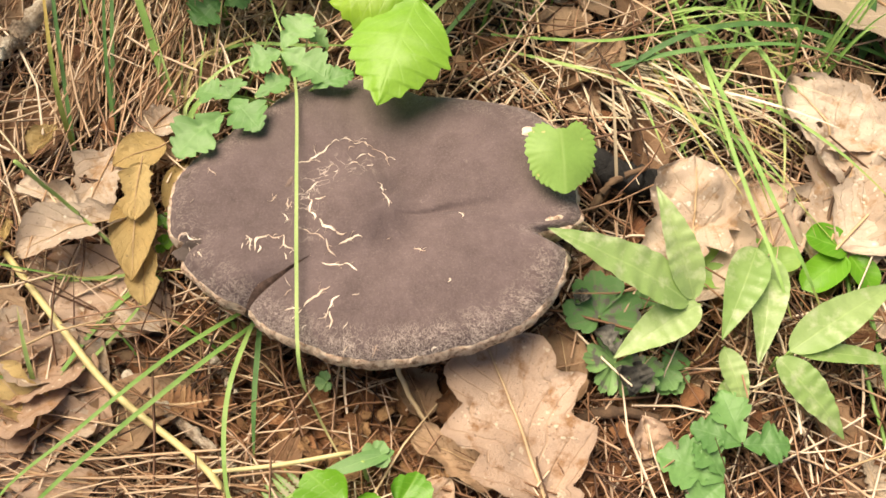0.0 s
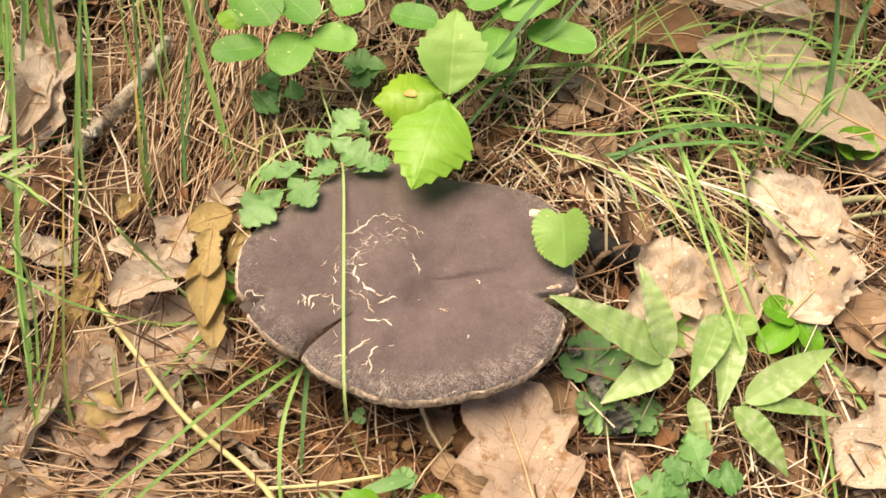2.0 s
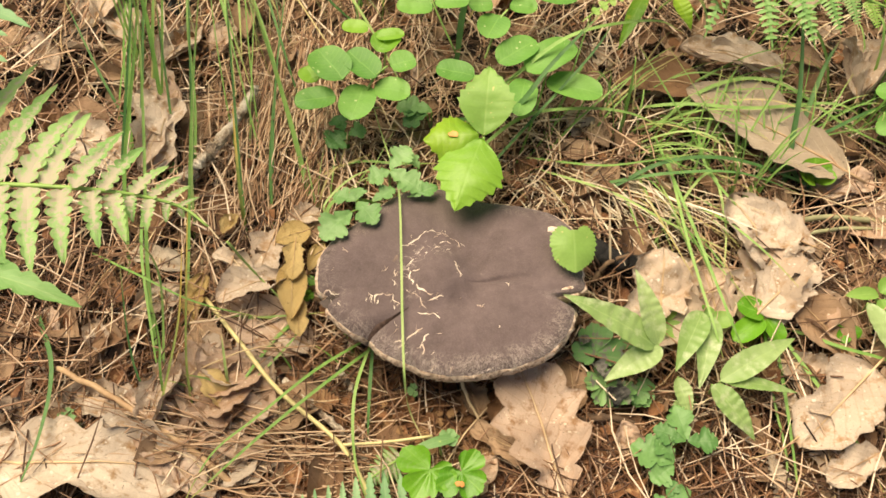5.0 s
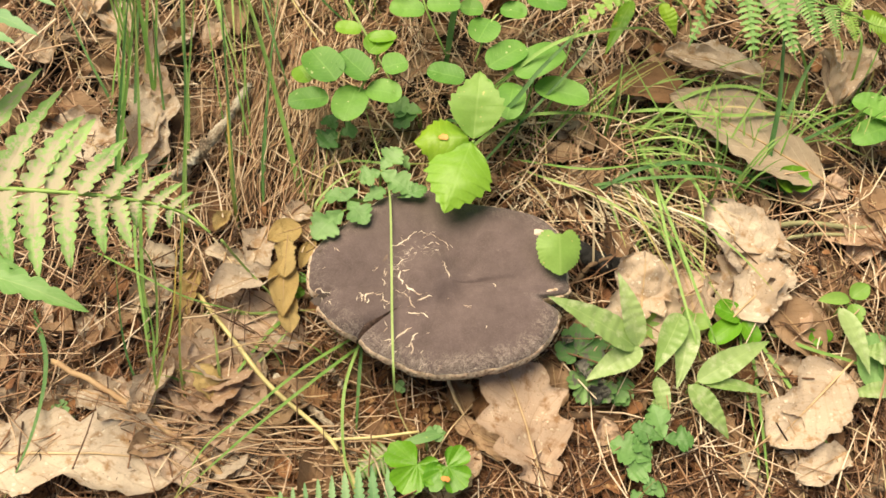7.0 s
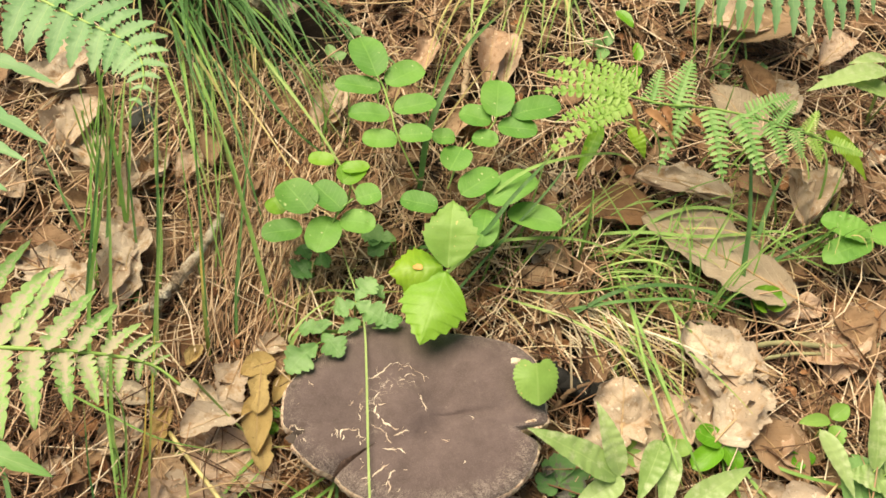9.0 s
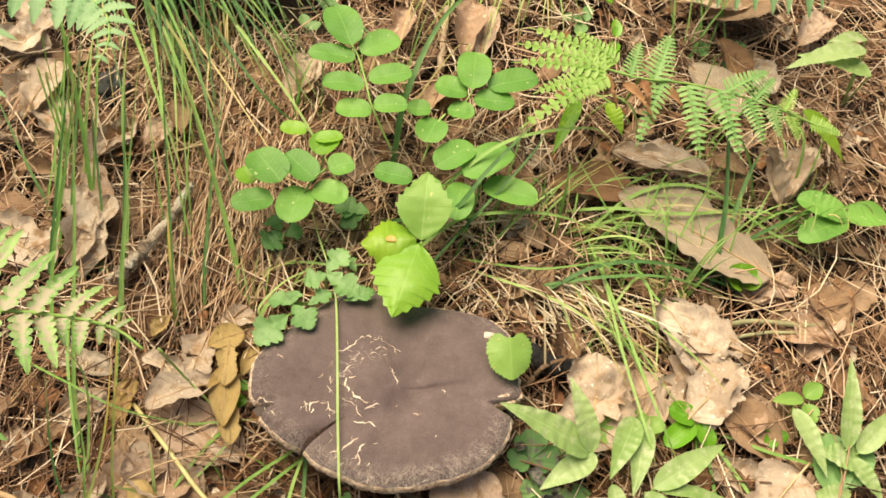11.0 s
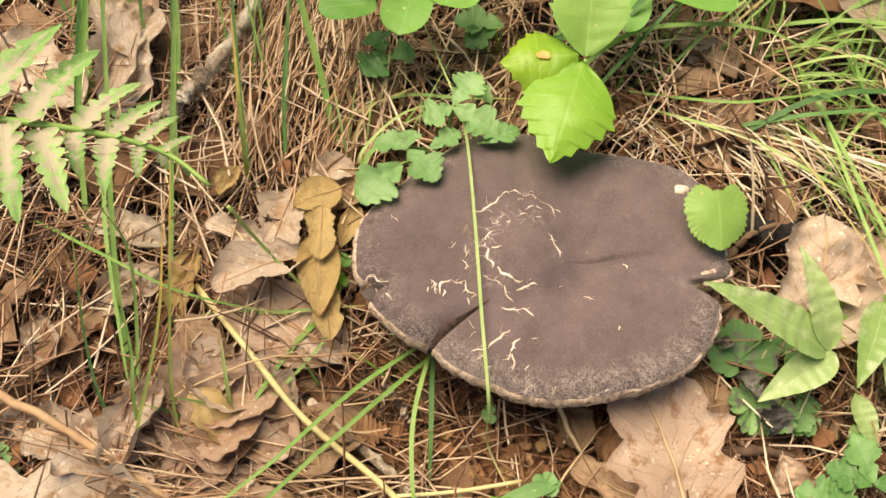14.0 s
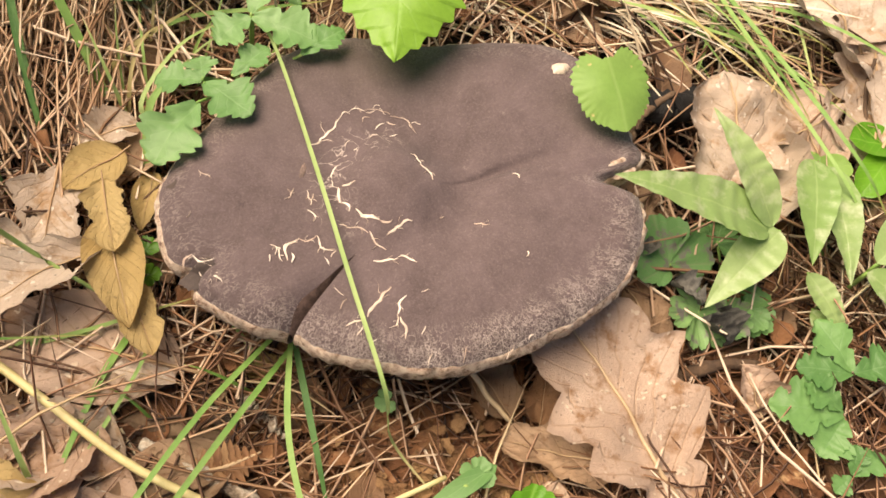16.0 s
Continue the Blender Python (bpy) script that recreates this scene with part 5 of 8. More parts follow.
dead_leaf((0.1961, -0.0045, -0.0534), (0.2276, -0.0187, -0.0540), 0.03, M_PALE, PALE, "torn", 0.18, 0.2, seed=64)
dead_leaf((0.2256, 0.1134, -0.0419), (0.2628, 0.1318, -0.0391), 0.028, M_DRY, OAK, "torn", 0.18, 0.2, seed=65)
dead_leaf((-0.0393, 0.2635, -0.0012), (-0.0275, 0.3061, 0.0048), 0.022, M_DRY, OAK, "torn", 0.2, 0.3, seed=66)
dead_leaf((0.2318, 0.3138, -0.0115), (0.2566, 0.2897, -0.0139), 0.03, M_PALE, PALE, "torn", 0.18, 0.2, seed=67)

dead_leaf((-0.1562, -0.0957, -0.0386), (-0.1148, -0.0586, -0.0330), 0.05, M_DRY, "broad broken tan leaf in the needle litter", "torn", 0.09, 0.15, seed=71, bite=0.05, curl=0.2)
dead_leaf((-0.1320, -0.1028, -0.0409), (-0.0983, -0.0818, -0.0376), 0.034, M_PALE, PALE, "torn", 0.09, 0.2, seed=72, curl=0.2)

dead_leaf((-0.1425, 0.0378, -0.0293), (-0.1828, 0.0296, -0.0277), 0.0369, M_BROWN, "smooth dark red-brown leaf under grass", "egg", 0.06, 0.1, seed=32, curl=0.15)
dead_leaf((-0.0913, 0.0412, -0.0241), (-0.1122, 0.0356, -0.0234), 0.0191, M_PALE, "pale speckled dead leaf behind a yellow one", "torn", 0.1, 0.15, seed=10, curl=0.3)
dead_leaf((-0.0955, 0.0278, -0.0194), (-0.1143, 0.0152, -0.0197), 0.0185, M_YELLOW, "ovate yellow-brown dead leaf beside the mushroom", "egg", 0.08, 0.12, seed=7, curl=0.35)
dead_leaf((-0.1012, 0.0149, -0.0150), (-0.0974, -0.0114, -0.0145), 0.0161, M_YELLOW, "small yellow-brown dead leaf with a rolled edge", "torn", 0.08, 0.15, seed=6, curl=0.3)
dead_leaf((-0.1011, 0.0039, -0.0205), (-0.0939, -0.0343, -0.0205), 0.0184, M_YELLOW, "narrow yellow-brown dead leaf beside the mushroom", "egg", 0.08, 0.15, seed=16, curl=0.3)
dead_leaf((-0.0959, -0.0148, -0.0245), (-0.0881, -0.0419, -0.0255), 0.0153, M_YELLOW, "narrow yellow-brown dead leaf under another", "torn", 0.08, 0.15, seed=2, curl=0.3)
dead_leaf((-0.0869, 0.0226, -0.0255), (-0.0919, 0.0021, -0.0276), 0.0096, M_YELLOW, "yellow-brown dead leaf against the cap's edge", "egg", 0.12, 0.3, seed=9, curl=0.5)
dead_leaf((-0.1162, 0.0268, -0.0222), (-0.1207, -0.0102, -0.0261), 0.0283, M_PALE, "pale dead leaf with insect holes beside the cap", "torn", 0.1, 0.15, seed=6, bite=0.2, curl=0.4)
dead_leaf((-0.1016, -0.0066, -0.0210), (-0.1403, -0.0278, -0.0209), 0.0238, M_PALE, "curled pale tan dead leaf with a torn hole", "torn", 0.1, 0.25, 0.12, seed=5.3, bite=0.1, curl=0.5)
dead_leaf((-0.0819, -0.0424, -0.0372), (-0.1420, -0.0247, -0.0315), 0.0362, M_DRY, "large flat pinkish-tan leaf beside the mushroom", "egg", 0.06, 0.06, seed=5.7, curl=0.25)
dead_leaf((-0.1237, -0.0043, -0.0233), (-0.1501, 0.0030, -0.0208), 0.0148, M_PALE, "curled yellowish dead leaf in needle litter", "torn", 0.15, 0.4, seed=11.4, curl=0.8)
dead_leaf((-0.1406, 0.0302, -0.0163), (-0.1467, 0.0153, -0.0176), 0.0100, M_YELLOW, "small crumpled yellowish leaf scrap", "torn", 0.25, 0.4, seed=12.6)
dead_leaf((-0.0829, -0.0487, -0.0328), (-0.1012, -0.0425, -0.0310), 0.0098, M_PALE, "pale curled leaf scrap on a larger leaf", "torn", 0.12, 0.3, seed=13.5, curl=0.8)
dead_leaf((-0.0487, -0.0425, -0.0513), (-0.0793, -0.0358, -0.0487), 0.0146, M_YELLOW, "dull yellow-brown leaf under the cap", "torn", 0.15, 0.2, seed=14.2)
dead_leaf((-0.1214, -0.0544, -0.0331), (-0.1450, -0.0687, -0.0332), 0.0199, M_DRY, "broken tan leaf on needle litter", "torn", 0.18, 0.25, seed=15.9)
dead_leaf((-0.1351, -0.0496, -0.0427), (-0.0658, -0.0549, -0.0476), 0.0191, M_BARK, "strip of dark decayed bark in the litter", "torn", 0.1, 0.1, seed=16.4, curl=0.1, rib=False, name="bark_strip")
dead_leaf((0.0512, -0.0868, -0.0537), (0.0154, -0.0740, -0.0499), 0.0285, M_MID, "mottled orange-tan dead leaf under a larger oak leaf", "torn", 0.14, 0.15, seed=4)
dead_leaf((0.0753, -0.0560, -0.0496), (0.0681, -0.0211, -0.0452), 0.0235, M_MID, "brown dead leaf beside the oak leaf", "torn", 0.14, 0.2, seed=3.4, curl=0.5)
dead_leaf((0.0211, -0.0657, -0.0524), (0.0083, -0.0441, -0.0491), 0.0204, M_MID, "brown leaf standing in shade under the cap", "torn", 0.14, 0.2, seed=3.9, curl=0.5)

dead_leaf((-0.1042, -0.0563, -0.0334), (-0.1429, -0.0828, -0.0340), 0.0317, M_DRY, "broken tan dead leaf among pine needles", "torn", 0.12, 0.15, seed=81, curl=0.4)
dead_leaf((-0.1558, -0.0633, -0.0299), (-0.1630, -0.1048, -0.0342), 0.0264, M_PALE, "broken tan dead leaf among pine needles", "torn", 0.14, 0.2, seed=82, curl=0.6)
dead_leaf((-0.0687, -0.0680, -0.0429), (-0.1064, -0.0953, -0.0437), 0.0261, M_MID, "brown dead leaf on needle litter", "torn", 0.14, 0.2, seed=83)
dead_leaf((-0.1092, -0.0801, -0.0368), (-0.1446, -0.1092, -0.0378), 0.0276, M_DRY, "broken tan dead leaf among pine needles", "torn", 0.12, 0.2, seed=84, curl=0.5)
dead_leaf((-0.1408, -0.0697, -0.0306), (-0.1150, -0.0889, -0.0344), 0.0197, M_YELLOW, "yellowish dead leaf on tan ones", "torn", 0.15, 0.25, seed=85)
dead_leaf((-0.1670, -0.1044, -0.0369), (-0.1242, -0.1348, -0.0430), 0.0290, M_DRY, "tan dead leaf beside a dead stalk", "torn", 0.1, 0.12, seed=86, curl=0.3)
dead_leaf((-0.1810, -0.0926, -0.0327), (-0.1483, -0.0938, -0.0349), 0.0194, M_DRY, "broken tan dead leaf among pine needles", "torn", 0.12, 0.2, seed=87)
dead_leaf((-0.0870, -0.1085, -0.0444), (-0.1209, -0.1300, -0.0447), 0.0227, M_PALE, "pale dead leaf in needle litter", "torn", 0.14, 0.2, seed=88)
dead_leaf((-0.1525, -0.0384, -0.0303), (-0.1250, -0.0619, -0.0347), 0.0203, M_MID, "curled brown dead leaf", "torn", 0.16, 0.3, seed=89)
dead_leaf((0.2533, -0.0035, -0.0489), (0.2056, -0.0593, -0.0522), 0.0478, M_PALE, "large pale tan dead leaf on the litter", "torn", 0.1, 0.1, seed=91, curl=0.3)
dead_leaf((0.2535, -0.0546, -0.0557), (0.2214, -0.0767, -0.0562), 0.0291, M_PALE, "pale tan dead leaf, broken at its edge", "torn", 0.12, 0.15, seed=92)
dead_leaf((0.2025, 0.0374, -0.0461), (0.2428, 0.0024, -0.0525), 0.0347, M_MID, "orange-brown ribbed dead leaf", "egg", 0.08, 0.15, seed=93, pleat=0.03)
dead_leaf((0.1448, 0.0480, -0.0362), (0.1118, 0.0072, -0.0388), 0.0401, M_PALE, "pale tan oak leaf behind green leaves", "oak", 0.08, 0.1, seed=94.2, curl=0.2)
dead_leaf((0.2188, 0.0681, -0.0356), (0.1675, 0.0789, -0.0312), 0.0388, M_PALE, "pale cracked dead leaf with holes", "torn", 0.08, 0.1, seed=95, bite=0.08, curl=0.3)
dead_leaf((0.1820, 0.0192, -0.0408), (0.2175, 0.0608, -0.0383), 0.0393, M_PALE, "pale tan lobed dead leaf", "torn", 0.08, 0.1, seed=96, curl=0.3)
dead_leaf((0.1787, -0.0050, -0.0494), (0.1951, -0.0277, -0.0530), 0.0177, M_RUST, "rust-brown dead leaf between green stems", "torn", 0.14, 0.2, seed=97)
dead_leaf((0.1644, -0.0386, -0.0563), (0.1895, -0.0624, -0.0605), 0.0209, M_MID, "brown dead leaf under green stems", "torn", 0.14, 0.2, seed=98)
dead_leaf((-0.2003, 0.0977, -0.0099), (-0.2072, 0.0541, -0.0144), 0.0222, M_PALE, "pale tan dead leaf under grass stems", "torn", 0.12, 0.25, seed=99, curl=0.5)
dead_leaf((-0.1801, 0.0579, -0.0197), (-0.1905, 0.0079, -0.0247), 0.0199, M_BROWN, "dark brown leaf in needle litter", "egg", 0.1, 0.15, seed=100)

dead_leaf((-0.0948, -0.0851, -0.0372), (-0.1403, -0.0842, -0.0343), 0.0227, M_DRY, "broken tan dead leaf among pine needles", "torn", 0.08, 0.1, seed=101, curl=0.25)
dead_leaf((-0.0911, -0.1075, -0.0380), (-0.1336, -0.1051, -0.0351), 0.0192, M_DRY, "broken tan dead leaf among pine needles", "torn", 0.08, 0.1, seed=102, curl=0.25)
dead_leaf((-0.0685, -0.0747, -0.0397), (-0.1005, -0.0720, -0.0374), 0.0168, M_MID, "brown dead leaf beside a yellow stalk", "torn", 0.1, 0.15, seed=103, curl=0.3)
dead_leaf((0.2047, 0.3532, -0.0024), (0.2629, 0.3841, -0.0026), 0.0406, M_MID, "large orange-brown ribbed leaf under a fern", "egg", 0.06, 0.12, seed=104, curl=0.2, pleat=0.03)
dead_leaf((0.2236, 0.2601, -0.0181), (0.1904, 0.3077, -0.0107), 0.0384, M_GREY, "pinkish-grey dead leaf under a fern", "egg", 0.06, 0.12, seed=105, curl=0.3)
dead_leaf((0.2495, 0.1868, -0.0201), (0.2448, 0.2320, -0.0147), 0.0241, M_PALE, "folded pale dead leaf on the litter", "torn", 0.08, 0.4, seed=106, curl=0.3)
dead_leaf((0.2516, 0.1871, -0.0202), (0.2777, 0.2409, -0.0157), 0.0241, M_PALE, "folded pale dead leaf on the litter", "torn", 0.08, 0.4, seed=107, curl=0.3)
dead_leaf((0.2014, 0.2008, -0.0175), (0.1310, 0.2069, -0.0124), 0.0260, M_PALE, "tan dead leaf with a curled edge on the litter", "torn", 0.08, 0.2, seed=108, curl=0.5)
dead_leaf((0.0280, 0.2740, -0.0043), (0.0286, 0.3249, 0.0014), 0.0272, M_DRY, "orange-tan dead leaf among grass stems", "torn", 0.1, 0.3, seed=109)
dead_leaf((-0.0925, 0.2509, -0.0013), (-0.1018, 0.2077, -0.0056), 0.0233, M_PALE, "pale dead leaf beside oval leaflets", "torn", 0.1, 0.2, seed=110)
dead_leaf((0.2912, 0.0916, -0.0415), (0.2718, 0.1305, -0.0359), 0.0303, M_MID, "brown dead leaf on needle litter", "torn", 0.1, 0.2, seed=111)
dead_leaf((-0.2658, 0.1575, 0.0030), (-0.2560, 0.2032, 0.0075), 0.0306, M_PALE, "pale fungus-spotted dead leaf", "torn", 0.1, 0.2, seed=112, curl=0.3)
dead_leaf((-0.2795, 0.2290, 0.0119), (-0.3022, 0.2508, 0.0158), 0.0242, M_PALE, "pale dead leaf beside a fern", "torn", 0.1, 0.2, seed=113)
dead_leaf((-0.1986, 0.0777, -0.0103), (-0.2248, 0.1067, -0.0053), 0.0231, M_PALE, "pale dead leaf under grass stems", "torn", 0.1, 0.2, seed=114)

# twigs, stalks and wood
twig([(-0.1787, 0.0474, -0.0120), (-0.1731, 0.0583, -0.0111), (-0.1663, 0.0704, -0.0101), (-0.1576, 0.0924, -0.0082), (-0.1526, 0.1099, -0.0065), (-0.1493, 0.1221, -0.0053)], 0.0042, M_LICHEN, "weathered pale stick with flaking bark on pine needles", 0.6, "stick", 1, 0.9)
twig([(0.1767, 0.0206, -0.0413), (0.1811, 0.0412, -0.0363), (0.1882, 0.0547, -0.0322)], 0.0008, M_TWIG_D, "thin brown twig lying on a pale leaf", 0.8, "twig", 2)
twig([(-0.2204, -0.0788, -0.0296), (-0.1879, -0.0896, -0.0299), (-0.1548, -0.1042, -0.0326), (-0.1295, -0.1161, -0.0356), (-0.0897, -0.1389, -0.0427)], 0.0018, M_STEM, "pale dead plant stem on the litter", 1.0, "dead_stalk", 3, 0.1)
twig([(-0.0940, -0.0645, -0.0390), (-0.0766, -0.0761, -0.0394), (-0.0619, -0.0858, -0.0404), (-0.0479, -0.0952, -0.0433), (-0.0370, -0.1050, -0.0491)], 0.0022, M_LICHEN, "rough grey twig beside a yellow stalk", 0.8, "twig", 4, 0.8)
twig([(-0.0646, -0.0534, -0.0395), (-0.0581, -0.0596, -0.0397), (-0.0519, -0.0666, -0.0428)], 0.0022, M_LICHEN, "rough broken lichened twig", 0.6, "twig", 5, 0.8)
yellow_stalk = thing("yellow_stalk", (-0.1447, -0.0264, -0.0365), "forked yellow-green dead stalk lying over leaves", "stalk")
part("stem", tube(smooth([(-0.1491, -0.0238, -0.0279), (-0.1177, -0.0532, -0.0272), (-0.0930, -0.0751, -0.0302), (-0.0541, -0.0990, -0.0364), (-0.0377, -0.1188, -0.0416), (-0.0229, -0.1403, -0.0490)], 5), [0.0014] * 26, 7), M_STALK_Y, yellow_stalk)
part("side_stem", tube(smooth([(-0.0541, -0.0990, -0.0364), (-0.0305, -0.0939, -0.0373), (-0.0048, -0.0857, -0.0400)], 5), [0.0009] * 11, 6), M_STALK_Y, yellow_stalk)
twig([(-0.1578, 0.0022, -0.0284), (-0.1549, -0.0127, -0.0283), (-0.1554, -0.0276, -0.0299), (-0.1579, -0.0370, -0.0348)], 0.0007, M_STRAW, "pale dry curled rootlet", 0.6, "rootlet", 6, 0.1)
twig([(-0.1546, 0.0036, -0.0284), (-0.1473, -0.0113, -0.0286), (-0.1456, -0.0258, -0.0303), (-0.1462, -0.0404, -0.0359)], 0.0008, M_STRAW, "pale dry curled rootlet", 0.6, "rootlet", 7, 0.1)
twig([(-0.1305, -0.0116, 0.0203), (-0.1189, -0.0118, -0.0124), (-0.0965, -0.0255, -0.0234), (-0.0862, -0.0281, -0.0303)], 0.0008, M_STALK, "yellow-green fern stalk leaning over dead leaves", 0.7, "fern_stalk", 8, 0.05)
twig([(0.0714, 0.0510, -0.0313), (0.0840, 0.0449, -0.0347), (0.0995, 0.0417, -0.0381), (0.1129, 0.0466, -0.0414)], 0.0075, M_CHAR, "charred black piece of wood beside the mushroom", 0.7, "charred_wood", 9, 0.6)
twig([(0.0806, 0.0275, -0.0405), (0.0876, 0.0363, -0.0319), (0.1017, 0.0448, -0.0319)], 0.0022, M_TWIG_D, "dark decayed wood splinter", 0.5, "splinter", 10, 0.2)
twig([(0.0758, -0.0604, -0.0532), (0.0939, -0.0571, -0.0499), (0.1100, -0.0572, -0.0529)], 0.0024, M_TWIG_D, "reddish dark twig under a rotting leaf", 0.8, "twig", 11)
twig([(0.1997, 0.0857, -0.0374), (0.2288, 0.0954, -0.0381), (0.2602, 0.0984, -0.0398), (0.2998, 0.1047, -0.0415)], 0.0019, M_STEM_G, "grey-green fallen stem over dead leaves", 1.0, "fallen_stem", 12, 0.1)
twig([(0.2030, 0.0782, -0.0424), (0.2412, 0.0905, -0.0415), (0.2963, 0.0967, -0.0442)], 0.0014, M_STEM_G, "thin green fallen stem", 0.8, "fallen_stem", 13, 0.1)
twig([(0.1880, 0.0120, -0.0490), (0.1907, -0.0213, -0.0520), (0.1997, -0.0577, -0.0596), (0.2014, -0.0846, -0.0628)], 0.0009, M_GRASS, "thin green stem over dead leaves", 0.8, "green_twig", 14, 0.05)
twig([(0.0001, 0.2604, -0.0091), (-0.0006, 0.2859, -0.0041), (-0.0010, 0.3201, -0.0002)], 0.0026, M_TWIG, "grey weathered stick among pine needles", 0.9, "stick", 15)
twig([(0.2796, 0.3734, -0.0128), (0.2398, 0.3484, -0.0122), (0.2116, 0.3342, -0.0130)], 0.0014, M_TWIG_D, "thin dark twig on the litter", 0.8, "twig", 16)
twig([(0.2660, -0.0784, -0.0661), (0.2838, -0.0585, -0.0630), (0.3065, -0.0410, -0.0625)], 0.005, M_TWIG, "pale thick broken branch", 0.9, "branch", 17)
twig([(-0.0693, -0.0666, -0.0467), (-0.0914, -0.0571, -0.0423), (-0.1120, -0.0568, -0.0419)], 0.004, M_TWIG_D, "dark decayed stick under the litter", 0.8, "stick", 18, 0.7)
twig([(0.0062, -0.0493, -0.0345), (0.0133, -0.0605, -0.0442), (0.0244, -0.0730, -0.0514)], 0.0011, M_STRAW, "pale dry stem leaning under the cap", 0.7, "dead_stalk", 19, 0.1)

# young tree with three toothed leaves
j = (0.0031, 0.0816, 0.0205)
sapling = thing("sapling", down(j), "tree seedling with three bright green toothed leaves", "seedling")
stalk(sapling, down(j), j, 0.0012, 0.0009, M_STALK, 0.0, "stem")
part("leaf", blade((0.0016, 0.0809, 0.0204), (-0.0081, 0.0311, 0.0133), 0.0408, "serrate", 0.05, -0.1, 0.05, 1, 110, 8), M_BRIGHT, sapling)
side_geo = blade((-0.0000, 0.0830, 0.0207), (-0.0334, 0.0774, 0.0170), 0.0361, "serrate", 0.08, -0.25, 0.06, 2, 110, 8, facing=(0, -0.15, 1))
leaf_side = part("leaf", side_geo, M_LIME, sapling, "yellowing leaf with an orange spot")
part("leaf", blade((0.0029, 0.0824, 0.0216), (0.0012, 0.1224, 0.0392), 0.034, "serrate", 0.05, 0.05, 0.05, 3, 110, 8), M_HEART, sapling)
spot_a, spot_b = (Vector(side_geo[0][row * 9 + 4]) + Vector((0, 0, 0.0007)) for row in (40, 60))
part("blotch", blade(spot_a, spot_b, 0.0058, "torn", 0.0, 0.0, 0.03, 4, 12, 6), M_BLOTCH, leaf_side, "orange-brown dead spot")

# pinnate plants with oval leaflets
R1 = [(-0.0225, 0.1545, 0.0124), (-0.0391, 0.1699, 0.0370), (-0.0459, 0.1861, 0.0430), (-0.0536, 0.2036, 0.0480), (-0.0584, 0.2078, 0.0530)]
pinnate("pinnate_plant", R1[0], "green pinnate leaf with smooth oval leaflets", R1, [
    ((-0.0395, 0.1674, 0.0370), (-0.0625, 0.1648, 0.0380), 0.79),
    ((-0.0390, 0.1716, 0.0380), (-0.0171, 0.1751, 0.0390), 0.80),
    ((-0.0466, 0.1834, 0.0430), (-0.0738, 0.1806, 0.0440), 0.82),
    ((-0.0446, 0.1880, 0.0440), (-0.0177, 0.1992, 0.0450), 0.84),
    ((-0.0552, 0.2017, 0.0480), (-0.0861, 0.2009, 0.0490), 0.81),
    ((-0.0519, 0.2055, 0.0490), (-0.0300, 0.2256, 0.0500), 1.00),
    ((-0.0584, 0.2078, 0.0530), (-0.0758, 0.2428, 0.0540), 1.12)], M_ROUND)
R2 = [(-0.0033, 0.1538, 0.0111), (0.0046, 0.1784, 0.0260), (0.0177, 0.1907, 0.0300), (0.0228, 0.1972, 0.0350), (0.0232, 0.1981, 0.0380)]
pinnate("pinnate_plant", R2[0], "green pinnate leaf with rounded leaflets", R2, [
    ((-0.0022, 0.1842, 0.0280), (-0.0180, 0.1818, 0.0290), 0.70),
    ((0.0031, 0.1790, 0.0250), (-0.0033, 0.1571, 0.0260), 0.97),
    ((0.0086, 0.1851, 0.0300), (0.0266, 0.1824, 0.0310), 0.74),
    ((0.0206, 0.1978, 0.0340), (-0.0020, 0.2011, 0.0350), 0.94),
    ((0.0248, 0.1942, 0.0330), (0.0522, 0.1940, 0.0340), 0.93),
    ((0.0335, 0.2042, 0.0350), (0.0664, 0.2194, 0.0360), 0.98),
    ((0.0232, 0.1981, 0.0380), (0.0224, 0.2327, 0.0390), 1.09)], M_ROUND)
R3 = [(0.0081, 0.1385, -0.0234), (0.0079, 0.1329, 0.0030), (0.0202, 0.1436, 0.0134), (0.0367, 0.1460, 0.0157)]
pinnate("pinnate_plant", R3[0], "low green pinnate plant behind the mushroom", R3, [
    ((-0.0080, 0.1337, 0.0150), (-0.0332, 0.1367, 0.0160), 0.83),
    ((0.0056, 0.1435, 0.0190), (0.0281, 0.1657, 0.0200), 0.98),
    ((0.0245, 0.1400, 0.0180), (0.0527, 0.1679, 0.0190), 1.09),
    ((0.0377, 0.1429, 0.0080), (0.0742, 0.1357, 0.0090), 1.00),
    ((0.0241, 0.1407, 0.0100), (0.0220, 0.1090, 0.0110), 0.92),
    ((0.0030, 0.1406, 0.0120), (0.0024, 0.1105, 0.0130), 0.88)], M_ROUND)
R4 = [(-0.0678, 0.1269, -0.0179), (-0.0749, 0.1020, 0.0120), (-0.0715, 0.1093, 0.0220), (-0.0670, 0.1136, 0.0290), (-0.0614, 0.1214, 0.0295)]
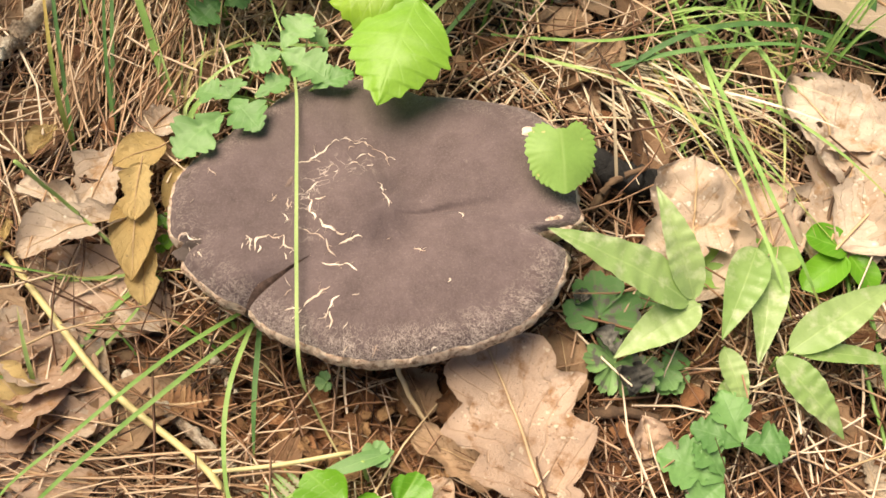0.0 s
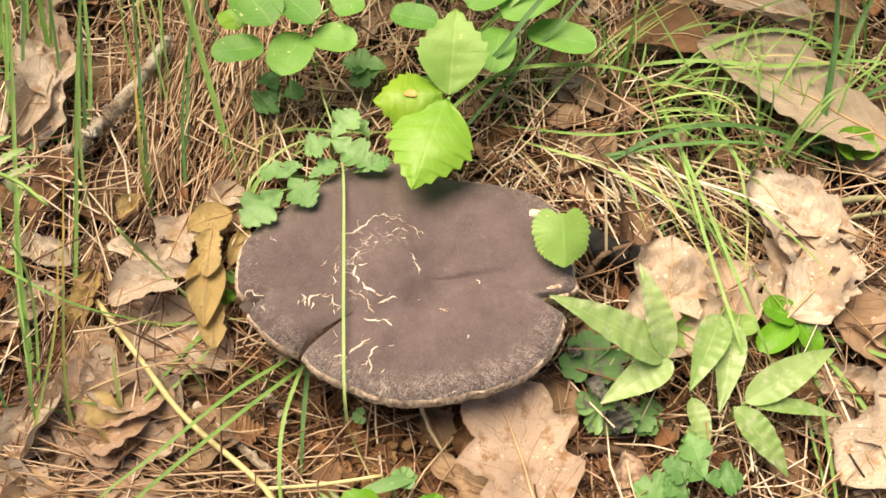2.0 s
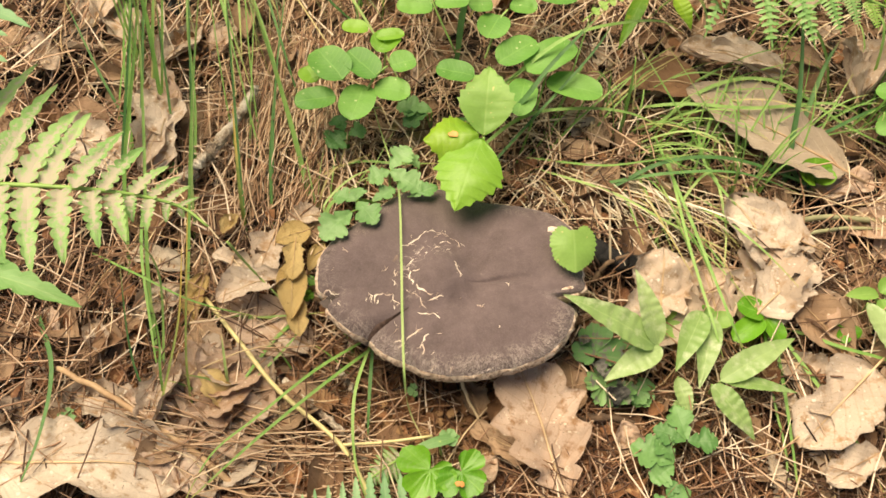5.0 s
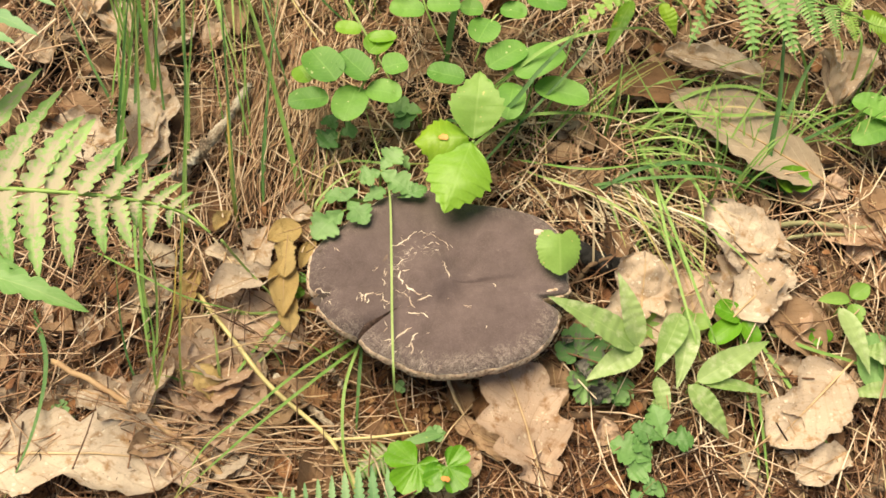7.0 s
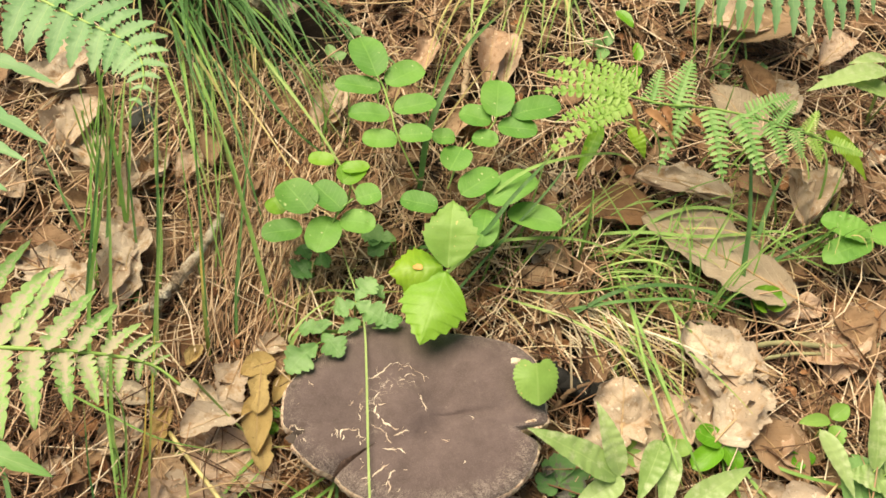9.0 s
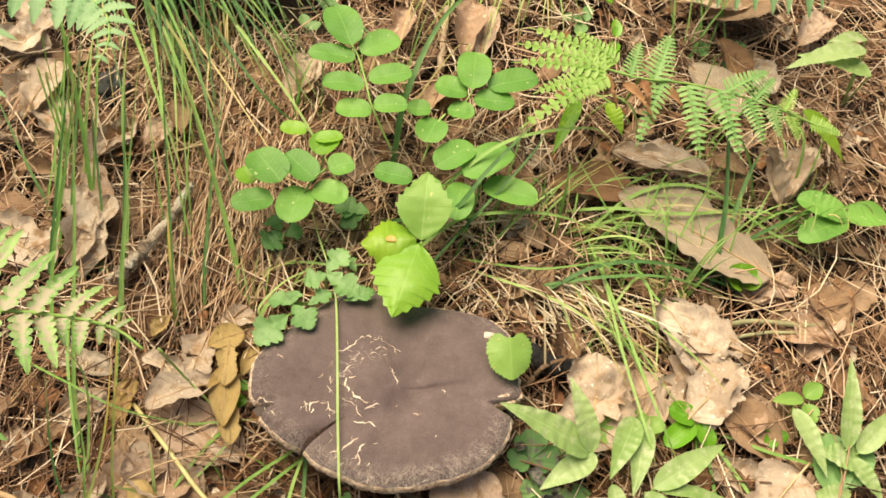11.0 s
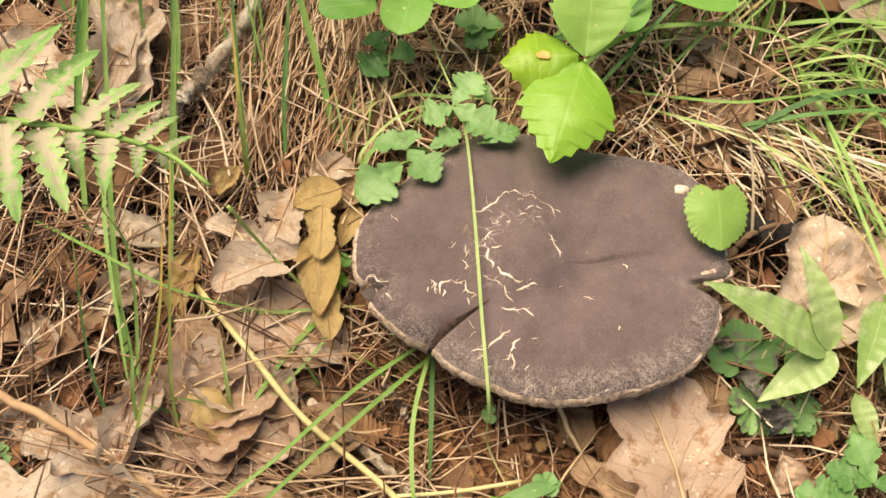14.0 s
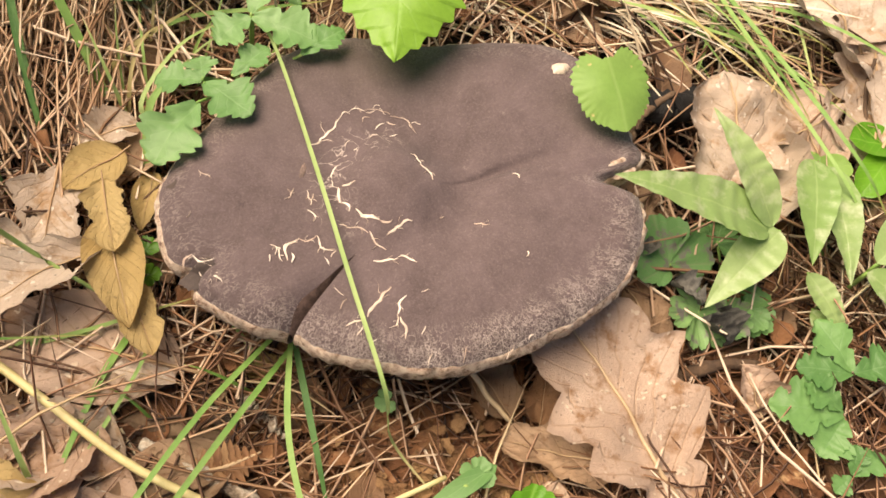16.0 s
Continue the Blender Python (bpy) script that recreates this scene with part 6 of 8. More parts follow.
pinnate("pinnate_plant", R4[0], "green pinnate plant with oval spotted leaflets", R4, [
    ((-0.0667, 0.1118, 0.0290), (-0.0877, 0.1295, 0.0300), 0.94),
    ((-0.0598, 0.1220, 0.0290), (-0.0449, 0.1291, 0.0300), 0.84),
    ((-0.0680, 0.1099, 0.0220), (-0.0452, 0.1062, 0.0230), 0.88),
    ((-0.0745, 0.1123, 0.0200), (-0.0782, 0.0826, 0.0210), 1.03),
    ((-0.0901, 0.0997, 0.0210), (-0.1141, 0.0905, 0.0220), 0.83),
    ((-0.0863, 0.1063, 0.0300), (-0.1066, 0.1272, 0.0310), 1.15)], M_ROUND)
R5 = [(-0.0691, 0.1466, -0.0056), (-0.0656, 0.1380, 0.0232), (-0.0673, 0.1441, 0.0300)]
pinnate("pinnate_plant", R5[0], "yellow-green pinnate leaf, partly withered", R5, [
    ((-0.0780, 0.1498, 0.0300), (-0.0952, 0.1491, 0.0310), 0.56),
    ((-0.0707, 0.1338, 0.0280), (-0.0606, 0.1514, 0.0290), 0.83),
    ((-0.0723, 0.1439, 0.0300), (-0.0546, 0.1482, 0.0310), 0.47),
    ((-0.1048, 0.1105, 0.0200), (-0.1135, 0.1213, 0.0210), 0.73)], M_BRIGHT)

# low plants with cut leaves
def cut_plant(label, leaves, material=M_DEEP, name="cut_leaved_plant"):
    c = leaves[0][0]
    t = thing(name, down(c), label, "plant")
    for i, (p, r, turn, lobes, up) in enumerate(leaves):
        lf = part("leaf", rosette(p, r * 1.42, up, radians(turn), lobes, 0.26, 0.2, 0.16, i * 2.1, 0.13), material, t)
        stalk(t, down(c), p, 0.0008, 0.0006, M_STALK, 0.004)
    return t


def fan_plant(label, foot, leaflets, material=M_DEEP):
    """Leaflets widening from the stalk, notched into blunt lobes towards the end."""
    t = thing("cut_leaved_plant", down(foot), label, "plant")
    for i, (a, b, w) in enumerate(leaflets):
        part("leaflet", blade(a, [q + 0.12 * (q - p) for p, q in zip(a, b)], w * 1.25, "wedge", 0.06, 0.1, 0.07, i * 1.7, 60, 8), material, t)
        stalk(t, down(foot), a, 0.0007, 0.0005, M_STALK, 0.003)
    return t


fan_plant("small green plant with deeply cut leaves at the mushroom's edge", (-0.0540, 0.0693, -0.0120), (
        ((-0.0508, 0.0625, 0.0040), (-0.0425, 0.0771, 0.0060), 0.0141),
        ((-0.0504, 0.0607, 0.0040), (-0.0325, 0.0513, 0.0020), 0.0164),
        ((-0.0513, 0.0609, 0.0040), (-0.0617, 0.0545, 0.0010), 0.0135),
        ((-0.0682, 0.0404, -0.0010), (-0.0815, 0.0435, -0.0040), 0.0116),
        ((-0.0678, 0.0411, -0.0010), (-0.0683, 0.0489, -0.0010), 0.0098),
        ((-0.0674, 0.0391, -0.0010), (-0.0547, 0.0261, 0.0000), 0.0150),
        ((-0.0698, 0.0316, -0.0010), (-0.0823, 0.0132, -0.0025), 0.0183),
        ((-0.0585, 0.0414, -0.0010), (-0.0475, 0.0499, 0.0000), 0.0098),
        ((-0.0360, 0.0464, 0.0010), (-0.0227, 0.0546, 0.0010), 0.0098),
        ((-0.0344, 0.0708, -0.0030), (-0.0416, 0.0770, -0.0000), 0.0078)))
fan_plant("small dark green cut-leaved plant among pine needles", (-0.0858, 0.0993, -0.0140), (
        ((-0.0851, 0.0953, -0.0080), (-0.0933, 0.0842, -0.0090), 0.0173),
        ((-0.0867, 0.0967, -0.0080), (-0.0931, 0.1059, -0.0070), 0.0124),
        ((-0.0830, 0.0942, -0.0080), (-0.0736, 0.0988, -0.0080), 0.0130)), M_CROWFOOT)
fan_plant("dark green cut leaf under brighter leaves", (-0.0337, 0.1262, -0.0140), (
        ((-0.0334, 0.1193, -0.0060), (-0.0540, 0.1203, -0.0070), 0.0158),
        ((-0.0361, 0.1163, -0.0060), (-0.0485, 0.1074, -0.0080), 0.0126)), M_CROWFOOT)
toothed = thing("toothed_weed", down((0.1368, -0.0627, -0.0543)), "small green weed with toothed leaflets beside dead leaves", "plant")
for i, (a, b, w) in enumerate((
        ((0.1323, -0.0802, -0.0470), (0.1073, -0.0736, -0.0470), 0.0204),
        ((0.1321, -0.0786, -0.0470), (0.1211, -0.0675, -0.0440), 0.0144),
        ((0.1317, -0.0817, -0.0470), (0.1199, -0.0924, -0.0490), 0.0170),
        ((0.1384, -0.0675, -0.0440), (0.1194, -0.0628, -0.0440), 0.0153),
        ((0.1387, -0.0667, -0.0440), (0.1310, -0.0474, -0.0420), 0.0161),
        ((0.1392, -0.0676, -0.0440), (0.1567, -0.0659, -0.0440), 0.0161),
        ((0.1292, -0.1000, -0.0490), (0.1421, -0.0948, -0.0490), 0.0100),
        ((0.1288, -0.0999, -0.0490), (0.1332, -0.0908, -0.0470), 0.0089),
        ((0.1283, -0.1002, -0.0490), (0.1213, -0.1043, -0.0500), 0.0081))):
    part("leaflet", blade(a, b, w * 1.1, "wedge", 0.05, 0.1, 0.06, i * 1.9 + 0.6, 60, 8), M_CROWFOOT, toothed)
stalk(toothed, down((0.1368, -0.0627, -0.0543)), (0.1351, -0.0655, -0.0475), 0.0008, 0.0006, M_STALK)
rot = cut_plant("half-rotted green and grey leaves by the mushroom", [((0.0841, -0.0222, -0.0394), 0.0125, 100, 3, (0.1, -0.2, 1)), ((0.0915, -0.0395, -0.0438), 0.0115, 200, 5, (0.4, -0.3, 1)), ((0.1003, -0.0436, -0.0458), 0.0075, 300, 4, (-0.4, 0.3, 1))], M_ROT, "rotting_plant")
for i, (a, b, w) in enumerate((((0.0824, -0.0293, -0.0381), (0.0917, -0.0385, -0.0397), 0.008), ((0.0922, -0.0420, -0.0411), (0.0979, -0.0522, -0.0446), 0.009), ((0.0973, -0.0397, -0.0412), (0.1022, -0.0481, -0.0444), 0.007), ((0.0744, -0.0192, -0.0374), (0.0805, -0.0144, -0.0362), 0.006))):
    part("withered_leaf", blade(a, b, w, "torn", 0.15, 0.9, 0.6, i * 2.3 + 1, 24, 10, bite=0.12), M_WITHER, rot, "curled grey-black withered leaf")
cut_plant("bright green leaf beside rotting leaves", [((0.1101, -0.0387, -0.0469), 0.0068, 300, 3, (0, 0, 1))])
cut_plant("deep green leaf under pale green leaves", [((0.1109, -0.0363, -0.0496), 0.0090, 300, 3, (0, 0, 1)), ((0.1065, -0.0124, -0.0447), 0.0083, 60, 3, (0, 0, 1))])
cut_plant("tiny green sprout on dead leaves", [((-0.2106, -0.1033, -0.0390), 0.0042, 90, 3, (0, 0, 1)), ((-0.2041, -0.1082, -0.0390), 0.0036, 300, 3, (0, 0, 1))], M_DEEP, "sprout")
cut_plant("tiny green sprout under the cap's edge", [((-0.0188, -0.0582, -0.0440), 0.0032, 200, 3, (0, -0.3, 1))], M_DEEP, "sprout")
cut_plant("tiny green weed beside a yellow leaf", [((-0.0908, -0.0049, -0.0274), 0.0035, 90, 3, (0, 0, 1)), ((-0.0902, -0.0124, -0.0303), 0.0035, 0, 3, (0, 0, 1))], M_TREFOIL, "sprout")
cut_plant("small green leaves in the needle litter", [((-0.1924, 0.0594, -0.0197), 0.0042, 90, 3, (0, 0, 1)), ((-0.1818, 0.0520, -0.0212), 0.0042, 0, 3, (0, 0, 1)), ((-0.2005, 0.0545, -0.0198), 0.0035, 200, 3, (0, 0, 1))], M_DEEP, "sprout")
cut_plant("dark green small-leaved weed in the litter", [((0.2027, 0.3255, -0.0124), 0.0067, 180, 3, (0, 0, 1)), ((0.2289, 0.3348, -0.0130), 0.0075, 20, 3, (0, 0, 1)), ((0.2214, 0.3188, -0.0164), 0.0045, 270, 3, (0, 0, 1))])

# toothed heart leaf over the cap's edge
hb, ht = (0.0625, 0.0214, 0.0080), (0.0650, 0.0069, 0.0020)
heart = thing("heart_leaf_weed", down(hb, 0.03, 0.02), "light green toothed heart-shaped leaf resting on the cap", "plant")
part("leaf", heart_leaf(hb, ht, 0.0270, 3, (0.1, -0.2, 1)), M_HEART, heart)
stem_at = [h + 0.45 * (h - t) for h, t in zip(hb, ht)]
stem_at[2] -= 0.003
stalk(heart, stem_at, down(hb, 0.03, 0.02), 0.0008, 0.001, M_TWIG_D, 0.008)
# bared flesh on the cap's margin
skin_patch("bared_flesh", (0.0505, 0.0385, -0.0020), 0.0036, 0.0022, 0.3, M_FLESH, "white bared flesh where the skin is torn", 5, 0.0012)
skin_patch("bared_flesh", (0.0638, -0.0006, -0.0030), 0.006, 0.0026, 0.2, M_PORES, "tan bared flesh in the notch", 6, 0.0008)
skin_patch("bruise", (-0.0721, -0.0255, -0.0030), 0.0055, 0.0038, 0.5, M_BRUISE, "dark bruised hollow at the margin", 7)
skin_patch("bruise", (-0.0787, 0.0050, -0.0030), 0.0028, 0.0016, 0.9, M_BRUISE, "small dark bruise", 8)
skin_patch("bruise", (-0.0393, 0.0054, -0.0010), 0.0008, 0.003, -0.3, M_BRUISE, "small dark tear in the skin", 9, 0.0002)

# pale green broad-leaved grass
def reed(label, at, leaves, material=M_REED, name="broad_leaved_grass", shape="lance"):
    t = thing(name, down(at), label, "plant")
    for i, (a, b, w) in enumerate(leaves):
        part("leaf", blade(a, b, w, shape, 0.07, 0.1, 0.04, i * 1.3, 48, 8, ripple=0.018 if shape == "lance" else 0.008), material, t)
        stalk(t, down(at), a, 0.0008, 0.0006, M_STALK, 0.003)
    return t


reed("broad-leaved grass with pale green wavy leaves", (0.1193, -0.0158, -0.0338), [
    ((0.1166, -0.0198, -0.0261), (0.0593, -0.0048, -0.0048), 0.021), ((0.1182, -0.0181, -0.0260), (0.1001, 0.0182, -0.0048), 0.0155), ((0.1204, -0.0198, -0.0264), (0.0886, -0.0425, -0.0329), 0.0175)])
reed("broad-leaved grass with pale green leaves fanning out", (0.1574, -0.0298, -0.0418), [
    ((0.1454, 0.0099, -0.0306), (0.1286, -0.0332, -0.0284), 0.0175), ((0.1517, 0.0082, -0.0332), (0.1436, -0.0395, -0.0341), 0.0165), ((0.1559, -0.0325, -0.0340), (0.2006, 0.0010, -0.0330), 0.0175),
    ((0.1579, -0.0322, -0.0341), (0.2025, -0.0308, -0.0408), 0.009), ((0.1511, -0.0354, -0.0341), (0.1782, -0.0610, -0.0467), 0.0165), ((0.1324, -0.0313, -0.0384), (0.1414, -0.0552, -0.0457), 0.0115), ((0.1337, -0.0422, -0.0457), (0.1383, -0.0604, -0.0521), 0.009)])
reed("broad-leaved grass with ribbed green leaves", (0.2521, 0.0358, -0.0423), [
    ((0.2479, 0.0333, -0.0364), (0.2667, -0.0073, -0.0441), 0.0145), ((0.2828, -0.0121, -0.0497), (0.2535, -0.0206, -0.0488), 0.012), ((0.2893, 0.0057, -0.0441), (0.2593, 0.0071, -0.0400), 0.02)])
reed("broad-leaved grass with upright light green leaves", (0.2860, 0.0112, -0.0473), [
    ((0.2785, 0.0103, -0.0369), (0.2795, 0.0625, -0.0150), 0.0145), ((0.2866, 0.0098, -0.0395), (0.3126, 0.0392, -0.0278), 0.015), ((0.2826, 0.0063, -0.0416), (0.3012, -0.0174, -0.0474), 0.014)])
reed("broad green grass leaves, one yellowing", (0.3249, 0.3168, -0.0011), [
    ((0.2912, 0.2696, 0.0557), (0.2325, 0.2433, 0.0514), 0.018), ((0.2955, 0.2525, 0.0485), (0.2446, 0.2636, 0.0479), 0.019), ((0.2955, 0.2856, 0.0522), (0.2628, 0.2694, 0.0574), 0.012)])
reed("yellow-green drooping leaf under a fern", (0.2848, 0.2792, -0.0228), [((0.2659, 0.2552, 0.0056), (0.2989, 0.2279, -0.0135), 0.018)], M_LIME)
reed("yellow-green drooping leaves under a fern", (0.1062, 0.2495, -0.0150), [((0.0983, 0.2220, 0.0174), (0.0827, 0.1767, 0.0083), 0.012), ((0.1219, 0.2383, 0.0028), (0.1350, 0.2189, -0.0082), 0.014)], M_LIME)
reed("large rounded green leaves", (0.3018, 0.1893, -0.0341), [((0.2913, 0.1705, -0.0096), (0.2561, 0.1800, -0.0063), 0.022), ((0.2912, 0.1695, -0.0096), (0.2567, 0.1500, -0.0137), 0.02), ((0.2920, 0.1697, -0.0097), (0.3239, 0.1832, -0.0142), 0.022)], M_ROUND, "round_leaved_plant", "oval")
reed("dark green rounded leaves in the litter", (0.2819, 0.0179, -0.0562), [((0.2748, 0.0246, -0.0470), (0.2710, -0.0133, -0.0511), 0.026), ((0.2924, 0.0230, -0.0463), (0.2794, -0.0090, -0.0491), 0.024)], M_DEEP, "round_leaved_plant", "oval")


def trefoil(label, at, leaves, material=M_TREFOIL, shape="oval"):
    t = thing("trefoil", down(at), label, "plant")
    for i, (a, b, w) in enumerate(leaves):
        part("leaflet", blade(a, b, w, shape, 0.05, 0.14, 0.06, i * 1.9, 16, 8), material, t)
    stalk(t, down(at), at, 0.0008, 0.0006, M_STALK)
    return t


trefoil("three-leaved weed with glossy green rounded leaflets", (0.1863, 0.0177, -0.0423), [((0.1860, 0.0183, -0.0412), (0.1684, 0.0231, -0.0385), 0.0155), ((0.1853, 0.0163, -0.0413), (0.1668, 0.0001, -0.0440), 0.0145), ((0.1871, 0.0166, -0.0414), (0.1966, 0.0030, -0.0456), 0.0125)])
trefoil("three-leaved weed with light green leaflets", (0.1222, 0.0061, -0.0455), [((0.1219, 0.0068, -0.0445), (0.1049, 0.0069, -0.0404), 0.013), ((0.1226, 0.0076, -0.0444), (0.1315, 0.0211, -0.0404), 0.012), ((0.1243, 0.0023, -0.0451), (0.1381, 0.0015, -0.0431), 0.012)], M_HEART)
trefoil("three-leaved weed with light green leaflets", (0.1532, 0.0059, -0.0475), [((0.1514, 0.0104, -0.0449), (0.1670, 0.0132, -0.0416), 0.012), ((0.1499, 0.0139, -0.0444), (0.1516, 0.0209, -0.0417), 0.01)], M_HEART)
trefoil("three-leaved weed with small light green leaflets", (0.2401, 0.0231, -0.0510), [((0.2393, 0.0240, -0.0489), (0.2288, 0.0239, -0.0462), 0.0085), ((0.2384, 0.0200, -0.0493), (0.2345, 0.0109, -0.0500), 0.009), ((0.2407, 0.0212, -0.0493), (0.2472, 0.0170, -0.0502), 0.008)], M_TREFOIL)
trefoil("three-leaved weed with light green pointed leaflets", (0.2589, 0.0430, -0.0439), [((0.2567, 0.0426, -0.0399), (0.2348, 0.0369, -0.0371), 0.0095), ((0.2575, 0.0436, -0.0398), (0.2691, 0.0537, -0.0374), 0.012), ((0.2581, 0.0398, -0.0403), (0.2620, 0.0262, -0.0420), 0.012)], M_HEART, "egg")
trefoil("curled bright lime-green leaf on dead leaves", (0.2208, 0.1240, -0.0324), [((0.2203, 0.1198, -0.0318), (0.2086, 0.1195, -0.0261), 0.019), ((0.2203, 0.1189, -0.0319), (0.2186, 0.1314, -0.0234), 0.021), ((0.2211, 0.1182, -0.0321), (0.2303, 0.1263, -0.0267), 0.017)], M_BRIGHT)
trefoil("small dark green weed", (0.1063, 0.3320, -0.0076), [((0.1046, 0.3294, -0.0038), (0.0870, 0.3281, -0.0009), 0.0105), ((0.1056, 0.3273, -0.0041), (0.1006, 0.3134, -0.0054), 0.0105), ((0.1073, 0.3300, -0.0039), (0.1082, 0.3460, -0.0002), 0.009)], M_DEEP, "egg")
trefoil("small green weed beside a fern", (0.1339, 0.3207, -0.0106), [((0.1315, 0.3173, -0.0049), (0.1299, 0.3347, -0.0008), 0.009), ((0.1325, 0.3129, -0.0054), (0.1243, 0.2977, -0.0086), 0.01), ((0.1129, 0.3643, 0.0036), (0.1270, 0.3495, 0.0010), 0.011)], M_TREFOIL, "egg")
trefoil("small dark weed among grass stems", (-0.1019, 0.2782, -0.0026), [((-0.1013, 0.2756, 0.0010), (-0.1065, 0.2859, 0.0045), 0.009), ((-0.0993, 0.2738, 0.0007), (-0.0913, 0.2804, 0.0029), 0.009), ((-0.0874, 0.2962, 0.0065), (-0.0879, 0.3044, 0.0094), 0.009)], M_DEEP, "egg")

# seedling at the lower edge
low = (0.0027, -0.0956, -0.0436)
lower = thing("sapling", down(low), "tree seedling with toothed green leaves, one leaf spotted", "seedling")
part("leaf", rosette((-0.0032, -0.1063, -0.0360), 0.0198, (0, -0.2, 1), radians(250), 3, 0.36, 0.14, 0.14, 7.4, 0.14), M_TREFOIL, lower)
part("leaf", rosette((0.0140, -0.1054, -0.0350), 0.0178, (0, -0.2, 1), radians(320), 3, 0.36, 0.14, 0.14, 7.9, 0.14), M_TREFOIL, lower)
part("leaf", rosette((0.0039, -0.0871, -0.0360), 0.0065, (0, -0.2, 1), radians(60), 3, 0.36, 0.14, 0.14, 7.8, 0.14), M_DEEP, lower)
part("blotch", blade((0.0110, -0.1128, -0.0335), (0.0165, -0.1133, -0.0335), 0.004, "torn", 0.05, 0.0, 0.1, 6, 10, 6), M_BLOTCH, lower, "orange-brown dead spot")
part("leaf", blade((0.0108, -0.0848, -0.0368), (-0.0198, -0.0996, -0.0366), 0.007, "lance", 0.06, 0.1, 0.06, 7, 24, 6), M_DEEP, lower)
stalk(lower, down(low), (-0.0000, -0.0905, -0.0348), 0.001, 0.0008, M_STALK)
fern_low = thing("fern", down((-0.0563, -0.1344, -0.0532)), "small dark green fern at the litter's surface", "fern")
frond(fern_low, [(-0.0117, -0.1309, -0.0426), (-0.0473, -0.1344, -0.0348), (-0.0829, -0.1370, -0.0349)], 0.024, M_FERN, 9, 1.3, 0.3, 0.004)
withered = thing("fern", down((-0.0343, -0.1118, -0.0521)), "withered pale green feathery frond", "fern")
frond(withered, [(-0.0198, -0.0993, -0.0426), (-0.0297, -0.1089, -0.0400), (-0.0394, -0.1185, -0.0435)], 0.012, M_FERN_OLD, 10, 1.3, 0.2, 0.004)

scrap = thing("dry_fern_scrap", down((-0.0704, -0.0733, -0.0454)), "small tan dried fern scrap lying on the litter", "dead fern")
frond(scrap, [(-0.0797, -0.0759, -0.0391), (-0.0697, -0.0748, -0.0377), (-0.0593, -0.0713, -0.0389)], 0.0075, M_FERN_TAN, 9, 2.4, 0.42, 0.0, (0.2, 0.2), nu=10, stem_of=M_STEM)
# ferns
fern_left = thing("fern", down((-0.3236, 0.0170, -0.0143)), "fern with green pinnae, brown-grey along their middles", "fern", "ferns")
part("rachis", tube(smooth([(-0.2033, -0.0777, 0.1535), (-0.1873, -0.0761, 0.1535), (-0.1643, -0.0740, 0.1535), (-0.1447, -0.0709, 0.1503), (-0.1279, -0.0676, 0.1439), (-0.1141, -0.0677, 0.1391), (-0.1030, -0.0730, 0.1357)], 5), [0.0012 - 0.00002 * i for i in range(31)], 5), M_STALK, fern_left)
for i, (a, b, w) in enumerate((
        ((-0.2033, -0.0777, 0.1535), (-0.1942, -0.0086, 0.1495), 0.0102),
        ((-0.1874, -0.0759, 0.1535), (-0.1818, -0.0184, 0.1495), 0.0103),
        ((-0.1754, -0.0747, 0.1535), (-0.1676, -0.0305, 0.1495), 0.0098),
        ((-0.1662, -0.0740, 0.1535), (-0.1622, -0.0317, 0.1495), 0.0084),
        ((-0.1546, -0.0732, 0.1535), (-0.1457, -0.0395, 0.1495), 0.0084),
        ((-0.1447, -0.0709, 0.1503), (-0.1359, -0.0441, 0.1463), 0.0075),
        ((-0.1344, -0.0685, 0.1463), (-0.1249, -0.0494, 0.1423), 0.0057),
        ((-0.1274, -0.0677, 0.1437), (-0.1193, -0.0524, 0.1397), 0.0043),
        ((-0.1211, -0.0675, 0.1415), (-0.1148, -0.0550, 0.1375), 0.0034),
        ((-0.1159, -0.0678, 0.1397), (-0.1101, -0.0590, 0.1357), 0.0024),
        ((-0.1851, -0.0769, 0.1535), (-0.1713, -0.1107, 0.1495), 0.0098),
        ((-0.1731, -0.0760, 0.1535), (-0.1595, -0.1119, 0.1495), 0.0102),
        ((-0.1598, -0.0747, 0.1535), (-0.1485, -0.1065, 0.1495), 0.0093),
        ((-0.1484, -0.0731, 0.1519), (-0.1383, -0.0965, 0.1479), 0.0080),
        ((-0.1410, -0.0714, 0.1490), (-0.1299, -0.0908, 0.1450), 0.0071),
        ((-0.1345, -0.0695, 0.1465), (-0.1313, -0.0795, 0.1425), 0.0048),
        ((-0.1272, -0.0682, 0.1437), (-0.1257, -0.0817, 0.1397), 0.0053),
        ((-0.1205, -0.0679, 0.1413), (-0.1199, -0.0747, 0.1373), 0.0034),
        ((-0.1159, -0.0678, 0.1397), (-0.1140, -0.0702, 0.1357), 0.0027),
        ((-0.1102, -0.0692, 0.1379), (-0.1090, -0.0700, 0.1339), 0.0019))):
    part("pinna", blade(a, b, w * 1.28, "bracken", 0.07, 0.16, 0.1, i * 1.7, 64, 6), M_FERN_OLD, fern_left)
for a, b, w in (((-0.1924, -0.1149, 0.1555), (-0.1349, -0.1244, 0.1515), 0.0163), ((-0.1962, -0.1068, 0.1540), (-0.1669, -0.1097, 0.1500), 0.0089)):
    part("pinna", blade(a, b, w, "bracken", 0.08, 0.16, 0.06, w * 300, 64, 6), M_FERN_MID, fern_left)
for top in ((-0.2033, -0.0777, 0.1535), (-0.1924, -0.1149, 0.1555)):
    stalk(fern_left, top, down((-0.3813, 0.0058, -0.0120)), 0.0013, 0.0018, M_STALK, 0.01)
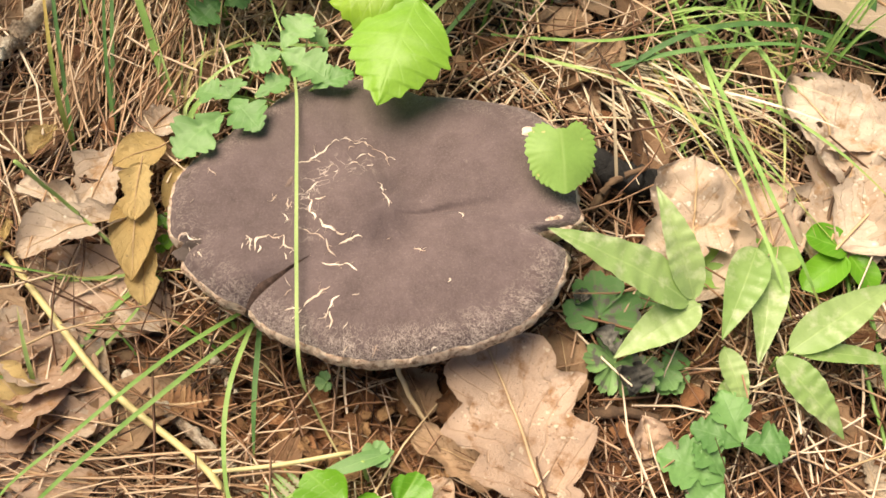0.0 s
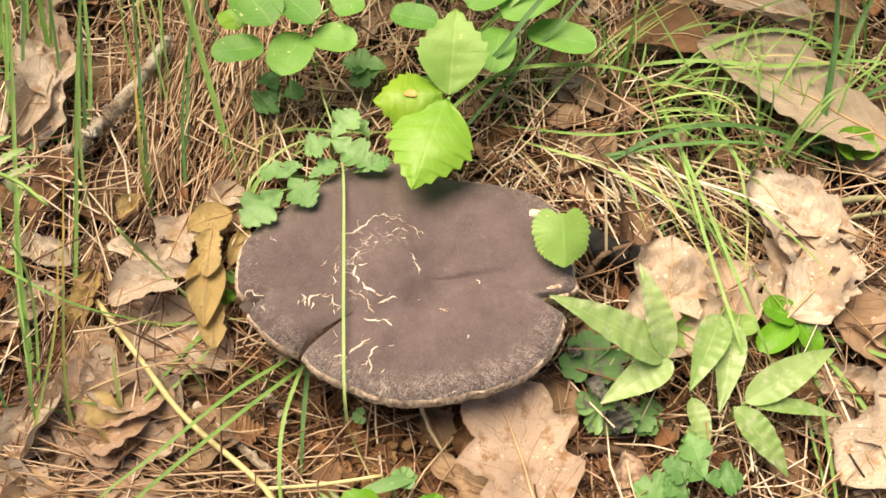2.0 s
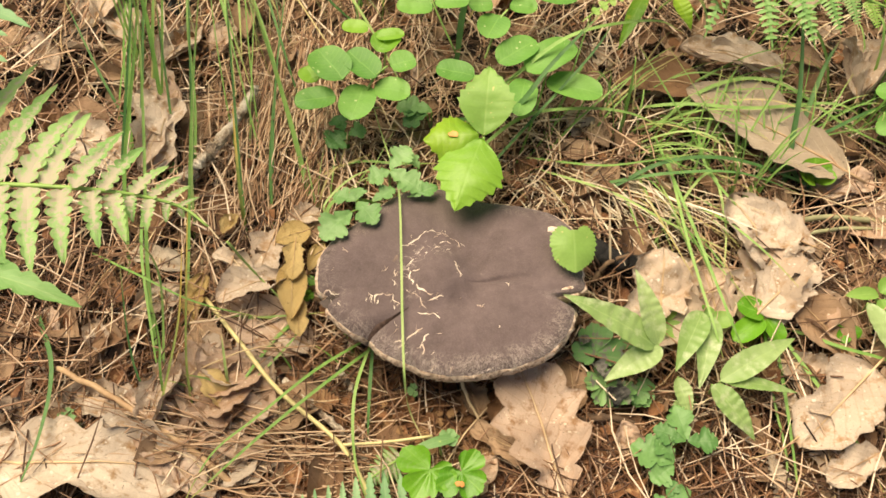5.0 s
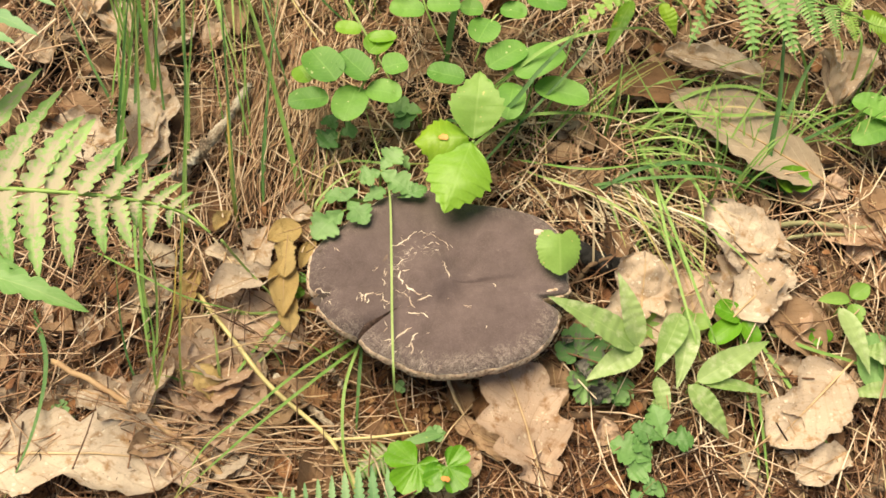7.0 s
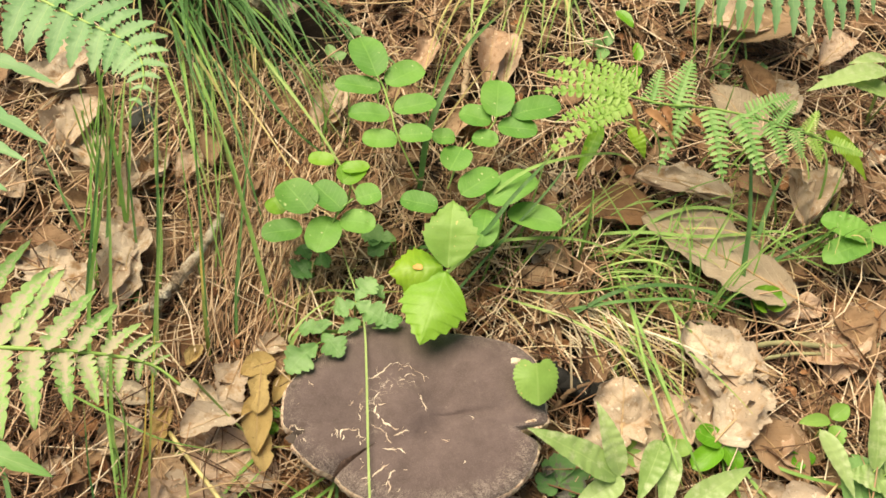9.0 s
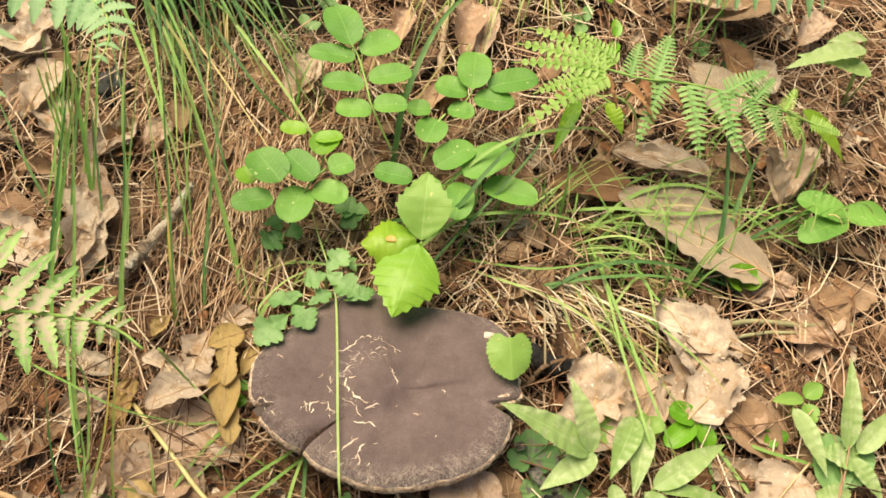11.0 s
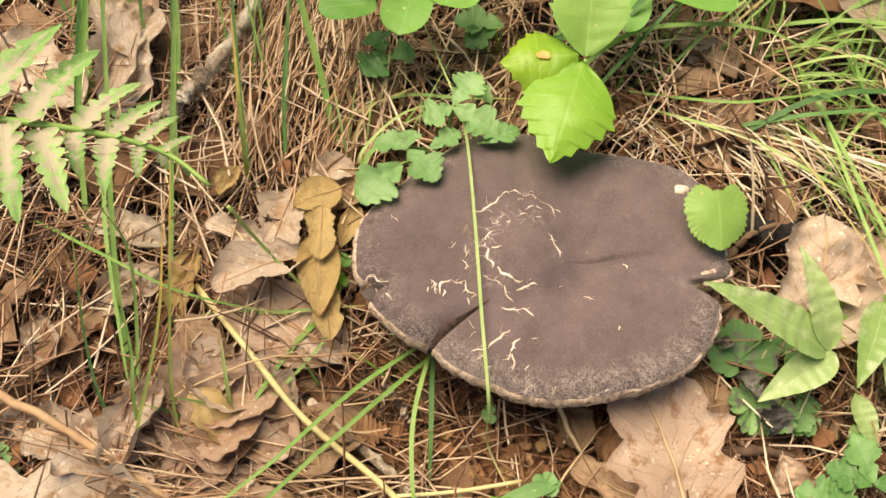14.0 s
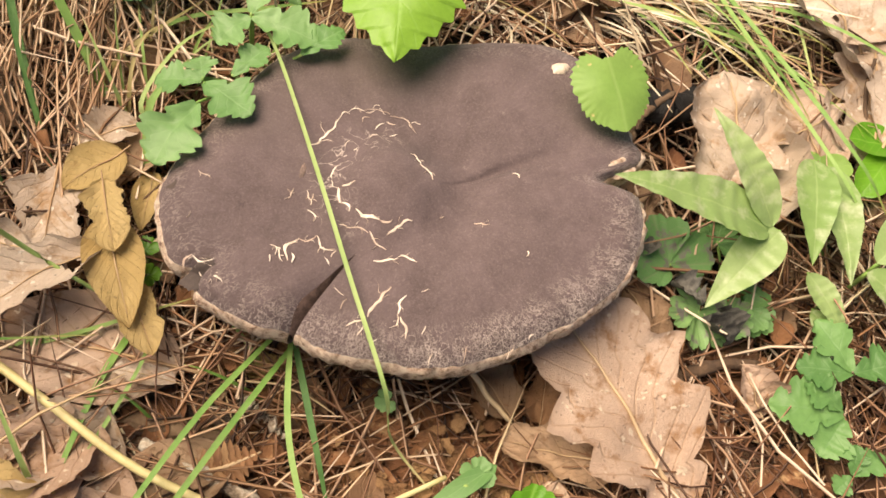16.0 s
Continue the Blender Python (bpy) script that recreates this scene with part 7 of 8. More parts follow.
fern_top = thing("fern", down((-0.3613, 0.3119, 0.0215)), "green fern with broad fronds beside a grass tussock", "fern", "ferns")
frond(fern_top, [(-0.2819, 0.1571, 0.1609), (-0.2441, 0.1329, 0.1618), (-0.2149, 0.1170, 0.1642), (-0.1914, 0.1053, 0.1654), (-0.1717, 0.0967, 0.1652), (-0.1595, 0.0848, 0.1651), (-0.1543, 0.0680, 0.1638), (-0.1573, 0.0495, 0.1609)], 0.031, M_FERN, 14, 1.35, 0.56, 0.004, (0.42, 0.36), 0.05)
stalk(fern_top, (-0.2819, 0.1571, 0.1609), down((-0.4134, 0.3359, 0.0275)), 0.0013, 0.0018, M_STALK, 0.01)
fern_edge = thing("fern", down((-0.3716, 0.1595, 0.0049)), "fern with long lobed light green pinnae over leaf litter", "fern", "ferns")
part("rachis", tube(smooth([(-0.2820, 0.1025, 0.1628), (-0.2443, 0.0325, 0.1775), (-0.2235, -0.0111, 0.1812), (-0.2140, -0.0427, 0.1671)], 5), [0.0011] * 16, 5), M_STALK, fern_edge)
for i, (a, b, w) in enumerate((
        ((-0.2728, 0.0843, 0.1641), (-0.2011, 0.0733, 0.1524), 0.015), ((-0.2504, 0.0431, 0.1741), (-0.1688, 0.0010, 0.1932), 0.0145), ((-0.2381, 0.0182, 0.1785), (-0.1762, -0.0067, 0.1898), 0.013),
        ((-0.2288, -0.0009, 0.1797), (-0.1799, -0.0207, 0.1864), 0.012), ((-0.2226, -0.0146, 0.1798), (-0.1899, -0.0232, 0.1827), 0.0105), ((-0.2193, -0.0243, 0.1765), (-0.1886, -0.0323, 0.1776), 0.0105), ((-0.2163, -0.0338, 0.1712), (-0.1973, -0.0363, 0.1717), 0.009))):
    part("pinna", blade(a, b, w, "bracken", 0.05, 0.12, 0.05, i * 1.7, 56, 4), M_FERN, fern_edge)
stalk(fern_edge, (-0.2140, -0.0427, 0.1671), down((-0.3359, 0.0437, -0.0105)), 0.0013, 0.0018, M_STALK, 0.01)
fern_right = thing("fern", down((0.1427, 0.2787, -0.0140)), "green fern with some tan withered pinnae", "fern", "ferns")
part("rachis", tube(smooth([(0.0955, 0.2099, 0.0632), (0.1302, 0.2074, 0.0588), (0.1705, 0.2162, 0.0512), (0.2251, 0.2202, 0.0382), (0.2738, 0.2188, 0.0230)], 6), [0.0009] * 25, 5), M_STALK, fern_right)
stalk(fern_right, (0.1302, 0.2074, 0.0588), down((0.1427, 0.2787, -0.0140)), 0.001, 0.0014, M_STALK)


def pinna(parent, a, b, width, material, seed):
    """One long pinna, cut into leaflets on both sides of its own rib."""
    a, b = Vector(a), Vector(b)
    d = b - a
    ln = d.length
    side = d.cross(Vector((0, -0.3, 1))).normalized()
    rib = part("pinna", blade(a, b, width * 0.3, "pinna", 0.05, 0.1, 0.03, seed, 30, 4), material, parent)
    n = 11
    for k in range(n):
        s = 0.03 + 0.9 * k / n
        w = width * 0.56 * (1 - s) ** 0.6
        for sgn in (-1, 1):
            p = a + d * s + Vector((0, 0, 0.05 * ln * 4 * s * (1 - s)))
            q = p + side * (sgn * w) + d.normalized() * (w * 0.3)
            part("pinnule", blade(p, q, ln / n * 0.7, "blunt", 0.05, 0.08, 0.0, seed + k, 8, 4), material, rib)


for i, (a, b, w, old) in enumerate((
        ((0.1643, 0.2140, 0.0524), (0.1757, 0.1680, 0.0314), 0.021, 0), ((0.1860, 0.2174, 0.0484), (0.2050, 0.1769, 0.0266), 0.019, 0), ((0.2078, 0.2189, 0.0432), (0.2231, 0.1941, 0.0254), 0.016, 0),
        ((0.2259, 0.2204, 0.0382), (0.2357, 0.2038, 0.0237), 0.013, 0), ((0.2406, 0.2211, 0.0334), (0.2502, 0.2060, 0.0211), 0.012, 1), ((0.2561, 0.2200, 0.0283), (0.2828, 0.2189, 0.0205), 0.013, 1),
        ((0.1403, 0.2099, 0.0564), (0.1509, 0.2484, 0.0641), 0.022, 0), ((0.1226, 0.2058, 0.0590), (0.1292, 0.2347, 0.0659), 0.015, 0), ((0.1464, 0.2112, 0.0552), (0.1318, 0.1680, 0.0342), 0.015, 0),
        ((0.1907, 0.2175, 0.0481), (0.2227, 0.2401, 0.0506), 0.017, 0), ((0.2116, 0.2178, 0.0428), (0.2282, 0.2399, 0.0463), 0.014, 0), ((0.2358, 0.2203, 0.0356), (0.2458, 0.2402, 0.0392), 0.011, 1),
        ((0.1070, 0.2076, 0.0622), (0.0449, 0.2111, 0.0705), 0.017, 0), ((0.1107, 0.2122, 0.0625), (0.0521, 0.2243, 0.0736), 0.015, 0), ((0.1070, 0.2053, 0.0620), (0.0440, 0.1967, 0.0670), 0.014, 1),
        ((0.1070, 0.2029, 0.0617), (0.0534, 0.1556, 0.0497), 0.016, 1), ((0.1033, 0.1998, 0.0616), (0.0793, 0.1747, 0.0542), 0.016, 0), ((0.1144, 0.2149, 0.0626), (0.0822, 0.2291, 0.0722), 0.013, 0),
        ((0.0995, 0.2013, 0.0620), (0.0598, 0.1784, 0.0599), 0.015, 0))):
    pinna(fern_right, a, b, w, M_FERN_LIGHT if old or i >= 12 else M_FERN_MID, i * 1.3)
for a, b in (((0.1037, 0.2040, 0.0600), (0.1172, 0.1869, 0.0493)), ((0.1194, 0.2021, 0.0568), (0.1429, 0.1833, 0.0432)), ((0.1469, 0.2060, 0.0525), (0.1648, 0.1938, 0.0430)), ((0.0752, 0.2256, 0.0703), (0.0834, 0.2187, 0.0670)), ((0.1305, 0.2060, 0.0576), (0.1384, 0.1905, 0.0483))):
    part("withered_pinna", blade(a, b, 0.0085, "pinna", 0.1, 0.5, 0.3, 3, 24, 4), M_FERN_TAN, fern_right, "curled tan withered pinna")
fern_far = thing("fern", down((0.2011, 0.4501, 0.0018)), "green fern frond hanging over dead leaves", "fern", "ferns")
frond(fern_far, [(0.1467, 0.3506, 0.0759), (0.2034, 0.3386, 0.0770), (0.2670, 0.3443, 0.0737), (0.3427, 0.3573, 0.0674)], 0.042, M_FERN, 15, 2.2, 0.3, 0.016, (0.2, 0.12))

# single blades of grass
lone_blade([(-0.0759, 0.1330, -0.0147), (-0.0610, 0.0910, -0.0004), (-0.0493, 0.0633, 0.0037), (-0.0429, 0.0456, 0.0000), (-0.0350, 0.0013, 0.0020), (-0.0290, -0.0347, 0.0010), (-0.0227, -0.0688, -0.0030), (-0.0197, -0.0727, -0.0396), (-0.0060, -0.0905, -0.0524)], 0.0021, M_LONG, "long pale green grass blade lying across the mushroom cap", 0.0, "grass_plant", 0.14, 0.9)
lone_blade([(-0.1658, -0.0704, -0.0421), (-0.1756, -0.0430, -0.0284), (-0.1813, -0.0125, -0.0016), (-0.1922, 0.0530, 0.0415), (-0.2068, 0.1280, 0.0909)], 0.0022, M_GRASS, "thick upright green grass blade", 0.4)
lone_blade([(-0.1995, -0.0129, -0.0335), (-0.2096, 0.0382, 0.0009), (-0.2059, 0.0817, 0.0456), (-0.2083, 0.1375, 0.0821)], 0.0022, M_GRASS, "upright green grass blade", 0.6)
lone_blade([(-0.2153, 0.0437, -0.0081), (-0.2154, 0.0833, 0.0264), (-0.2148, 0.1371, 0.0725)], 0.0020, M_SEDGE, "upright green grass blade", -0.4)
lone_blade([(-0.1578, -0.0406, -0.0392), (-0.1647, 0.0065, -0.0155), (-0.1692, 0.0651, 0.0314), (-0.1749, 0.1452, 0.0809)], 0.0017, M_GRASS, "slender upright grass blade", 0.5)
lone_blade([(-0.1751, 0.0491, -0.0250), (-0.1786, 0.0862, 0.0144), (-0.1888, 0.1527, 0.0626)], 0.0016, M_SEDGE, "slender upright grass blade", 0.2)
lone_blade([(-0.1368, 0.0259, -0.0330), (-0.1456, 0.0587, -0.0128), (-0.1583, 0.1119, 0.0211), (-0.1679, 0.1575, 0.0618)], 0.0015, M_SEDGE, "slender grass blade, yellow at its base", 0.2)
lone_blade([(-0.1027, 0.0563, -0.0277), (-0.1141, 0.0810, -0.0052), (-0.1311, 0.1137, 0.0246), (-0.1539, 0.1511, 0.0702)], 0.0030, M_GRASS, "broad green grass blade, yellowed at its base", 0.2)
lone_blade([(-0.1240, 0.0404, -0.0322), (-0.1302, 0.0854, -0.0087), (-0.1338, 0.1299, 0.0166), (-0.1348, 0.1798, 0.0423)], 0.0015, M_SEDGE, "thin upright grass blade", 0.2)
lone_blade([(-0.1915, 0.0686, -0.0248), (-0.2018, 0.1056, 0.0031), (-0.2129, 0.1484, 0.0436)], 0.0014, M_SEDGE, "thin upright grass blade", 0.2)
lone_blade([(-0.2341, 0.0967, -0.0189), (-0.2542, 0.1201, -0.0020), (-0.2841, 0.1602, 0.0194)], 0.0016, M_SEDGE, "slanting green grass blade", 0.2)
lone_blade([(-0.0501, -0.0340, -0.0333), (-0.0754, -0.0622, -0.0249), (-0.1004, -0.0953, -0.0210), (-0.1210, -0.1180, -0.0263), (-0.1343, -0.1490, -0.0410)], 0.0017, M_GRASS, "green grass blade leaning out from under the cap", 0.5)
lone_blade([(-0.0423, -0.0338, -0.0357), (-0.0681, -0.0670, -0.0279), (-0.0933, -0.0998, -0.0240), (-0.1113, -0.1205, -0.0292), (-0.1373, -0.1494, -0.0409)], 0.0017, M_GRASS, "green grass blade leaning out from under the cap", -0.3)
lone_blade([(-0.0471, -0.0350, -0.0316), (-0.0504, -0.0689, -0.0252), (-0.0475, -0.0955, -0.0264), (-0.0414, -0.1149, -0.0350), (-0.0282, -0.1376, -0.0504)], 0.0017, M_GRASS, "green grass blade curving out from under the cap", 0.4)
lone_blade([(-0.0465, -0.0390, -0.0341), (-0.0431, -0.0706, -0.0358), (-0.0408, -0.0925, -0.0465)], 0.0020, M_SEDGE, "short green grass blade under the cap", 0.3)
lone_blade([(-0.0913, -0.0225, -0.0354), (-0.1035, -0.0437, -0.0310), (-0.1145, -0.0691, -0.0312), (-0.1251, -0.0881, -0.0407)], 0.0021, M_GRASS, "green grass blade over dead leaves", 0.3)
lone_blade([(-0.2433, -0.0468, -0.0306), (-0.2219, -0.0807, -0.0258), (-0.2155, -0.1204, -0.0267), (-0.2225, -0.1627, -0.0370)], 0.0026, M_SEDGE, "green grass blade over a dead leaf", 0.4)
lone_blade([(-0.1487, -0.0299, -0.0346), (-0.1200, -0.0313, -0.0306), (-0.0768, -0.0230, -0.0283)], 0.0016, M_GRASS, "fine green grass stem beside the cap", 0.2)
lone_blade([(-0.1360, -0.1037, -0.0528), (-0.1446, -0.0735, -0.0188), (-0.1487, -0.0372, 0.0106), (-0.1523, 0.0017, 0.0402)], 0.0011, M_OLIVE, "thin olive grass stem over dead leaves", 0.25)
lone_blade([(-0.1538, -0.0962, -0.0508), (-0.1698, -0.0827, -0.0283), (-0.1811, -0.0609, -0.0151), (-0.1906, -0.0251, 0.0096)], 0.0011, M_SEDGE, "thin dark green grass stem over dead leaves", 0.25)
lone_blade([(-0.1582, -0.1051, -0.0515), (-0.1564, -0.0941, -0.0304), (-0.1529, -0.0516, -0.0058), (-0.1550, -0.0175, 0.0182)], 0.0013, M_OLIVE, "thin olive grass stem over dead leaves", 0.25)
lone_blade([(-0.2278, 0.0003, -0.0332), (-0.1847, -0.0232, -0.0106), (-0.1463, -0.0365, -0.0095), (-0.1058, -0.0320, -0.0285)], 0.0011, M_GRASS, "thin green blade arching over dead leaves", 0.25)
lone_blade([(-0.1211, -0.0854, -0.0516), (-0.1247, -0.0687, -0.0245), (-0.1293, -0.0526, -0.0124)], 0.0016, M_LONG, "short pale green blade in leaf litter", 0.25)
lone_blade([(-0.1686, 0.0200, -0.0347), (-0.1687, 0.0446, 0.0061), (-0.1693, 0.0768, 0.0398)], 0.0014, M_LONG, "pale green upright blade beside a stick", 0.25)
lone_blade([(-0.1373, 0.0267, -0.0379), (-0.1410, 0.0426, -0.0059), (-0.1519, 0.0860, 0.0197)], 0.0020, M_OLIVE, "green blade yellowing at its foot", 0.25)
lone_blade([(-0.1219, 0.0322, -0.0383), (-0.1271, 0.0630, -0.0094), (-0.1293, 0.0995, 0.0198)], 0.0015, M_SEDGE, "thin dark green grass stem in the litter", 0.25)
lone_blade([(-0.1568, -0.0939, -0.0504), (-0.1584, -0.0778, -0.0184), (-0.1603, -0.0641, -0.0067), (-0.1674, -0.0427, 0.0161)], 0.0013, M_GRASS, "green blade over dead leaves", 0.25)
lone_blade([(-0.0846, -0.1228, -0.0511), (-0.0796, -0.1135, -0.0464), (-0.0723, -0.1019, -0.0476)], 0.0020, M_SEDGE, "short green blade in needle litter", 0.2)
lone_blade([(0.2225, 0.1184, -0.0431), (0.2043, 0.1291, -0.0288), (0.2038, 0.1698, -0.0001), (0.1995, 0.2513, 0.0394)], 0.0042, M_SEDGE, "grey-green upright grass stem", 0.2)
lone_blade([(0.2026, 0.1189, -0.0418), (0.2110, 0.1544, -0.0223), (0.2215, 0.1904, -0.0029), (0.2308, 0.2094, 0.0067)], 0.0036, M_SEDGE, "slanting grey-green blade of grass", 0.2)
lone_blade([(-0.0247, 0.1278, -0.0245), (0.0160, 0.1157, 0.0055), (0.0401, 0.1404, 0.0288), (0.0721, 0.1849, 0.0399)], 0.0034, M_SEDGE, "pale green blade arching over leaflets", 0.3)
lone_blade([(-0.0159, 0.1206, -0.0259), (0.0199, 0.1431, 0.0134), (0.0529, 0.1668, 0.0290), (0.1015, 0.1899, 0.0246), (0.1223, 0.1903, 0.0173)], 0.0026, M_GRASS, "long green blade arching over leaflets", 0.3)
lone_blade([(-0.0091, 0.0979, -0.0289), (0.0240, 0.1203, -0.0044), (0.0602, 0.1313, -0.0015), (0.0953, 0.1385, -0.0089), (0.1258, 0.1391, -0.0247)], 0.0024, M_GRASS, "green blade arching beside the seedling", 0.3)
lone_blade([(-0.0966, 0.0776, -0.0277), (-0.0742, 0.0804, -0.0168), (-0.0484, 0.0808, -0.0144), (-0.0237, 0.0923, -0.0246)], 0.0018, M_GRASS, "fine yellow and green grass stem", 0.3)
lone_blade([(-0.1064, 0.0610, -0.0290), (-0.0944, 0.0694, -0.0188), (-0.0675, 0.0845, -0.0127)], 0.0018, M_BLADE_DRY, "slender stem of yellowing green grass", 0.3)
lone_blade([(-0.0897, 0.0251, -0.0261), (-0.0852, 0.0426, -0.0124), (-0.0688, 0.0519, -0.0064)], 0.0026, M_GRASS, "green blade curving behind the cap", 0.3)
lone_blade([(0.0869, 0.0939, -0.0334), (0.1212, 0.1109, -0.0196), (0.1627, 0.1190, -0.0193), (0.2089, 0.1182, -0.0323), (0.2229, 0.1160, -0.0394)], 0.0028, M_SEDGE, "pale green blade arching over a grey leaf", 0.3)
lone_blade([(0.0828, 0.0974, -0.0327), (0.1258, 0.1045, -0.0226), (0.1711, 0.1108, -0.0228), (0.2181, 0.1095, -0.0379)], 0.0026, M_SEDGE, "pale green blade arching over a grey leaf", -0.3)
lone_blade([(0.0984, 0.1583, -0.0268), (0.1305, 0.1554, -0.0132), (0.1765, 0.1574, -0.0118), (0.2339, 0.1744, -0.0175), (0.2622, 0.1689, -0.0299)], 0.0026, M_GRASS, "long green blade over dead leaves", 0.3)
lone_blade([(0.1113, 0.1427, -0.0294), (0.1497, 0.1731, -0.0124), (0.1916, 0.1795, -0.0083), (0.2440, 0.1624, -0.0255), (0.2877, 0.1540, -0.0372)], 0.0026, M_GRASS, "long green blade over dead leaves", 0.3)
lone_blade([(0.1833, 0.1258, -0.0358), (0.2261, 0.1515, -0.0216), (0.2654, 0.1771, -0.0172), (0.3020, 0.1960, -0.0233)], 0.0024, M_SEDGE, "pale blade slanting over dead leaves", 0.3)
lone_blade([(0.1420, 0.1767, -0.0275), (0.1471, 0.1165, -0.0246), (0.1766, 0.0800, -0.0306), (0.2029, 0.0578, -0.0448)], 0.0017, M_GRASS, "green blade bending over pale leaves", 0.3)
lone_blade([(0.1151, 0.1375, -0.0282), (0.1380, 0.0703, -0.0253), (0.1599, 0.0091, -0.0276), (0.1753, -0.0114, -0.0449)], 0.0019, M_GRASS, "long green blade bending over pale leaves", 0.3)
lone_blade([(0.1235, 0.1259, -0.0301), (0.1358, 0.0516, -0.0232), (0.1507, -0.0008, -0.0261), (0.1588, -0.0176, -0.0365)], 0.0017, M_GRASS, "green blade bending down to pale green leaves", 0.3)
lone_blade([(0.2009, 0.0162, -0.0493), (0.2326, 0.0050, -0.0446), (0.2626, 0.0018, -0.0489), (0.2943, -0.0070, -0.0578)], 0.0022, M_GRASS, "green blade lying over the litter", 0.3)
lone_blade([(0.1990, 0.0102, -0.0499), (0.2166, -0.0189, -0.0483), (0.2357, -0.0441, -0.0524), (0.2612, -0.0856, -0.0647)], 0.0024, M_GRASS, "green blade lying over a pale leaf", 0.3)
lone_blade([(0.1954, 0.0020, -0.0506), (0.1994, -0.0353, -0.0511), (0.2075, -0.0940, -0.0622)], 0.0020, M_GRASS, "thin green blade over dead leaves", 0.3)
lone_blade([(-0.0126, 0.0634, -0.0326), (0.0251, 0.1095, -0.0057), (0.0634, 0.1558, 0.0221), (0.0764, 0.1819, 0.0292)], 0.0019, M_SEDGE, "green blade slanting past the seedling", 0.3)
lone_blade([(-0.0233, 0.1742, -0.0174), (-0.0207, 0.2020, 0.0176), (-0.0040, 0.2529, 0.0423), (0.0243, 0.3026, 0.0462)], 0.0042, M_SEDGE, "broad pale green blade standing among leaflets", 0.5)
lone_blade([(-0.2075, 0.0995, -0.0182), (-0.2185, 0.1369, 0.0227), (-0.2357, 0.1807, 0.0687), (-0.2499, 0.2250, 0.0946)], 0.0025, M_GRASS, "tall green blade in front of a fern", 0.3)

lone_blade([(-0.2036, 0.0469, -0.0184), (-0.1929, 0.0011, -0.0183), (-0.1761, -0.0433, -0.0244), (-0.1585, -0.0882, -0.0366)], 0.0017, M_GRASS, "upright green grass stem over dead leaves", 0.3)
lone_blade([(-0.1608, -0.0847, -0.0420), (-0.1626, -0.0523, -0.0123), (-0.1631, -0.0349, 0.0197), (-0.1711, -0.0283, 0.0410)], 0.0012, M_GRASS, "slender green grass stem", 0.3)
lone_blade([(-0.1606, -0.0399, -0.0350), (-0.1265, -0.0313, -0.0301), (-0.0943, -0.0296, -0.0340)], 0.0011, M_GRASS, "fine green grass stem over a dead leaf", 0.2)
lone_blade([(-0.1236, -0.0851, -0.0434), (-0.1083, -0.0668, -0.0333), (-0.0920, -0.0430, -0.0276), (-0.0879, -0.0250, -0.0299)], 0.0012, M_GRASS, "fine green grass stem beside the cap", 0.2)
lone_blade([(-0.0833, 0.0376, -0.0231), (-0.0889, 0.0411, -0.0123), (-0.0757, 0.0614, -0.0088), (-0.0580, 0.0793, -0.0159)], 0.0014, M_LONG, "pale green blade curving behind the cap", 0.2)
lone_blade([(0.0371, 0.1008, -0.0295), (0.0868, 0.0851, -0.0244), (0.1250, 0.0696, -0.0285), (0.1719, 0.0588, -0.0407)], 0.0016, M_LONG, "long pale green blade arching over straw", 0.3)
lone_blade([(0.0318, 0.1078, -0.0283), (0.0746, 0.1028, -0.0216), (0.1009, 0.1079, -0.0207), (0.1610, 0.1334, -0.0276)], 0.0014, M_GRASS, "long green blade arching over needles", 0.3)
lone_blade([(0.1173, 0.0593, -0.0392), (0.1481, 0.1096, -0.0254), (0.1605, 0.0783, -0.0298), (0.1607, 0.0358, -0.0386)], 0.0016, M_LONG, "bowed pale green blade over a pale leaf", 0.3)

lone_blade([(-0.1816, 0.2057, 0.0482), (-0.1491, 0.1537, 0.0202), (-0.1204, 0.0952, -0.0042), (-0.1037, 0.0608, -0.0252)], 0.0022, M_GRASS, "long bright green blade hanging over needles", 0.3)
lone_blade([(-0.1538, 0.2240, 0.0385), (-0.1124, 0.1854, 0.0175), (-0.0758, 0.1786, -0.0116)], 0.0018, M_SEDGE, "long dark green blade over needles", 0.3)
lone_blade([(-0.1396, 0.2280, 0.0380), (-0.0902, 0.1780, 0.0193), (-0.0499, 0.1342, -0.0142)], 0.0017, M_LONG, "long pale green blade over needles", 0.3)
lone_blade([(-0.1713, 0.2191, 0.0390), (-0.1375, 0.1517, 0.0093), (-0.1183, 0.1160, -0.0180)], 0.0016, M_SEDGE, "thin dark green blade over needles", 0.3)
lone_blade([(-0.2183, 0.0563, -0.0225), (-0.2259, 0.1157, 0.0167), (-0.2346, 0.1803, 0.0586)], 0.0019, M_GRASS, "upright green grass blade among dead leaves", 0.3)
lone_blade([(-0.2127, 0.0628, -0.0221), (-0.2203, 0.1258, 0.0175), (-0.2256, 0.1828, 0.0583)], 0.0017, M_SEDGE, "upright dark green grass blade", 0.3)
lone_blade([(-0.2181, 0.0664, -0.0213), (-0.2317, 0.1230, 0.0179), (-0.2321, 0.1810, 0.0585)], 0.0015, M_GRASS, "upright green grass blade among dead leaves", -0.3)
lone_blade([(-0.1755, 0.0497, -0.0259), (-0.1819, 0.0949, -0.0024), (-0.1953, 0.1473, 0.0264), (-0.2015, 0.1959, 0.0523)], 0.0018, M_GRASS, "upright green grass blade over a pale leaf", 0.3)

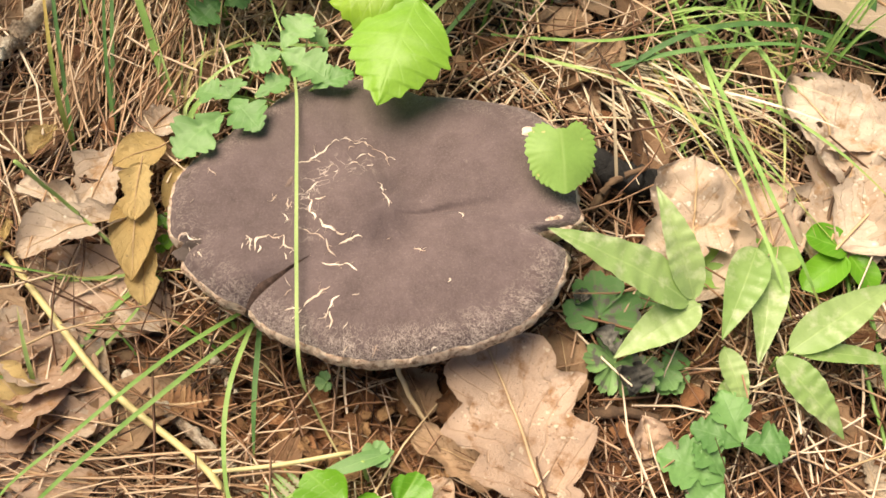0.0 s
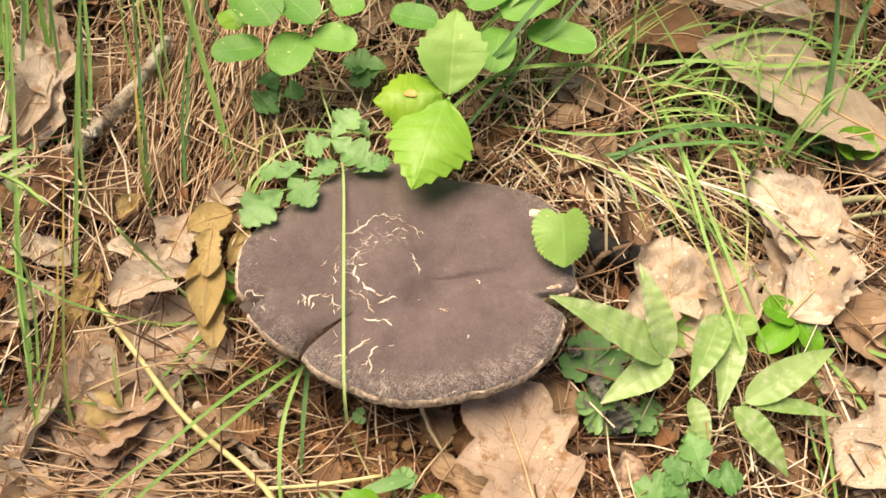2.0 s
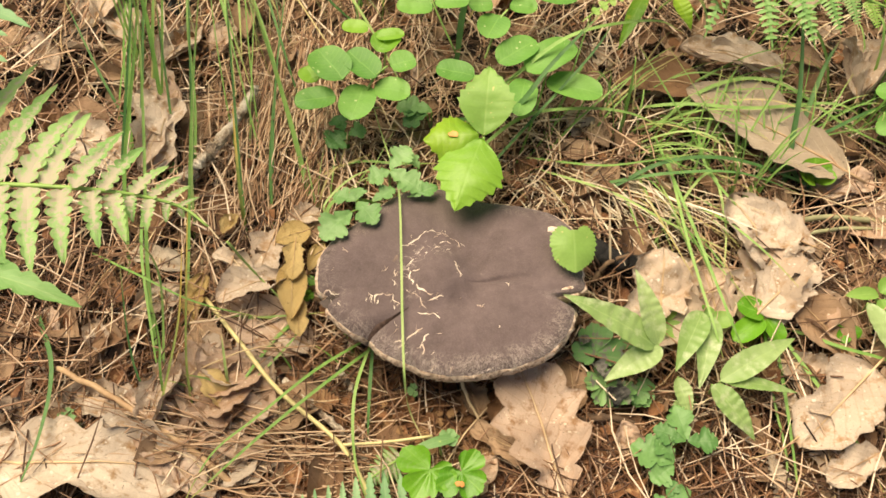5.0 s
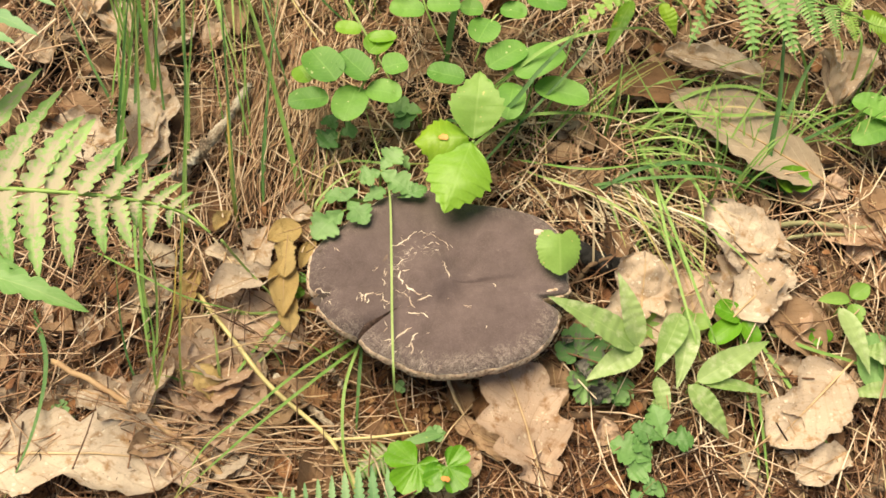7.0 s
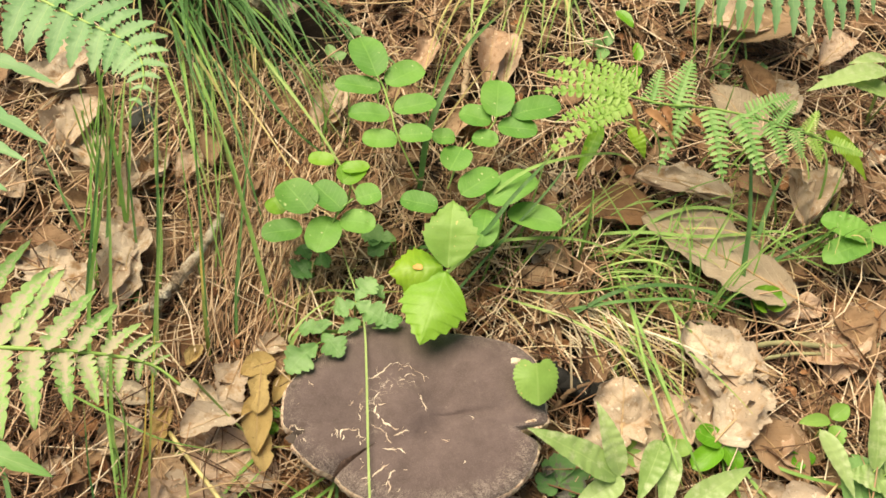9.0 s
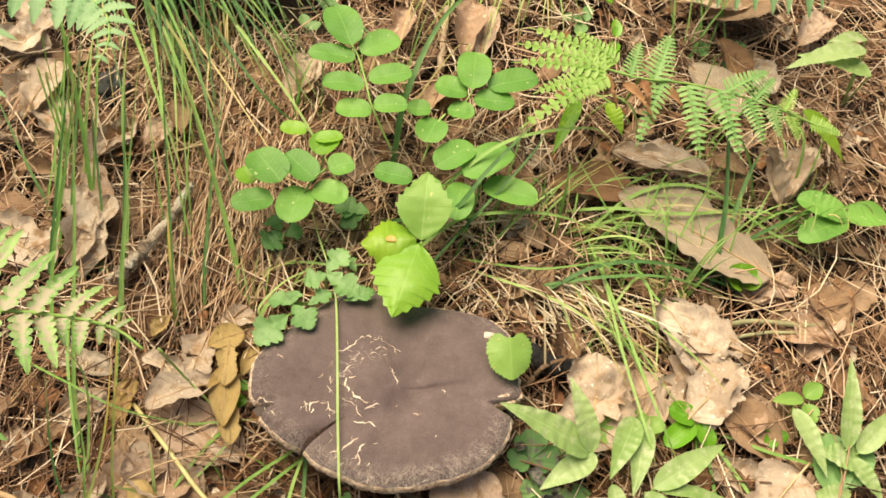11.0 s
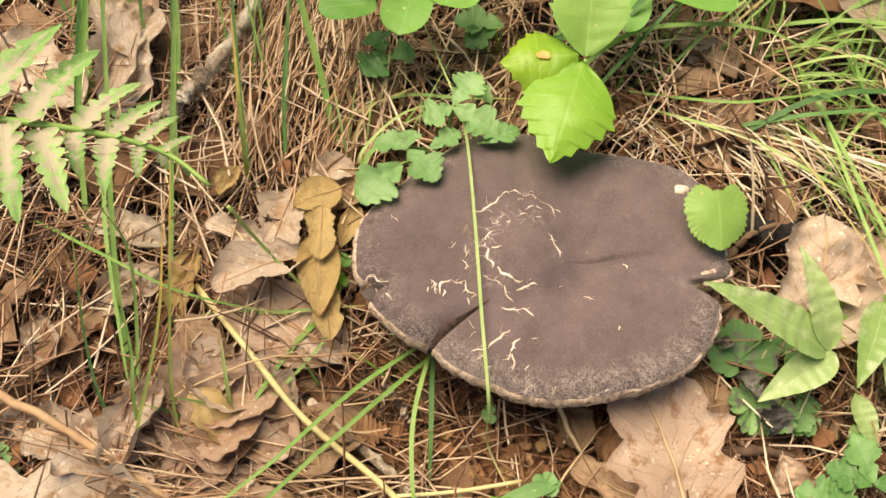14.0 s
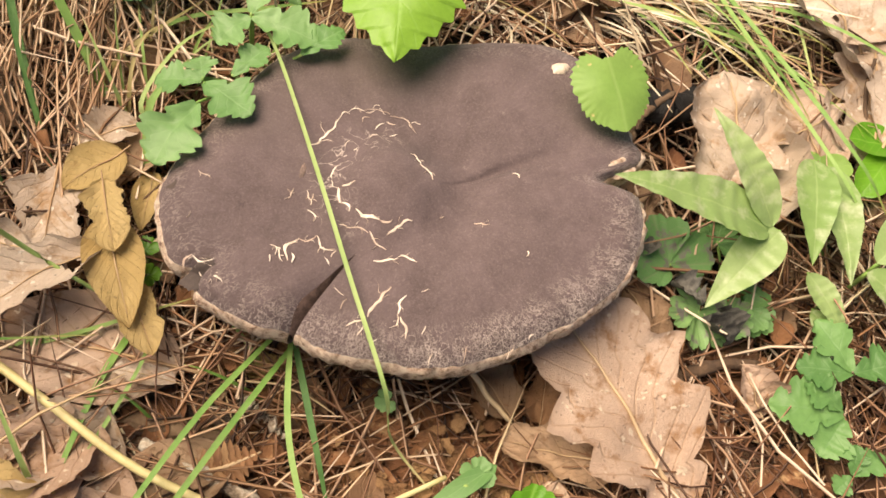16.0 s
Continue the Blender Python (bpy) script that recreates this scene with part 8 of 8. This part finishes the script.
lone_blade([(0.0894, 0.0368, -0.0320), (0.0862, 0.0529, -0.0180), (0.0839, 0.0760, -0.0120)], 0.0013, M_HAY, "bleached dry blade standing beside charred wood", 0.3)

# tufts of grass
tussock((-0.2040, 0.3621, 0.0073), 40, 0.15, 0.0019, (0.1, -0.3), 0.6, "dense dark tussock of long drooping grass", 11, dry=0.15, droop=0.6, radius=0.05)
sweep("long green grass sweeping downhill from a tussock", 30, (-0.2783, 0.3502, 0.0106), (-0.1773, 0.3881, 0.0085), (-0.2018, 0.1397, -0.0061), (-0.0211, 0.2502, 0.0031), 0.03, 0.0017, M_SEDGE, 31, 0.06)
sweep("dead brown thatch under a grass tussock", 30, (-0.2566, 0.3367, 0.0077), (-0.1839, 0.3544, 0.0051), (-0.2047, 0.1921, -0.0059), (-0.1329, 0.2176, -0.0076), 0.012, 0.0012, M_THATCH, 44, 0.0)
sweep("long bright green grass hanging from a tussock", 14, (-0.2577, 0.3242, 0.0064), (-0.1896, 0.3593, 0.0061), (-0.1419, 0.0997, -0.0104), (-0.0503, 0.1642, -0.0048), 0.03, 0.0022, M_GRASS, 32, 0.06)
sweep("upright green grass before a fern", 5, (-0.2310, 0.0934, -0.0215), (-0.2114, 0.0842, -0.0237), (-0.2482, 0.2279, 0.0549), (-0.2216, 0.2446, 0.0551), 0.012, 0.0016, M_GRASS, 33, 0.1)
sweep("upright yellow-green grass stems in the litter", 4, (-0.1778, 0.0292, -0.0321), (-0.1170, 0.0642, -0.0319), (-0.2091, 0.1913, 0.0383), (-0.1649, 0.2161, 0.0383), 0.01, 0.0013, M_GRASS, 34, 0.2)
sweep("fine green grass over pale dead leaves", 24, (0.0941, 0.1288, -0.0379), (0.1165, 0.1888, -0.0325), (0.1581, 0.1062, -0.0305), (0.2331, 0.2217, -0.0161), 0.016, 0.0012, M_GRASS, 35, 0.1)
sweep("fine grass leaning over a grey leaf", 14, (0.1581, 0.1144, -0.0435), (0.2147, 0.1335, -0.0449), (0.1157, 0.1825, 0.0068), (0.2333, 0.2111, 0.0027), 0.012, 0.0012, M_GRASS, 36, 0.1)
sweep("thin grass hanging behind oval leaflets", 24, (-0.0081, 0.3907, -0.0018), (0.0862, 0.4135, -0.0051), (-0.0199, 0.2400, 0.0019), (0.0886, 0.2908, -0.0052), 0.024, 0.0017, M_LONG, 37, 0.12)
sweep("thin green stems standing over dead leaves", 8, (0.1225, 0.3000, -0.0203), (0.2472, 0.3330, -0.0244), (0.1344, 0.3990, 0.0302), (0.2470, 0.4138, 0.0248), 0.012, 0.0016, M_GRASS, 58, 0.1)
sweep("fine green grass among oval leaflets", 10, (-0.1098, 0.1822, -0.0190), (-0.0163, 0.2217, -0.0204), (-0.1182, 0.2362, 0.0276), (0.0060, 0.2969, 0.0267), 0.012, 0.0014, M_GRASS, 38, 0.2)
sweep("loose thin green grass over dead leaves", 17, (0.1384, 0.1133, -0.0424), (0.2351, 0.1686, -0.0422), (0.1515, 0.1897, -0.0046), (0.2798, 0.1794, -0.0138), 0.016, 0.0013, M_GRASS, 51, 0.12)
sweep("loose yellow-green grass arching over litter", 10, (0.0814, 0.1377, -0.0361), (0.1446, 0.1643, -0.0370), (0.1729, 0.1229, -0.0275), (0.2590, 0.1550, -0.0253), 0.02, 0.0013, M_LONG, 52, 0.2)
sweep("thin bright grass over pale leaves", 7, (0.1072, 0.1072, -0.0411), (0.1388, 0.1047, -0.0434), (0.1530, -0.0014, -0.0403), (0.2000, 0.0373, -0.0389), 0.016, 0.0012, M_GRASS, 53, 0.1)
sweep("thin green grass behind the seedling", 14, (0.0211, 0.1078, -0.0357), (0.0958, 0.1637, -0.0340), (0.0476, 0.1958, 0.0026), (0.1554, 0.1953, -0.0042), 0.018, 0.0012, M_GRASS, 54, 0.15)
sweep("thin grass stems beside the cap", 10, (-0.1038, 0.0373, -0.0358), (-0.0798, 0.0666, -0.0340), (-0.1283, 0.0943, -0.0078), (-0.0316, 0.0925, -0.0141), 0.012, 0.0011, M_LONG, 55, 0.3)
sweep("short thin green grass in needle litter", 9, (-0.1376, -0.0804, -0.0470), (-0.0527, -0.0449, -0.0483), (-0.1541, -0.0690, -0.0287), (-0.0889, -0.0304, -0.0264), 0.01, 0.0012, M_GRASS, 56, 0.1)
sweep("dark green grass hanging from a tussock", 24, (-0.2513, 0.3505, 0.0089), (-0.1658, 0.3779, 0.0067), (-0.1717, 0.1442, -0.0054), (-0.0494, 0.2131, 0.0007), 0.026, 0.0016, M_SEDGE, 57, 0.04)
tussock((-0.2376, 0.1417, -0.0156), 8, 0.13, 0.0017, (0.05, -0.05), 0.16, "upright tuft of green grass", 13, M_GRASS, 0.05, 0.15, 0.01)
tussock((0.0349, 0.3881, -0.0048), 20, 0.1, 0.0024, (0.0, -0.35), 0.4, "small tuft of green grass behind leaflets", 14, dry=0.1, droop=0.6, radius=0.02)
tussock((0.1762, 0.1097, -0.0452), 15, 0.085, 0.0012, (0.05, 0.3), 0.5, "fine green grass tuft in front of a grey leaf", 15, M_GRASS, 0.05, 0.3, 0.012)
tussock((0.1056, 0.1335, -0.0381), 16, 0.1, 0.0011, (0.2, 0.1), 0.65, "fine green grass tuft among pine needles", 16, M_GRASS, 0.1, 0.45, 0.016)
sweep("dry straw-coloured grass combed downhill", 60, (0.0614, 0.1158, -0.0373), (0.1033, 0.1065, -0.0410), (0.1005, 0.0488, -0.0353), (0.1781, 0.0661, -0.0363), 0.008, 0.0009, M_HAY, 41, 0.08)
sweep("green and straw-coloured grass combed downhill", 15, (0.0905, 0.1216, -0.0385), (0.1341, 0.1213, -0.0412), (0.1264, 0.0406, -0.0359), (0.1932, 0.0731, -0.0364), 0.012, 0.0011, M_GRASS, 42, 0.3)
sweep("thin straw-coloured grass behind the cap", 26, (0.0102, 0.1013, -0.0357), (0.0672, 0.1170, -0.0375), (0.0308, 0.0751, -0.0260), (0.0989, 0.0676, -0.0311), 0.006, 0.0009, M_HAY, 43, 0.2)
tussock((-0.1588, 0.2998, -0.0026), 16, 0.16, 0.0016, (0.25, -0.6), 0.3, "thin green and yellow grass tuft", 19, M_SEDGE, 0.3, 0.7, 0.02)
tussock((0.2563, 0.1823, -0.0420), 16, 0.1, 0.002, (-0.2, 0.1), 0.7, "loose green grass tuft among dead leaves", 20, M_GRASS, 0.15, 0.4, 0.02)
tussock((0.1760, 0.2409, -0.0303), 14, 0.09, 0.0016, (-0.1, 0.2), 0.7, "loose fine grass under a fern", 22, M_GRASS, 0.15, 0.4, 0.03)


def stone(at, size, label, seed, material=M_STONE):
    """A rough lump: a sphere pressed and broken by noise."""
    bm = bmesh.new()
    bmesh.ops.create_icosphere(bm, subdivisions=4, radius=1.0)
    verts = []
    for v in bm.verts:
        q = v.co
        k = 1 + 0.35 * noise.noise(q * 1.2 + Vector((seed, 0, 0))) + 0.2 * noise.noise(q * 3.5 + Vector((0, seed, 0))) + 0.09 * noise.noise(q * 9 + Vector((0, 0, seed)))
        verts.append((at[0] + q.x * k * size[0], at[1] + q.y * k * size[1], at[2] + q.z * k * size[2]))
    faces = [tuple(v.index for v in f.verts) for f in bm.faces]
    bm.free()
    return solo("stone", (verts, faces, None), material, label, "stone")


stone((-0.2241, 0.1972, -0.0101), (0.0115, 0.016, 0.014), "dark wet stone behind grass blades", 1)
stone((-0.1710, 0.3333, 0.0009), (0.013, 0.009, 0.011), "small weathered pinkish-grey stone behind the tussock", 2, M_LICHEN)


# more fallen leaves, small and broken, over the whole litter
def scatter_leaves(count, seed):
    rng = random.Random(seed)
    kinds = [(M_DRY, "small tan broken dead leaf on pine needles"), (M_PALE, "small pale broken dead leaf on pine needles"), (M_BROWN, "small brown curled dead leaf on pine needles"), (M_BIT, "small mottled scrap of dead leaf on pine needles")]
    made = 0
    while made < count:
        x, y = rng.uniform(-0.34, 0.38), rng.uniform(-0.17, 0.42)
        if rng.random() < 0.35:
            x, y = rng.uniform(-0.26, -0.02), rng.uniform(-0.17, -0.03)
        if math.hypot(x / 1.15, y) < 0.075:
            continue
        mat_use, label = kinds[rng.choices(range(4), (4, 5, 2, 2))[0]]
        th, ln = rng.uniform(0, 2 * math.pi), rng.uniform(0.014, 0.034)
        z = ground_z(x, y) + rng.uniform(0.008, 0.016)
        a = (x, y, z)
        b = (x + ln * math.cos(th), y + ln * math.sin(th), z + ln * rng.uniform(-0.2, 0.3) + 0.1 * ln * math.sin(th))
        dead_leaf(a, b, ln * rng.uniform(0.45, 0.85), mat_use, label, rng.choice(("torn", "torn", "oak", "egg")), rng.uniform(0.15, 0.3), rng.uniform(0.0, 0.5), rng.uniform(0.0, 0.12), rng.uniform(-25, 25), made * 1.37 + 50, rng.choice((0, 0, 0.12)), rng.random() < 0.5)
        made += 1


scatter_leaves(125, 8)
